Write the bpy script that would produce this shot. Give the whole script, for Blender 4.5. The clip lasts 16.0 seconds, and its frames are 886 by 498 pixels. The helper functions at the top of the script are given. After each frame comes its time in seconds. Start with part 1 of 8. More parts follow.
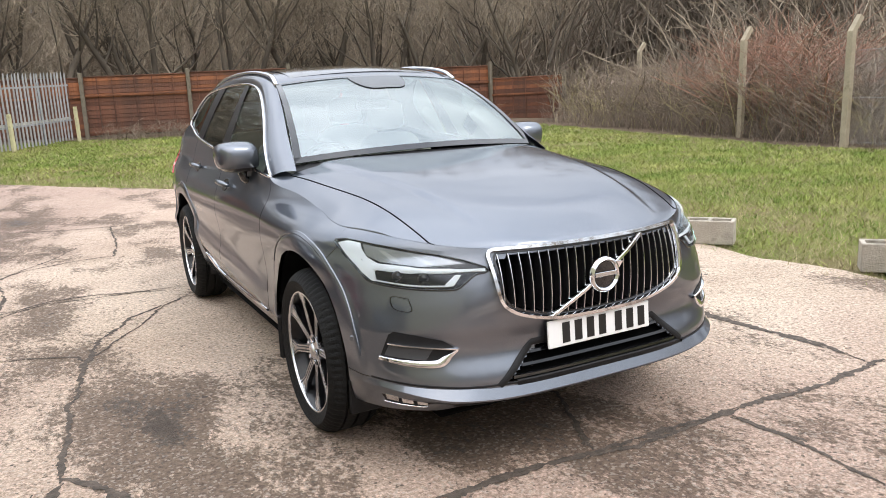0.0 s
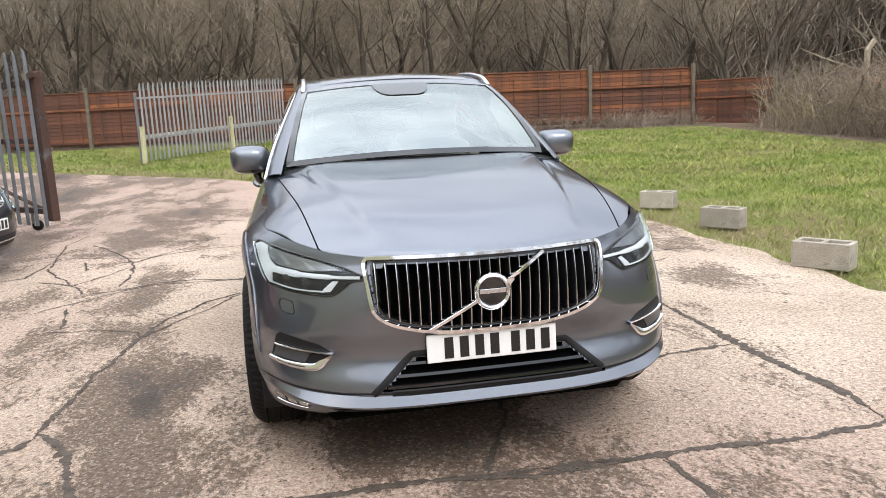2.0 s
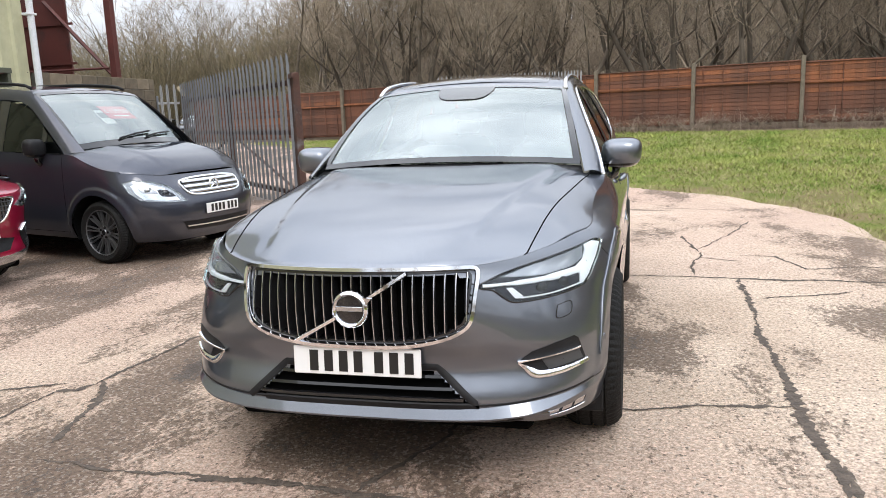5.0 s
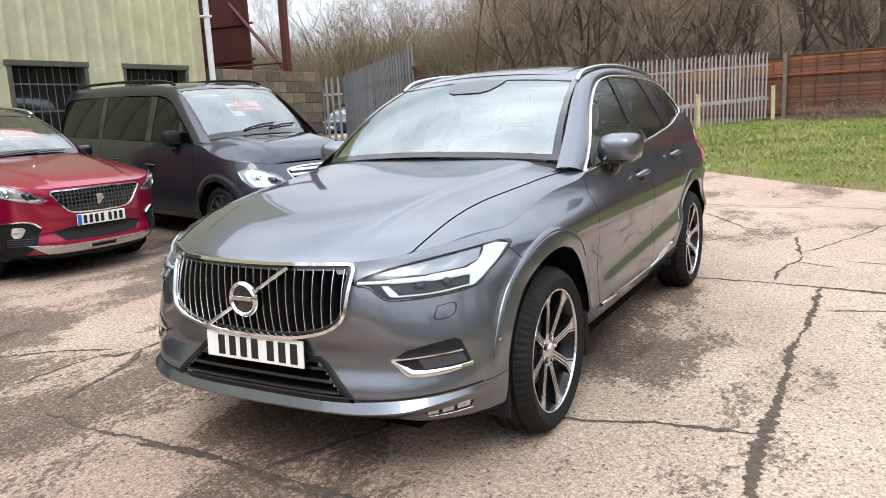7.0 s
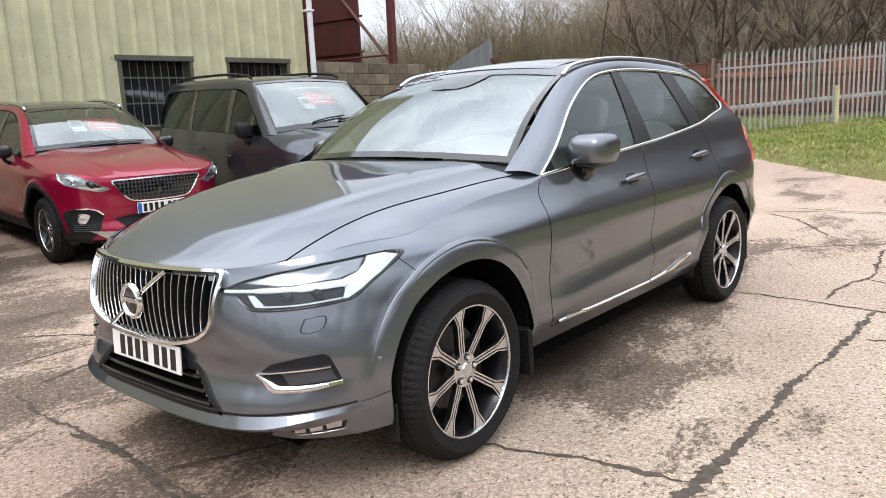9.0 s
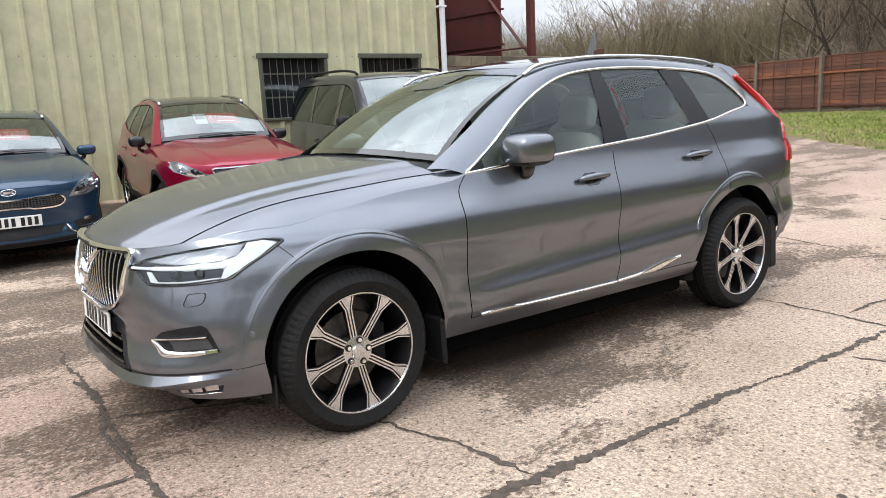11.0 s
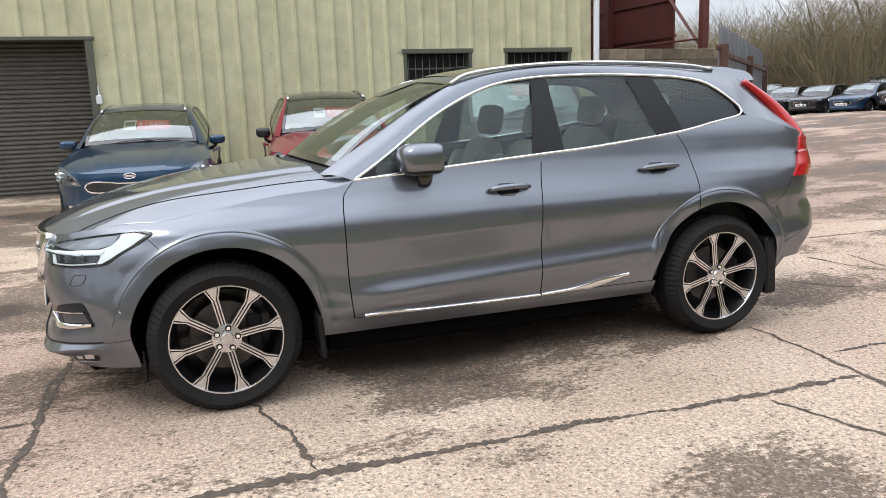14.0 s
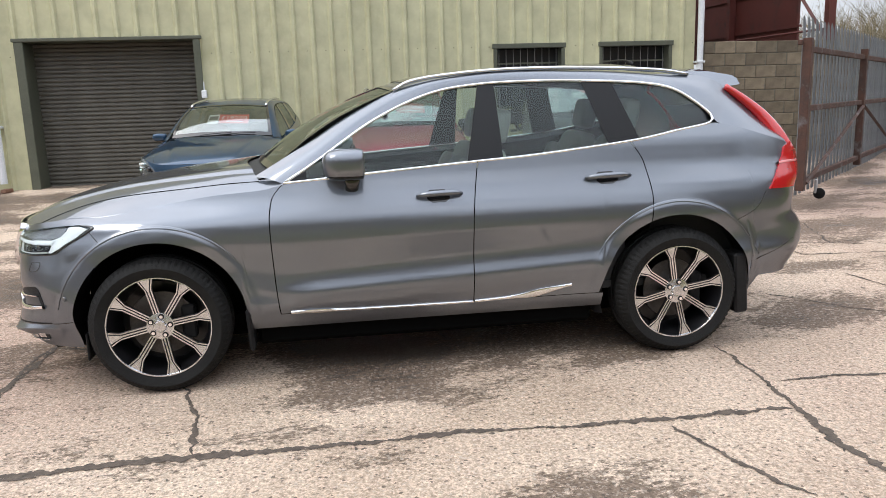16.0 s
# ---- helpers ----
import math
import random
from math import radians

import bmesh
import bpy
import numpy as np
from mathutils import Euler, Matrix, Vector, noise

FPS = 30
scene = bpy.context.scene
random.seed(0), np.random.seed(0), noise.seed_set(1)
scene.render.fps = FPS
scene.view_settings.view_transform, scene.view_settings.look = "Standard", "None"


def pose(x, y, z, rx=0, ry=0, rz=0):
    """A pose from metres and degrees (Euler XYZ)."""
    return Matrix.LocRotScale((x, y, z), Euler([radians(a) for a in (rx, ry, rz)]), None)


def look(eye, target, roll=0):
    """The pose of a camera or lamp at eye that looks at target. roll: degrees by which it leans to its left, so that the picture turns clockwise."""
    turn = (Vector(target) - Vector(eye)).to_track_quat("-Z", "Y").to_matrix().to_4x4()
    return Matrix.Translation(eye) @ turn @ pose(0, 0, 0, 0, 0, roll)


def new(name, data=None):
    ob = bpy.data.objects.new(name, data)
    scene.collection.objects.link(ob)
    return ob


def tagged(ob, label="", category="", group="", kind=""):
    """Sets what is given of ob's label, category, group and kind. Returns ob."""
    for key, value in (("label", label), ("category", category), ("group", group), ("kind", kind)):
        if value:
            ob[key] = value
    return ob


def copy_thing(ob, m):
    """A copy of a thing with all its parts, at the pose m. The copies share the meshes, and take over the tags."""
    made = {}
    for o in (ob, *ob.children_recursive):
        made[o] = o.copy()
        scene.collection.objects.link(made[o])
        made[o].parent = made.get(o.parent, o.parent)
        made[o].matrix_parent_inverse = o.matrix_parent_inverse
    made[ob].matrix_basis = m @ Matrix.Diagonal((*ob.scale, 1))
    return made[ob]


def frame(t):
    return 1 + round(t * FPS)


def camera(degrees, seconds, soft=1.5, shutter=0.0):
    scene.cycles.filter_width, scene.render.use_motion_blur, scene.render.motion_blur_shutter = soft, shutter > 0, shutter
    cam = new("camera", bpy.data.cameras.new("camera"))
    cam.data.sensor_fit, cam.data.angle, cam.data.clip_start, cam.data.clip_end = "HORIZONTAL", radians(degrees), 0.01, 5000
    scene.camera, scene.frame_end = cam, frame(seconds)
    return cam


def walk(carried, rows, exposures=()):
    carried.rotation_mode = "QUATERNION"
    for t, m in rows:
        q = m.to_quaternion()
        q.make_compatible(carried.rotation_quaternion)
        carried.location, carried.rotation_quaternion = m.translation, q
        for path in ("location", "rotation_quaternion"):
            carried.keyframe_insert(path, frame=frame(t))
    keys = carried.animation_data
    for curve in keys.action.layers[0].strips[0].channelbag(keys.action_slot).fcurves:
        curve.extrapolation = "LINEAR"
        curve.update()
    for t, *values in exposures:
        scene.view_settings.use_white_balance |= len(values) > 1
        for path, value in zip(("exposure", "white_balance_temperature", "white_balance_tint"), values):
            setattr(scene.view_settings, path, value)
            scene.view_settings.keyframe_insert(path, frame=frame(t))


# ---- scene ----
cam = camera(60.8, 16.0, soft=0.7)
PATH = [
    (0, (-1.843, -3.094, 1.428), (-0.936, -1.356, 1.033), -2.8),
    (0.5, (-1.533, -3.273, 1.406), (-0.761, -1.469, 1.019), -2.9),
    (1, (-1.241, -3.351, 1.394), (-0.605, -1.493, 1.014), -3.0),
    (1.5, (-0.961, -3.384, 1.4), (-0.457, -1.485, 1.027), -2.8),
    (2, (-0.676, -3.499, 1.393), (-0.307, -1.567, 1.032), -2.7),
    (2.5, (-0.429, -3.543, 1.395), (-0.208, -1.587, 1.04), -2.7),
    (3, (-0.18, -3.537, 1.396), (-0.108, -1.57, 1.043), -2.6),
    (3.5, (0.131, -3.545, 1.379), (0.06, -1.578, 1.027), -2.5),
    (4, (0.434, -3.514, 1.399), (0.222, -1.557, 1.049), -2.5),
    (4.5, (0.724, -3.415, 1.397), (0.369, -1.478, 1.05), -2.5),
    (4.7, (0.836, -3.399, 1.409), (0.423, -1.473, 1.062), -2.4),
    (6.8, (1.991, -3.004, 1.419), (1.051, -1.276, 1.057), -3.1),
    (7, (2.075, -2.956, 1.404), (1.099, -1.248, 1.045), -2.9),
    (7.5, (2.272, -2.794, 1.399), (1.218, -1.133, 1.038), -2.8),
    (8, (2.475, -2.618, 1.404), (1.351, -1.004, 1.041), -2.8),
    (8.5, (2.58, -2.404, 1.387), (1.385, -0.843, 1.023), -2.7),
    (9, (2.712, -2.248, 1.393), (1.44, -0.748, 1.028), -2.7),
    (9.2, (2.823, -2.19, 1.391), (1.521, -0.717, 1.023), -2.6),
    (11.3, (3.789, -1.425, 1.386), (2.158, -0.326, 1.025), -2.7),
    (11.5, (3.847, -1.349, 1.38), (2.193, -0.283, 1.023), -2.6),
    (12, (3.981, -1.112, 1.391), (2.277, -0.128, 1.032), -2.5),
    (12.5, (4.161, -0.897, 1.402), (2.416, 0.01, 1.04), -2.4),
    (13, (4.353, -0.661, 1.417), (2.57, 0.17, 1.052), -2.3),
    (13.5, (4.439, -0.4, 1.411), (2.618, 0.342, 1.043), -2.3),
    (14, (4.552, -0.152, 1.421), (2.695, 0.493, 1.05), -2.1),
    (14.5, (4.722, 0.117, 1.434), (2.835, 0.666, 1.061), -2.1),
    (15, (4.762, 0.376, 1.43), (2.851, 0.831, 1.053), -2.0),
    (15.5, (4.799, 0.636, 1.463), (2.869, 1.001, 1.084), -1.8),
    (16, (4.89, 0.946, 1.471), (2.946, 1.221, 1.088), -1.8),
]
walk(cam, [(t, look(eye, target, roll)) for t, eye, target, roll in PATH],
     exposures=[(0, 0.47), (4.5, 0.46), (8, 0.44), (12, 0.40), (16, 0.33)])

# ---- light ----
world = bpy.data.worlds.new("overcast_sky")
scene.world = world
world.use_nodes = True
wt = world.node_tree
bg = wt.nodes["Background"]
sky = wt.nodes.new("ShaderNodeTexSky")
sky.sky_type, sky.sun_disc = "NISHITA", False
sky.sun_elevation, sky.sun_rotation = radians(48), radians(215)
sky.air_density, sky.dust_density, sky.ozone_density = 1.0, 3.0, 1.0
wc = wt.nodes.new("ShaderNodeTexCoord")
wm = wt.nodes.new("ShaderNodeMapping")
wm.inputs["Scale"].default_value = (1.0, 1.0, 2.6)
wn = wt.nodes.new("ShaderNodeTexNoise")
wn.inputs["Scale"].default_value, wn.inputs["Detail"].default_value, wn.inputs["Roughness"].default_value = 1.9, 7.0, 0.55
wr = wt.nodes.new("ShaderNodeValToRGB")
wr.color_ramp.elements[0].position, wr.color_ramp.elements[0].color = 0.36, (6.8, 7.3, 8.2, 1)
wr.color_ramp.elements[1].position, wr.color_ramp.elements[1].color = 0.66, (12.0, 12.4, 13.2, 1)
wx = wt.nodes.new("ShaderNodeMix")
wx.data_type = "RGBA"
wx.inputs[0].default_value = 0.84
wt.links.new(wc.outputs["Generated"], wm.inputs["Vector"])
wt.links.new(wm.outputs["Vector"], wn.inputs["Vector"])
wt.links.new(wn.outputs["Fac"], wr.inputs["Fac"])
wt.links.new(sky.outputs["Color"], wx.inputs[6])
wt.links.new(wr.outputs["Color"], wx.inputs[7])
wsep = wt.nodes.new("ShaderNodeSeparateXYZ")
wgr = wt.nodes.new("ShaderNodeMapRange")
wgr.inputs["From Min"].default_value, wgr.inputs["From Max"].default_value = 0.0, 1.0
wgr.inputs["To Min"].default_value, wgr.inputs["To Max"].default_value = 0.55, 2.5
wmul = wt.nodes.new("ShaderNodeVectorMath")
wmul.operation = "SCALE"
wt.links.new(wc.outputs["Generated"], wsep.inputs["Vector"])
wt.links.new(wsep.outputs["Z"], wgr.inputs["Value"])
wt.links.new(wx.outputs[2], wmul.inputs[0])
wt.links.new(wgr.outputs["Result"], wmul.inputs["Scale"])
wt.links.new(wmul.outputs[0], bg.inputs["Color"])
bg.inputs["Strength"].default_value = 0.1
sun = new("sun", bpy.data.lights.new("sun", "SUN"))
sun.data.energy, sun.data.angle, sun.data.color = 1.0, radians(25), (1.0, 0.96, 0.9)
sun.matrix_world = look((8, -14, 22), (0, 2, 0))


# ---- materials ----
def nodes_of(name):
    m = bpy.data.materials.new(name)
    m.use_nodes = True
    return m, m.node_tree, m.node_tree.nodes["Principled BSDF"]


def add_node(tree, kind, values=(), **props):
    n = tree.nodes.new(kind)
    for k, v in props.items():
        setattr(n, k, v)
    for k, v in dict(values).items():
        n.inputs[k].default_value = v
    return n


def noise_fac(tree, scale, detail=4.0, rough=0.55, stretch=(1, 1, 1), lo=0.3, hi=0.7, space="Object"):
    """A noise from 0 to 1, in metres."""
    c = add_node(tree, "ShaderNodeTexCoord")
    mp = add_node(tree, "ShaderNodeMapping", {"Scale": stretch})
    n = add_node(tree, "ShaderNodeTexNoise", {"Scale": scale, "Detail": detail, "Roughness": rough})
    r = add_node(tree, "ShaderNodeMapRange", {"From Min": lo, "From Max": hi})
    tree.links.new(c.outputs[space], mp.inputs["Vector"])
    tree.links.new(mp.outputs["Vector"], n.inputs["Vector"])
    tree.links.new(n.outputs["Fac"], r.inputs["Value"])
    return r.outputs["Result"]


def mixed(tree, fac, a, b):
    """Mix of two colours (tuples or sockets)."""
    x = add_node(tree, "ShaderNodeMix", data_type="RGBA")
    for sock, v in ((0, fac), (6, a), (7, b)):
        if isinstance(v, bpy.types.NodeSocket):
            tree.links.new(v, x.inputs[sock])
        elif sock == 0:
            x.inputs[0].default_value = v
        else:
            x.inputs[sock].default_value = (*v, 1)
    return x.outputs[2]


def bumped(tree, bsdf, fac, depth, dist=0.01):
    b = add_node(tree, "ShaderNodeBump", {"Strength": depth, "Distance": dist})
    tree.links.new(fac, b.inputs["Height"])
    tree.links.new(b.outputs["Normal"], bsdf.inputs["Normal"])


def surface(name, a, b, scale=6.0, rough=0.7, metal=0.0, fine=60.0, bump=0.3, stretch=(1, 1, 1), coat=0.0, own=0.0, rough2=None, dirt=None, dirt_scale=1.2, dirt_lo=0.55, dirt_hi=0.7, spec=0.5):
    """Two colours mixed at two scales, with fine relief; own: brightness that varies piece by piece."""
    m, t, p = nodes_of(name)
    big = noise_fac(t, scale, 5, 0.6, stretch)
    small = noise_fac(t, fine, 3, 0.6, stretch)
    col = mixed(t, big, a, b)
    k = add_node(t, "ShaderNodeMix", data_type="RGBA", blend_type="MULTIPLY")
    k.inputs[0].default_value = 0.35
    g = mixed(t, small, (0.55, 0.55, 0.55), (1.25, 1.25, 1.25))
    t.links.new(col, k.inputs[6])
    t.links.new(g, k.inputs[7])
    col = k.outputs[2]
    if dirt:
        col = mixed(t, noise_fac(t, dirt_scale, 7, 0.65, (1, 1, 1), dirt_lo, dirt_hi), col, dirt)
    if own:
        oi = add_node(t, "ShaderNodeObjectInfo")
        geo = add_node(t, "ShaderNodeNewGeometry")
        sm = add_node(t, "ShaderNodeMath", operation="ADD")
        fr = add_node(t, "ShaderNodeMath", operation="FRACT")
        t.links.new(oi.outputs["Random"], sm.inputs[0])
        t.links.new(geo.outputs["Random Per Island"], sm.inputs[1])
        t.links.new(sm.outputs[0], fr.inputs[0])
        hs = add_node(t, "ShaderNodeHueSaturation")
        mr = add_node(t, "ShaderNodeMapRange", {"To Min": 1 - own, "To Max": 1 + own})
        t.links.new(fr.outputs[0], mr.inputs["Value"])
        t.links.new(mr.outputs["Result"], hs.inputs["Value"])
        t.links.new(col, hs.inputs["Color"])
        col = hs.outputs["Color"]
    t.links.new(col, p.inputs["Base Color"])
    p.inputs["Roughness"].default_value, p.inputs["Metallic"].default_value, p.inputs["Coat Weight"].default_value = rough, metal, coat
    p.inputs["Coat Roughness"].default_value, p.inputs["Specular IOR Level"].default_value = 0.04, spec
    if rough2 is not None:
        r = add_node(t, "ShaderNodeMapRange", {"To Min": rough, "To Max": rough2})
        t.links.new(big, r.inputs["Value"])
        t.links.new(r.outputs["Result"], p.inputs["Roughness"])
    if bump:
        bumped(t, p, small, bump)
    return m


def plain(name, c, rough=0.4, metal=0.0, coat=0.0, spec=0.5):
    m, t, p = nodes_of(name)
    p.inputs["Base Color"].default_value = (*c, 1)
    p.inputs["Roughness"].default_value, p.inputs["Metallic"].default_value, p.inputs["Coat Weight"].default_value = rough, metal, coat
    p.inputs["Coat Roughness"].default_value, p.inputs["Specular IOR Level"].default_value = 0.03, spec
    return m


def paint(name, c, metal=0.6, rough=0.32, flake=0.08, coat=1.5):
    """Car paint: flakes below a clear coat."""
    m, t, p = nodes_of(name)
    v = add_node(t, "ShaderNodeTexVoronoi", {"Scale": 1400.0})
    c0 = add_node(t, "ShaderNodeTexCoord")
    t.links.new(c0.outputs["Object"], v.inputs["Vector"])
    lo, hi = tuple(x * (1 - flake * 2) for x in c), tuple(min(1, x * (1 + flake * 3)) for x in c)
    sx = add_node(t, "ShaderNodeSeparateColor")
    t.links.new(v.outputs["Color"], sx.inputs["Color"])
    col = mixed(t, sx.outputs[0], lo, hi)
    dust = noise_fac(t, 3.0, 6, 0.7, lo=0.45, hi=0.8)
    t.links.new(mixed(t, dust, col, tuple(0.93 * x + 0.012 for x in c)), p.inputs["Base Color"])
    p.inputs["Metallic"].default_value, p.inputs["Roughness"].default_value = metal, rough
    p.inputs["Specular Tint"].default_value = (0.30, 0.31, 0.34, 1)
    p.inputs["Coat Weight"].default_value, p.inputs["Coat Roughness"].default_value = 1.0, 0.04
    p.inputs["Coat IOR"].default_value = coat
    return m


def glass(name, tint, rough=0.0, ior=1.52):
    m, t, p = nodes_of(name)
    t.nodes.remove(p)
    out = t.nodes["Material Output"]
    tr = add_node(t, "ShaderNodeBsdfTransparent", {"Color": (*tint, 1)})
    gl = add_node(t, "ShaderNodeBsdfGlossy", {"Roughness": rough + 0.01, "Color": (0.93, 1.0, 0.99, 1)})
    fr = add_node(t, "ShaderNodeFresnel", {"IOR": ior})
    mx = add_node(t, "ShaderNodeMixShader")
    t.links.new(fr.outputs["Fac"], mx.inputs["Fac"])
    t.links.new(tr.outputs["BSDF"], mx.inputs[1])
    t.links.new(gl.outputs["BSDF"], mx.inputs[2])
    t.links.new(mx.outputs["Shader"], out.inputs["Surface"])
    return m


CHROME = plain("chrome", (0.82, 0.83, 0.85), 0.07, 1.0)
SATIN = plain("satin_silver", (0.62, 0.63, 0.65), 0.25, 1.0)
BLACK_GLOSS = plain("gloss_black", (0.008, 0.008, 0.009), 0.12, 0.0, 0.6)
BLACK_PLASTIC = surface("black_plastic", (0.008, 0.008, 0.009), (0.013, 0.013, 0.014), 20, 0.55, fine=300, bump=0.15, spec=0.25)
# near-black albedo that puts the shade of hollows and gaps into the colour
DARK_VOID = plain("shade_black", (0.002, 0.002, 0.002), 0.9, spec=0.05)
RUBBER = surface("tyre_rubber", (0.006, 0.006, 0.006), (0.011, 0.0107, 0.0103), 8, 0.7, fine=90, bump=0.3, spec=0.25)
GLASS_CLEAR = glass("windscreen_glass", (0.74, 0.84, 0.82), ior=3.4)
GLASS_PARKED = glass("parked_windscreen_glass", (0.70, 0.76, 0.74), ior=2.8)
GLASS_SIDE = glass("side_glass", (0.70, 0.78, 0.75), ior=1.5)
GLASS_DARK = glass("privacy_glass", (0.06, 0.07, 0.07), ior=1.42)
LENS = glass("lamp_lens", (0.95, 0.97, 0.98), ior=1.3)
LAMP_WHITE = plain("daytime_strip", (0.84, 0.86, 0.88), 0.25, 0.0, 0.5)
LAMP_GREY = plain("lamp_grey", (0.34, 0.35, 0.37), 0.22, 0.6)
LAMP_RIB = plain("lamp_rib", (0.50, 0.51, 0.53), 0.25, 0.6)
LAMP_RED = plain("red_lamp", (0.42, 0.008, 0.010), 0.12, 0.0, 0.8)
LAMP_PINK = plain("pale_red_lens", (0.62, 0.16, 0.16), 0.15, 0.0, 0.8)
LAMP_DARK = plain("lamp_bowl", (0.03, 0.03, 0.035), 0.15, 0.4)
PLATE_WHITE = plain("plate_white", (0.78, 0.78, 0.77), 0.35)
INK = plain("black_ink", (0.01, 0.01, 0.01), 0.4)
LEATHER = surface("pale_grey_leather", (0.44, 0.44, 0.41), (0.52, 0.52, 0.48), 5, 0.5, fine=200, bump=0.1)
DARK_TRIM = surface("dark_cabin_trim", (0.018, 0.018, 0.019), (0.028, 0.028, 0.03), 6, 0.6, fine=200, bump=0.1)
LIGHT_TRIM = surface("pale_headlining", (0.48, 0.48, 0.46), (0.56, 0.56, 0.53), 6, 0.8, fine=200, bump=0.1)


# ---- shapes ----
class Shape:
    """Gathers faces for one mesh."""

    def __init__(self):
        self.v, self.f, self.n = [], [], 0

    def add(self, verts, faces):
        verts = np.asarray(verts, float).reshape(-1, 3)
        self.v.append(verts)
        self.f += [tuple(i + self.n for i in f) for f in faces]
        self.n += len(verts)
        return self

    def grid(self, p, flip=False, wrap=False):
        p = np.asarray(p, float)
        a, b = p.shape[:2]
        fs = []
        for i in range(a - 1):
            for j in range(b if wrap else b - 1):
                k = (j + 1) % b
                q = (i * b + j, i * b + k, (i + 1) * b + k, (i + 1) * b + j)
                fs.append(q[::-1] if flip else q)
        return self.add(p, fs)

    def box(self, lo, hi, ch=0.0, m=None):
        lo, hi = np.array(lo, float), np.array(hi, float)
        c, s = (lo + hi) / 2, (hi - lo) / 2
        ch = min(ch, *(s * 0.9))
        if ch <= 0:
            vs = np.array([(x, y, z) for x in (-1, 1) for y in (-1, 1) for z in (-1, 1)]) * s
            fs = [(0, 1, 3, 2), (4, 6, 7, 5), (0, 4, 5, 1), (2, 3, 7, 6), (0, 2, 6, 4), (1, 5, 7, 3)]
        else:
            vs, ix = [], {}
            for x in (-1, 1):
                for y in (-1, 1):
                    for z in (-1, 1):
                        for k in range(3):
                            d = np.array((x, y, z)) * (s - ch)
                            d[k] = (x, y, z)[k] * s[k]
                            ix[x, y, z, k] = len(vs)
                            vs.append(d)
            fs = []
            for k in range(3):
                a, b = (k + 1) % 3, (k + 2) % 3
                for sg in (-1, 1):
                    q = []
                    for u, w in ((-1, -1), (1, -1), (1, 1), (-1, 1)):
                        d = [0, 0, 0]
                        d[k], d[a], d[b] = sg, u, w
                        q.append(ix[(*d, k)])
                    fs.append(tuple(q if sg > 0 else q[::-1]))
                for u in (-1, 1):
                    for w in (-1, 1):
                        d0, d1 = [0, 0, 0], [0, 0, 0]
                        d0[a], d0[b], d0[k] = u, w, -1
                        d1[a], d1[b], d1[k] = u, w, 1
                        q = (ix[(*d0, a)], ix[(*d1, a)], ix[(*d1, b)], ix[(*d0, b)])
                        fs.append(q if u * w < 0 else q[::-1])
            for x in (-1, 1):
                for y in (-1, 1):
                    for z in (-1, 1):
                        q = (ix[x, y, z, 0], ix[x, y, z, 1], ix[x, y, z, 2])
                        fs.append(q if x * y * z > 0 else q[::-1])
            vs = np.array(vs)
        vs = vs + c
        if m is not None:
            vs = np.array([m @ Vector(v) for v in vs])
        return self.add(vs, fs)

    def tube(self, pts, rad, n=8, caps=True, flat=1.0):
        pts = [Vector(p) for p in pts]
        rad = [rad] * len(pts) if np.isscalar(rad) else list(rad)
        rings = []
        ref = None
        for i, p in enumerate(pts):
            d = (pts[min(i + 1, len(pts) - 1)] - pts[max(i - 1, 0)]).normalized()
            if ref is None:
                ref = Vector((0, 0, 1)) if abs(d.z) < 0.9 else Vector((1, 0, 0))
            u = d.cross(ref).normalized()
            w = u.cross(d).normalized()
            ref = w
            rings.append([p + (u * math.cos(a) + w * math.sin(a) * flat) * rad[i] for a in np.linspace(0, math.tau, n, endpoint=False)])
        base = self.n
        self.grid([[tuple(q) for q in r] for r in rings], wrap=True, flip=True)
        if caps:
            self.f.append(tuple(base + i for i in range(n)))
            self.f.append(tuple(base + (len(pts) - 1) * n + i for i in range(n))[::-1])
        return self

    def lathe(self, prof, n=48, axis="x"):
        """prof: (radius, along) pairs, turned round an axis."""
        p = np.zeros((len(prof), n, 3))
        for i, (r, h) in enumerate(prof):
            a = np.linspace(0, math.tau, n, endpoint=False)
            if axis == "x":
                p[i] = np.c_[np.full(n, h), r * np.cos(a), r * np.sin(a)]
            else:
                p[i] = np.c_[r * np.cos(a), r * np.sin(a), np.full(n, h)]
        return self.grid(p, wrap=True)

    def plate(self, outline, depth):
        """A closed outline of points, thickened along depth (a vector)."""
        o = np.asarray(outline, float)
        n = len(o)
        d = np.asarray(depth, float)
        fs = [tuple(range(n)), tuple(range(2 * n - 1, n - 1, -1))] + [(i, n + i, n + (i + 1) % n, (i + 1) % n) for i in range(n)]
        return self.add(np.r_[o, o + d], fs)

    def moved(self, m):
        self.v = [np.array([m @ Vector(p) for p in np.concatenate(self.v)])]
        return self

    def mesh(self, name, mat, smooth=False, sharp=None):
        me = bpy.data.meshes.new(name)
        v = np.concatenate(self.v) if self.v else np.zeros((0, 3))
        me.from_pydata(v.tolist(), [], self.f)
        me.materials.append(mat)
        if smooth:
            me.shade_smooth()
            if sharp:
                me.set_sharp_from_angle(angle=radians(sharp))
        return me

    def done(self, name, mat, parent=None, label="", smooth=False, sharp=None, fix=False):
        me = self.mesh(name, mat, smooth, sharp)
        if fix:
            bm = bmesh.new()
            bm.from_mesh(me)
            bmesh.ops.remove_doubles(bm, verts=bm.verts, dist=1e-5)
            bmesh.ops.recalc_face_normals(bm, faces=bm.faces)
            bm.to_mesh(me)
            bm.free()
        ob = new(name, me)
        if parent:
            ob.parent = parent
        return tagged(ob, label)


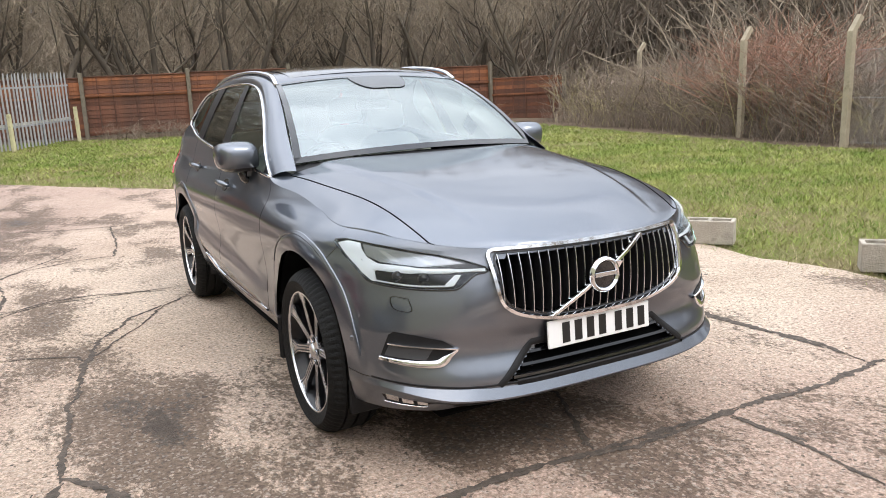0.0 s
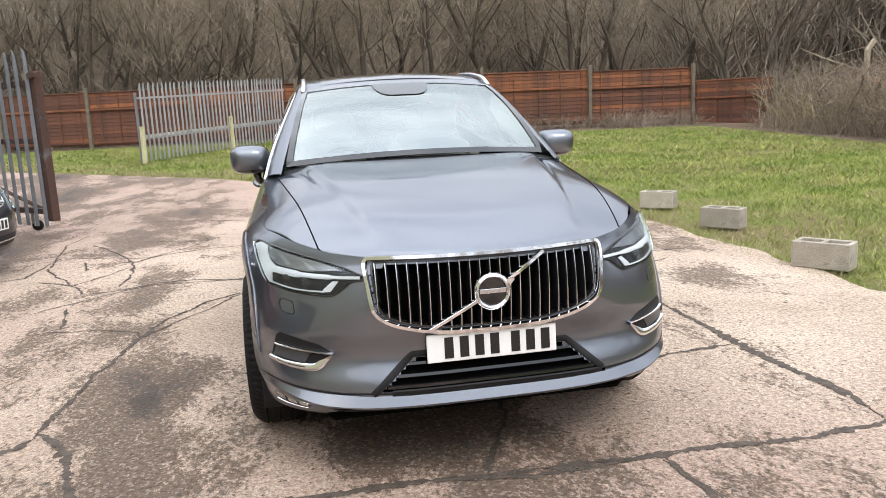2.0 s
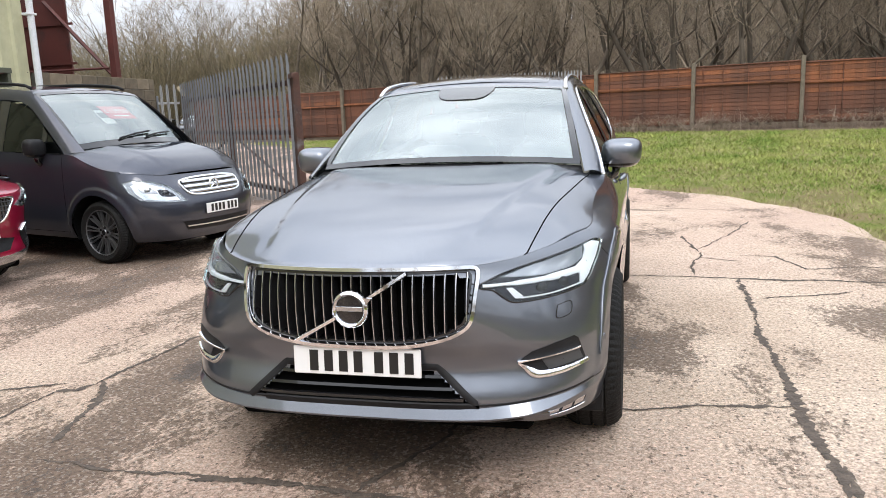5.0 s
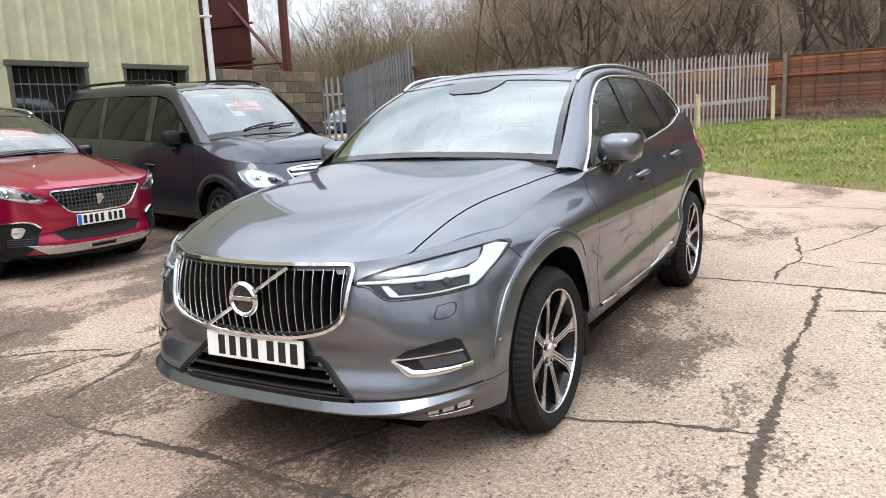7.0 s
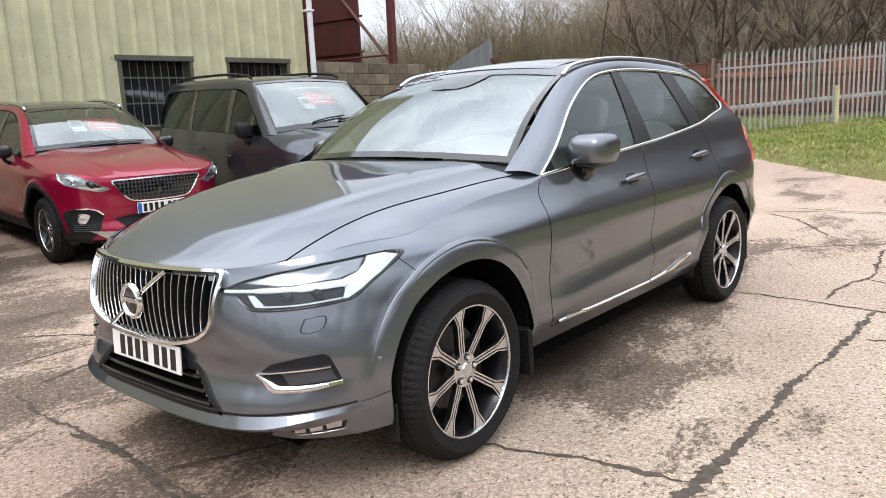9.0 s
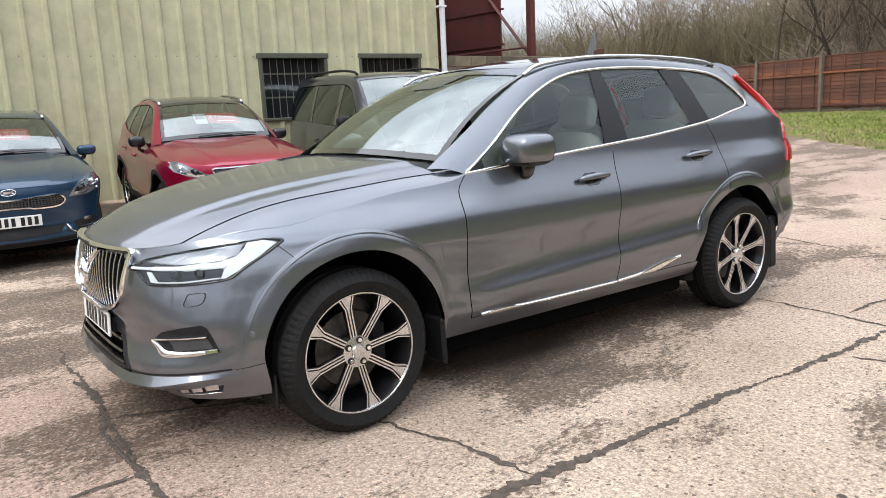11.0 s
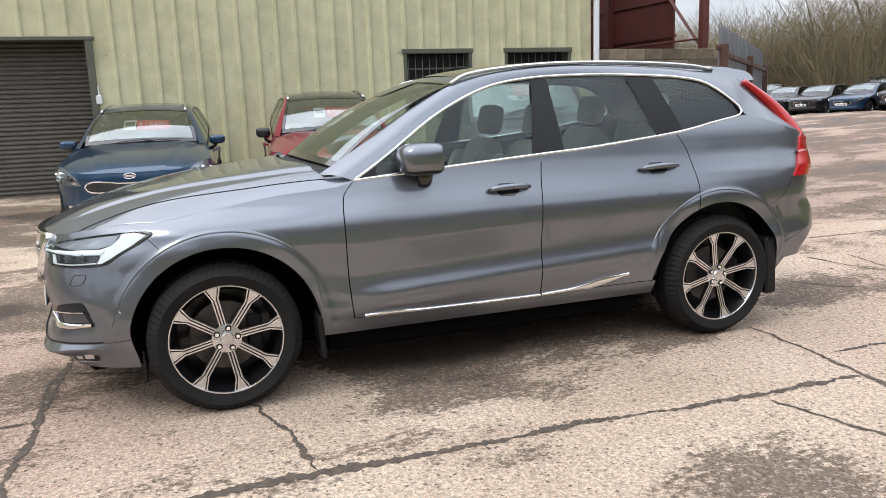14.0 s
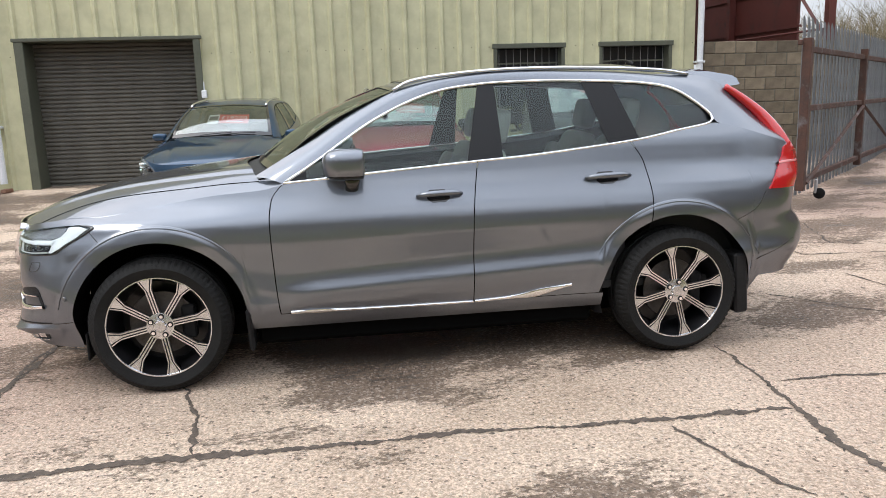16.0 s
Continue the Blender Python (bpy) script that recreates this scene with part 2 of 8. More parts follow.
def thing(name, label, category, m=None, group="", kind=""):
    e = new(name)
    e.empty_display_size = 0.2
    if m is not None:
        e.matrix_world = m
    return tagged(e, label, category, group, kind)


# ---- ground ----
def rise(x, y):
    """Height of the ground: level round the car, rising to the fence and to the building."""
    a = np.clip(y - 8.0, 0, 15) * 0.042 * (1 - 0.42 * np.clip((-18.8 - x) / 3, 0, 1))
    b = np.clip(-5.4 - x, 0, 3.9) * 0.045 * np.clip((14 - y) / 4, 0, 1)
    far = np.clip(y - 30, 0, 45)
    c = far * (0.06 + 0.20 * np.clip((x + 24) / 22, 0, 1))
    # wooded banks added beside and behind the path, mostly unseen, to darken reflections
    e = np.clip(np.maximum(x - 19, 0), 0, 8) * 0.35 + np.clip(-20 - y, 0, 10) * 0.35
    return a + b + c + e


EDGE = [(-60, 3.4), (-2, 3.36), (0, 3.32), (2.3, 3.37), (4.5, 3.4), (6.4, 3.35), (7.6, 3.0), (8.6, 2.4), (9.7, 1.0), (10.9, -0.4), (13.2, -2.6), (17, -7.6), (21, -11), (25, -16), (30, -25), (45, -50)]


def edge_x(y):
    w = np.vectorize(lambda q: noise.noise((q * 1.3, 0, 0)) * 0.12 + noise.noise((q * 5.0, 3, 0)) * 0.05)(y)
    return np.interp(y, [e[0] for e in EDGE], [e[1] for e in EDGE]) + w


def link_math(t, op, a, b):
    n = add_node(t, "ShaderNodeMath", operation=op)
    for i, v in enumerate((a, b)):
        if isinstance(v, bpy.types.NodeSocket):
            t.links.new(v, n.inputs[i])
        else:
            n.inputs[i].default_value = v
    return n.outputs[0]


def concrete_material():
    """Pale worn concrete with grainy dark stains, aggregate and smoother dark spots."""
    m, t, p = nodes_of("weathered_concrete")
    mul = lambda a, b: link_math(t, "MULTIPLY", a, b)
    plus = lambda a, b: link_math(t, "ADD", a, b)
    c0 = add_node(t, "ShaderNodeTexCoord")
    xyz = add_node(t, "ShaderNodeSeparateXYZ")
    t.links.new(c0.outputs["Object"], xyz.inputs["Vector"])
    pale = mixed(t, noise_fac(t, 0.8, 6, 0.6, lo=0.36, hi=0.64), (0.58, 0.455, 0.35), (0.80, 0.655, 0.525))
    pale = mixed(t, noise_fac(t, 0.16, 3, 0.5, lo=0.42, hi=0.6), pale, (0.56, 0.415, 0.335))
    speck = noise_fac(t, 42, 5, 0.75, lo=0.36, hi=0.64)
    k = add_node(t, "ShaderNodeMix", data_type="RGBA", blend_type="MULTIPLY")
    k.inputs[0].default_value = 0.85
    t.links.new(pale, k.inputs[6])
    t.links.new(mixed(t, speck, (0.50, 0.46, 0.42), (1.2, 1.2, 1.2)), k.inputs[7])
    col = k.outputs[2]
    # sharp grit, a few millimetres across
    vg = add_node(t, "ShaderNodeTexVoronoi", {"Scale": 125.0})
    t.links.new(c0.outputs["Object"], vg.inputs["Vector"])
    sg = add_node(t, "ShaderNodeSeparateColor")
    t.links.new(vg.outputs["Color"], sg.inputs["Color"])
    kg = add_node(t, "ShaderNodeMix", data_type="RGBA", blend_type="MULTIPLY")
    kg.inputs[0].default_value = 1.0
    t.links.new(col, kg.inputs[6])
    t.links.new(mixed(t, sg.outputs[2], (0.72, 0.70, 0.68), (1.24, 1.24, 1.24)), kg.inputs[7])
    col = kg.outputs[2]
    # redder, older concrete towards the gate
    old = add_node(t, "ShaderNodeMapRange", {"From Min": 4.5, "From Max": 9.0})
    t.links.new(plus(xyz.outputs["Y"], mul(noise_fac(t, 0.5, 4, 0.6), 1.5)), old.inputs["Value"])
    west = add_node(t, "ShaderNodeMapRange", {"From Min": 0.5, "From Max": -2.0})
    t.links.new(xyz.outputs["X"], west.inputs["Value"])
    col = mixed(t, mul(mul(old.outputs["Result"], west.outputs["Result"]), 0.68), col, mixed(t, speck, (0.24, 0.155, 0.125), (0.42, 0.29, 0.24)))
    # aggregate: pale and dark chips
    v = add_node(t, "ShaderNodeTexVoronoi", {"Scale": 85.0})
    t.links.new(c0.outputs["Object"], v.inputs["Vector"])
    sx = add_node(t, "ShaderNodeSeparateColor")
    t.links.new(v.outputs["Color"], sx.inputs["Color"])
    chip = add_node(t, "ShaderNodeMapRange", {"From Min": 0.82, "From Max": 0.9})
    t.links.new(sx.outputs[0], chip.inputs["Value"])
    dark = add_node(t, "ShaderNodeMapRange", {"From Min": 0.965, "From Max": 0.985})
    t.links.new(sx.outputs[1], dark.inputs["Value"])
    # stains with a grainy edge, more of them on the older bays beside the building
    bay = add_node(t, "ShaderNodeMapRange", {"From Min": -6.0, "From Max": 2.2, "To Min": 0.09, "To Max": -0.035})
    t.links.new(xyz.outputs["X"], bay.inputs["Value"])
    mp = add_node(t, "ShaderNodeMapping", {"Scale": (1.15, 0.65, 1.0), "Location": (3.1, 1.7, 0), "Rotation": (0, 0, 0.6)})
    t.links.new(c0.outputs["Object"], mp.inputs["Vector"])
    n1 = add_node(t, "ShaderNodeTexNoise", {"Scale": 0.75, "Detail": 6.0, "Roughness": 0.62})
    t.links.new(mp.outputs["Vector"], n1.inputs["Vector"])
    n2 = add_node(t, "ShaderNodeTexNoise", {"Scale": 26.0, "Detail": 8.0, "Roughness": 0.8})
    t.links.new(mp.outputs["Vector"], n2.inputs["Vector"])
    # stain level raised round set spots, most of them under the grey car
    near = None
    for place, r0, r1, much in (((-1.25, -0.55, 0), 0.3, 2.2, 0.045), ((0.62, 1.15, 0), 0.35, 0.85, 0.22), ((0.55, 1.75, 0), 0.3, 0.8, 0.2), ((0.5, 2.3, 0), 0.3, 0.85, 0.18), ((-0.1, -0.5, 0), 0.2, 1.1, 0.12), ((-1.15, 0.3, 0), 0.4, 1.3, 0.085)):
        spot_dist = add_node(t, "ShaderNodeVectorMath", operation="DISTANCE")
        t.links.new(c0.outputs["Object"], spot_dist.inputs[0])
        spot_dist.inputs[1].default_value = place
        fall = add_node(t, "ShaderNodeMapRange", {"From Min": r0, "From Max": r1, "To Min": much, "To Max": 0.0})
        t.links.new(spot_dist.outputs["Value"], fall.inputs["Value"])
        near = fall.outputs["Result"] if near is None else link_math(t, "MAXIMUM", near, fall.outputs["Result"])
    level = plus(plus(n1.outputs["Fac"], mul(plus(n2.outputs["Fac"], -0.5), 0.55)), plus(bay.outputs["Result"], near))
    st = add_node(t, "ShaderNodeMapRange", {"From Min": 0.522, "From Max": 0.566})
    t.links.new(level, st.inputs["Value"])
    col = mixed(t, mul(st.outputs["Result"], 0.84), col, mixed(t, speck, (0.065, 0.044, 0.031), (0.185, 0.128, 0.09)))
    col = mixed(t, mul(chip.outputs["Result"], 0.3), col, (0.70, 0.62, 0.53))
    col = mixed(t, mul(dark.outputs["Result"], 0.8), col, (0.10, 0.078, 0.06))
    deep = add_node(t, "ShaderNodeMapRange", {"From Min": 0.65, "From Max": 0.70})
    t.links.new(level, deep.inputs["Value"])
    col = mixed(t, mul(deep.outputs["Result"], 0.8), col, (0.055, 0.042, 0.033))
    # pits
    col = mixed(t, noise_fac(t, 6.5, 3, 0.5, lo=0.735, hi=0.75), col, (0.10, 0.08, 0.065))
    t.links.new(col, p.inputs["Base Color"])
    r = add_node(t, "ShaderNodeMapRange", {"To Min": 0.85, "To Max": 0.45})
    t.links.new(deep.outputs["Result"], r.inputs["Value"])
    t.links.new(r.outputs["Result"], p.inputs["Roughness"])
    p.inputs["Specular IOR Level"].default_value = 0.3
    b1 = add_node(t, "ShaderNodeBump", {"Strength": 0.9, "Distance": 0.006})
    t.links.new(speck, b1.inputs["Height"])
    b2 = add_node(t, "ShaderNodeBump", {"Strength": 0.7, "Distance": 0.02})
    t.links.new(n2.outputs["Fac"], b2.inputs["Height"])
    t.links.new(b1.outputs["Normal"], b2.inputs["Normal"])
    t.links.new(b2.outputs["Normal"], p.inputs["Normal"])
    return m


def soil_material():
    """Rough grass; leaf litter under the wood."""
    m, t, p = nodes_of("rough_grass_ground")
    col = mixed(t, noise_fac(t, 1.3, 6, 0.65), (0.12, 0.16, 0.035), (0.24, 0.25, 0.075))
    col = mixed(t, noise_fac(t, 0.45, 6, 0.65, lo=0.46, hi=0.60), col, (0.23, 0.18, 0.095))
    c0 = add_node(t, "ShaderNodeTexCoord")
    xyz = add_node(t, "ShaderNodeSeparateXYZ")
    t.links.new(c0.outputs["Object"], xyz.inputs["Vector"])
    along = link_math(t, "ADD", xyz.outputs["Y"], link_math(t, "MULTIPLY", xyz.outputs["X"], 0.2))
    along = link_math(t, "MAXIMUM", along, link_math(t, "ADD", xyz.outputs["X"], 10.4))
    ragged = link_math(t, "ADD", along, link_math(t, "MULTIPLY", noise_fac(t, 0.9, 6, 0.7, lo=0.2, hi=0.8), 1.6))
    wood = add_node(t, "ShaderNodeMapRange", {"From Min": 22.9, "From Max": 23.8})
    t.links.new(ragged, wood.inputs["Value"])
    litter = mixed(t, noise_fac(t, 0.8, 7, 0.7), (0.11, 0.078, 0.055), (0.22, 0.165, 0.12))
    col = mixed(t, wood.outputs["Result"], col, litter)
    t.links.new(col, p.inputs["Base Color"])
    p.inputs["Roughness"].default_value, p.inputs["Specular IOR Level"].default_value = 0.95, 0.1
    bumped(t, p, noise_fac(t, 18, 5, 0.7), 0.8, 0.05)
    return m


CONCRETE = concrete_material()
SOIL = soil_material()
CRACK = surface("crack_filling", (0.040, 0.031, 0.024), (0.125, 0.095, 0.072), 22, 0.85, fine=80, bump=0.6)


def build_ground():
    g = np.concatenate([np.linspace(-400, -62, 10), np.linspace(-60, 60, 121), np.linspace(62, 400, 10)])
    x, y = np.meshgrid(g, g, indexing="ij")
    s = Shape().grid(np.dstack([x, y, rise(x, y) - 0.035]), flip=True)
    tagged(s.done("ground", SOIL, smooth=True), "rough grass ground with bare brown patches", "ground", kind="structure")
    ys = np.concatenate([np.linspace(-60, -6, 28), np.linspace(-5.8, 14, 160), np.linspace(14.5, 45, 62)])
    u = np.concatenate([np.linspace(0, 0.8, 30), np.linspace(0.81, 1, 70)])
    xe = edge_x(ys)
    x = -70 + (xe[:, None] + 70) * u[None]
    y = np.repeat(ys[:, None], len(u), 1)
    s = Shape().grid(np.dstack([x, y, rise(x, y)]), flip=True)
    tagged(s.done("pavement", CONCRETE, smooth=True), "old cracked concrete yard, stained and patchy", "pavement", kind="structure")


def crack(points, width, seed, wobble=0.03):
    """A jagged crack that follows the points over the yard."""
    rnd = random.Random(seed)
    pts = [Vector((*p, 0)) for p in points]
    fine = []
    for a, b in zip(pts, pts[1:]):
        n = max(2, int((b - a).length / 0.012))
        fine += [a.lerp(b, i / n) for i in range(n)]
    fine.append(pts[-1])
    rows = []
    for i, p in enumerate(fine):
        d = (fine[min(i + 1, len(fine) - 1)] - fine[max(i - 1, 0)]).normalized()
        s = Vector((-d.y, d.x, 0))
        w = wobble * (noise.noise((p.x * 2.3, p.y * 2.3, seed)) + 0.6 * noise.noise((p.x * 7, p.y * 7, seed)) + 0.4 * noise.noise((p.x * 19, p.y * 19, seed)) + 0.3 * noise.noise((p.x * 47, p.y * 47, seed)))
        hw = width * (0.5 + 0.5 * noise.noise((p.x * 6, p.y * 6, seed + 5)) + 0.4 * noise.noise((p.x * 23, p.y * 23, seed + 9))) + rnd.uniform(-0.1, 0.1) * width
        hw *= 0.70
        hw *= min(1.0, 0.25 + i * 0.12, 0.25 + (len(fine) - 1 - i) * 0.12)
        q = p + s * w
        row = []
        for k in (-1, 0, 1):
            chip = 1 + 0.55 * noise.noise((p.x * 31, p.y * 31, seed + 20 * k)) + 0.45 * noise.noise((p.x * 74, p.y * 74, seed - 13 * k))
            c = q + s * k * max(hw * chip, 0.003)
            row.append((c.x, c.y, float(rise(c.x, c.y)) + (0.003 if k else 0.0045)))
        rows.append(row)
    ob = Shape().grid(rows).done("crack", CRACK)
    return tagged(ob, "dark dirt-filled crack in the concrete yard", "crack", "cracks in the yard", "structure")


build_ground()
CRACKS = [
    (0.055, [(1.76, -0.6), (1.75, -0.31), (1.73, 0.03), (1.74, 0.26), (1.74, 0.49), (1.75, 0.83), (1.75, 1.15), (1.73, 1.41), (1.76, 1.64), (1.78, 2.01), (1.8, 2.42), (1.8, 2.86), (1.8, 3.02)]),
    (0.045, [(1.8, -0.34), (1.77, -0.65), (1.73, -0.85)]),
    (0.028, [(1.72, 0.26), (1.48, 0.24), (1.29, 0.22), (1.17, 0.17), (0.93, 0.12), (0.68, -0.04)]),
    (0.032, [(0.88, 3.13), (1.15, 3.1), (1.44, 3.11), (1.67, 3.07), (1.84, 3.03), (2, 3), (2.17, 2.97), (2.26, 2.97)]),
    (0.026, [(1.88, 2.37), (2.03, 2.42), (2.18, 2.46), (2.33, 2.53), (2.46, 2.58), (2.55, 2.65)]),
    (0.035, [(0.92, -0.89), (0.52, -0.91), (0.15, -0.91), (-0.11, -0.9)]),
    (0.055, [(-0.76, -0.87), (-0.5, -0.84), (-0.26, -0.84), (-0.02, -0.87), (0.24, -0.9), (0.48, -0.88), (0.65, -0.9), (0.85, -0.89), (1.03, -0.9), (1.3, -0.92), (1.53, -0.91), (1.83, -0.88)]),
    (0.03, [(-1.53, -0.83), (-1.03, -0.85), (-0.81, -0.84), (-0.4, -0.86)]),
    (0.032, [(0.65, -0.93), (0.68, -1.12), (0.66, -1.36), (0.65, -1.55), (0.63, -1.63)]),
    (0.035, [(-0.03, -0.86), (-0.02, -0.81), (0.06, -0.64), (0.14, -0.44), (0.21, -0.28), (0.21, 0.03)]),
    (0.06, [(-1.94, 0.07), (-1.98, -0.04), (-2.09, -0.08)]),
    (0.035, [(-1.94, 0.07), (-1.95, 0.28), (-1.9, 0.6), (-1.87, 1), (-1.77, 1.57), (-1.67, 2.03), (-1.44, 2.52), (-1.18, 2.73)]),
    (0.045, [(-1.94, 0.07), (-1.86, 0.01), (-1.73, -0.18), (-1.69, -0.35)]),
    (0.04, [(-1.97, 0.11), (-1.8, -0.06), (-1.71, -0.23), (-1.62, -0.67)]),
    (0.03, [(-2.46, 3.2), (-2.23, 3.24), (-1.92, 3.44), (-1.57, 3.43), (-1.1, 3.21)]),
    (0.04, [(-2.93, 8), (-2.31, 7.76), (-1.63, 7.46), (-0.66, 7.22)]),
    (0.03, [(-1.18, 7.37), (-1.22, 5.88), (-1.32, 5.14), (-1.75, 5.12), (-2.16, 4.93), (-2.34, 4.61), (-2.62, 4.67)]),
    (0.03, [(-0.04, 6.97), (0.37, 6.62), (0.94, 5.62), (1.16, 5.53)]),
    (0.025, [(0.61, 4.67), (0.82, 5), (1.03, 5.15), (1.43, 5.47)]),
    (0.03, [(1.48, 5.18), (1.59, 4.06), (1.48, 3.58), (1.49, 3.17)]),
    (0.03, [(1.57, 3.94), (1.89, 3.78)]),
    (0.05, [(1.69, 3.07), (1.95, 3.03), (2.24, 3), (2.46, 3), (2.9, 2.98)]),
    (0.03, [(-2.1, -0.62), (-2.1, -0.33), (-2.04, 0.03)]),
    (0.03, [(-2.72, -0.36), (-2.45, -0.12), (-2.12, 0.05)]),
    (0.03, [(0.71, -1.27), (0.68, -1.15), (0.65, -0.94)]),
    (0.03, [(1.93, 4.08), (2.23, 4.01), (2.38, 3.42), (2.8, 3.57), (3.23, 3.48)]),
    (0.03, [(-3.98, 2.77), (-3.87, 3.2), (-3.84, 3.98), (-3.27, 4.18), (-3.24, 5.23)]),
    (0.025, [(-2.5, 3.21), (-3.15, 4.48), (-3.42, 6.14), (-3.37, 6.9)]),
    (0.02, [(1.58, 4.33), (2.08, 5.58), (2.31, 6.25)]),
    (0.025, [(-0.46, 5.39), (0.04, 5.25), (0.48, 5.1)]),
    (0.03, [(-0.08, 7.11), (0.46, 7.28), (1.06, 7.33), (1.45, 7.31)]),
    (0.03, [(0.11, 7.5), (0.76, 7.42), (1.54, 7.52), (2.26, 7.26)]),
    (0.03, [(-0.55, 5.03), (-0.14, 5.03), (0.16, 5.12)]),
    (0.025, [(-2.86, 6.15), (-1.74, 5.71), (-1.81, 6), (-1.54, 6.15)]),
    (0.022, [(-0.15, 4.04), (0.07, 4.22), (0.34, 4.38), (0.49, 4.55)]),
    (0.022, [(-3.36, 5), (-3.08, 5.16), (-2.54, 4.87), (-2.23, 4.82), (-1.97, 5.26), (-1.6, 5.96)]),
    (0.03, [(-3.08, 3.91), (-2.69, 3.59), (-2.54, 3.92), (-2.34, 4.36)]),
    (0.035, [(-3.11, 6.04), (-2.68, 5.3), (-2.38, 4.58), (-2.26, 4.04), (-2.27, 3.38)]),
    (0.02, [(-2.74, 2.61), (-2.61, 2.76), (-2.41, 2.97), (-2.19, 3.2), (-1.94, 3.37), (-1.46, 3.32), (-0.96, 3.28)]),
    (0.02, [(-2.57, 1.97), (-2.43, 2), (-2.09, 1.94), (-1.82, 1.77), (-1.76, 1.65)]),
    (0.022, [(-1.76, 1.65), (-1.59, 1.96), (-1.4, 2.25), (-1.19, 2.71), (-0.97, 2.97)]),
    (0.03, [(-2.51, 2.71), (-2.35, 2.06)]),
    (0.03, [(-2.88, 4.84), (-2.74, 4.29)]),
]
for i, (wd, pts) in enumerate(CRACKS):
    crack(pts, wd, i + 1)


# ---- building ----
CLAD = surface("olive_cladding", (0.48, 0.465, 0.295), (0.53, 0.515, 0.335), 0.7, 0.5, fine=3, bump=0.0, dirt=(0.33, 0.31, 0.17), dirt_scale=0.9, dirt_lo=0.55, dirt_hi=0.85)
BAR_GREY = plain("window_bar_grey", (0.16, 0.16, 0.16), 0.5)
FRAME_OLIVE = surface("dark_olive_steel", (0.075, 0.08, 0.058), (0.095, 0.10, 0.07), 3, 0.5, fine=60, bump=0.1)
SHUTTER = surface("brown_shutter", (0.07, 0.064, 0.052), (0.10, 0.092, 0.076), 2, 0.5, fine=60, bump=0.1)
PIPE_WHITE = surface("white_downpipe", (0.62, 0.65, 0.68), (0.74, 0.76, 0.78), 2, 0.45, fine=60, bump=0.05)
PANE_DARK = plain("dark_window_pane", (0.02, 0.022, 0.024), 0.08, 0.0, 0.5)
WX = -9.3


def build_wall():
    """Trapezoidal cladding in strips round the openings."""
    openings = [(-4.15, -1.36, 0.0, 2.68), (4.06, 5.33, 1.35, 2.42), (6.1, 7.46, 1.35, 2.42)]
    cuts = sorted({-30.0, 7.98, *(o[0] for o in openings), *(o[1] for o in openings)})
    pitch = 0.333
    s = Shape()
    for a, b in zip(cuts, cuts[1:]):
        spans = [(0.1, 7.6)]
        for o in openings:
            if o[0] <= a + 1e-6 and b <= o[1] + 1e-6:
                spans = [(0.1, o[2])] * (o[2] > 0.2) + [(o[3], 7.6)]
        ys = {a, b}
        k = math.floor(a / pitch) - 1
        while k * pitch < b + pitch:
            for d in (0.0, 0.035, 0.075, 0.11):
                if a < k * pitch + d < b:
                    ys.add(k * pitch + d)
            k += 1
        ys = np.array(sorted(ys))
        ph = np.mod(ys, pitch)
        out = np.interp(ph, [0, 0.035, 0.075, 0.11, pitch], [0, 0.045, 0.045, 0, 0])
        for z0, z1 in spans:
            p = [[(WX + o, y, z) for y, o in zip(ys, out)] for z in (z0, z1)]
            s.grid(p)
    wall = tagged(s.done("wall_west", CLAD), "pale olive-green ribbed metal cladding wall of a workshop", "wall", kind="structure")
    b = Shape().box((WX - 14, -30, 0.0), (WX - 0.62, 7.95, 7.5))
    tagged(b.done("wall_core", FRAME_OLIVE), "closed dark body of the workshop behind its cladding", "wall", kind="structure")
    f = Shape()
    k = 0
    for y in np.arange(-29.9 + 0.055, 7.95, 0.333 * 1):
        if not any(o[0] < y < o[1] for o in openings):
            f.box((WX, y + 0.14, 2.43), (WX + 0.008, y + 0.155, 2.445))
    f.done("fixing_screw", FRAME_OLIVE, wall, "row of small dark screws")
    for y0, y1, z0, z1 in openings[1:]:
        w = thing("window_1", "barred dark window in an olive steel frame", "window", kind="structure")
        d = 0.2
        fr = Shape()
        fr.box((WX - 0.05, y0 - 0.07, z1 - 0.02), (WX + 0.06, y1 + 0.07, z1 + 0.07), 0.008)
        fr.box((WX - d, y0 - 0.05, z0), (WX + 0.05, y0 + 0.02, z1 - 0.022), 0.008)
        fr.box((WX - d, y1 - 0.02, z0), (WX + 0.05, y1 + 0.05, z1 - 0.022), 0.008)
        fr.box((WX - d, y0 - 0.05, z0 - 0.05), (WX + 0.07, y1 + 0.05, z0), 0.008)
        fr.done("window_frame", FRAME_OLIVE, w)
        Shape().box((WX - d - 0.02, y0, z0), (WX - d, y1, z1)).done("pane", PANE_DARK, w)
        for i in range(9):
            yb = y0 + 0.08 + (y1 - y0 - 0.16) * i / 8
            Shape().tube([(WX - 0.1, yb, z0), (WX - 0.1, yb, z1)], 0.007, 6).done("bar", BAR_GREY, w)
        for zz in (z0 + 0.35, z1 - 0.3):
            Shape().box((WX - 0.108, y0, zz), (WX - 0.1, y1, zz + 0.03)).done("cross_bar", FRAME_OLIVE, w)
    d = thing("door_1", "closed brown roller shutter in an olive steel frame", "roller shutter", kind="structure")
    y0, y1, z0, z1 = -4.15, -1.36, 0.14, 2.68
    fr = Shape()
    fr.box((WX - 0.5, y0 - 0.15, z0), (WX + 0.06, y0, z1 + 0.002), 0.008)
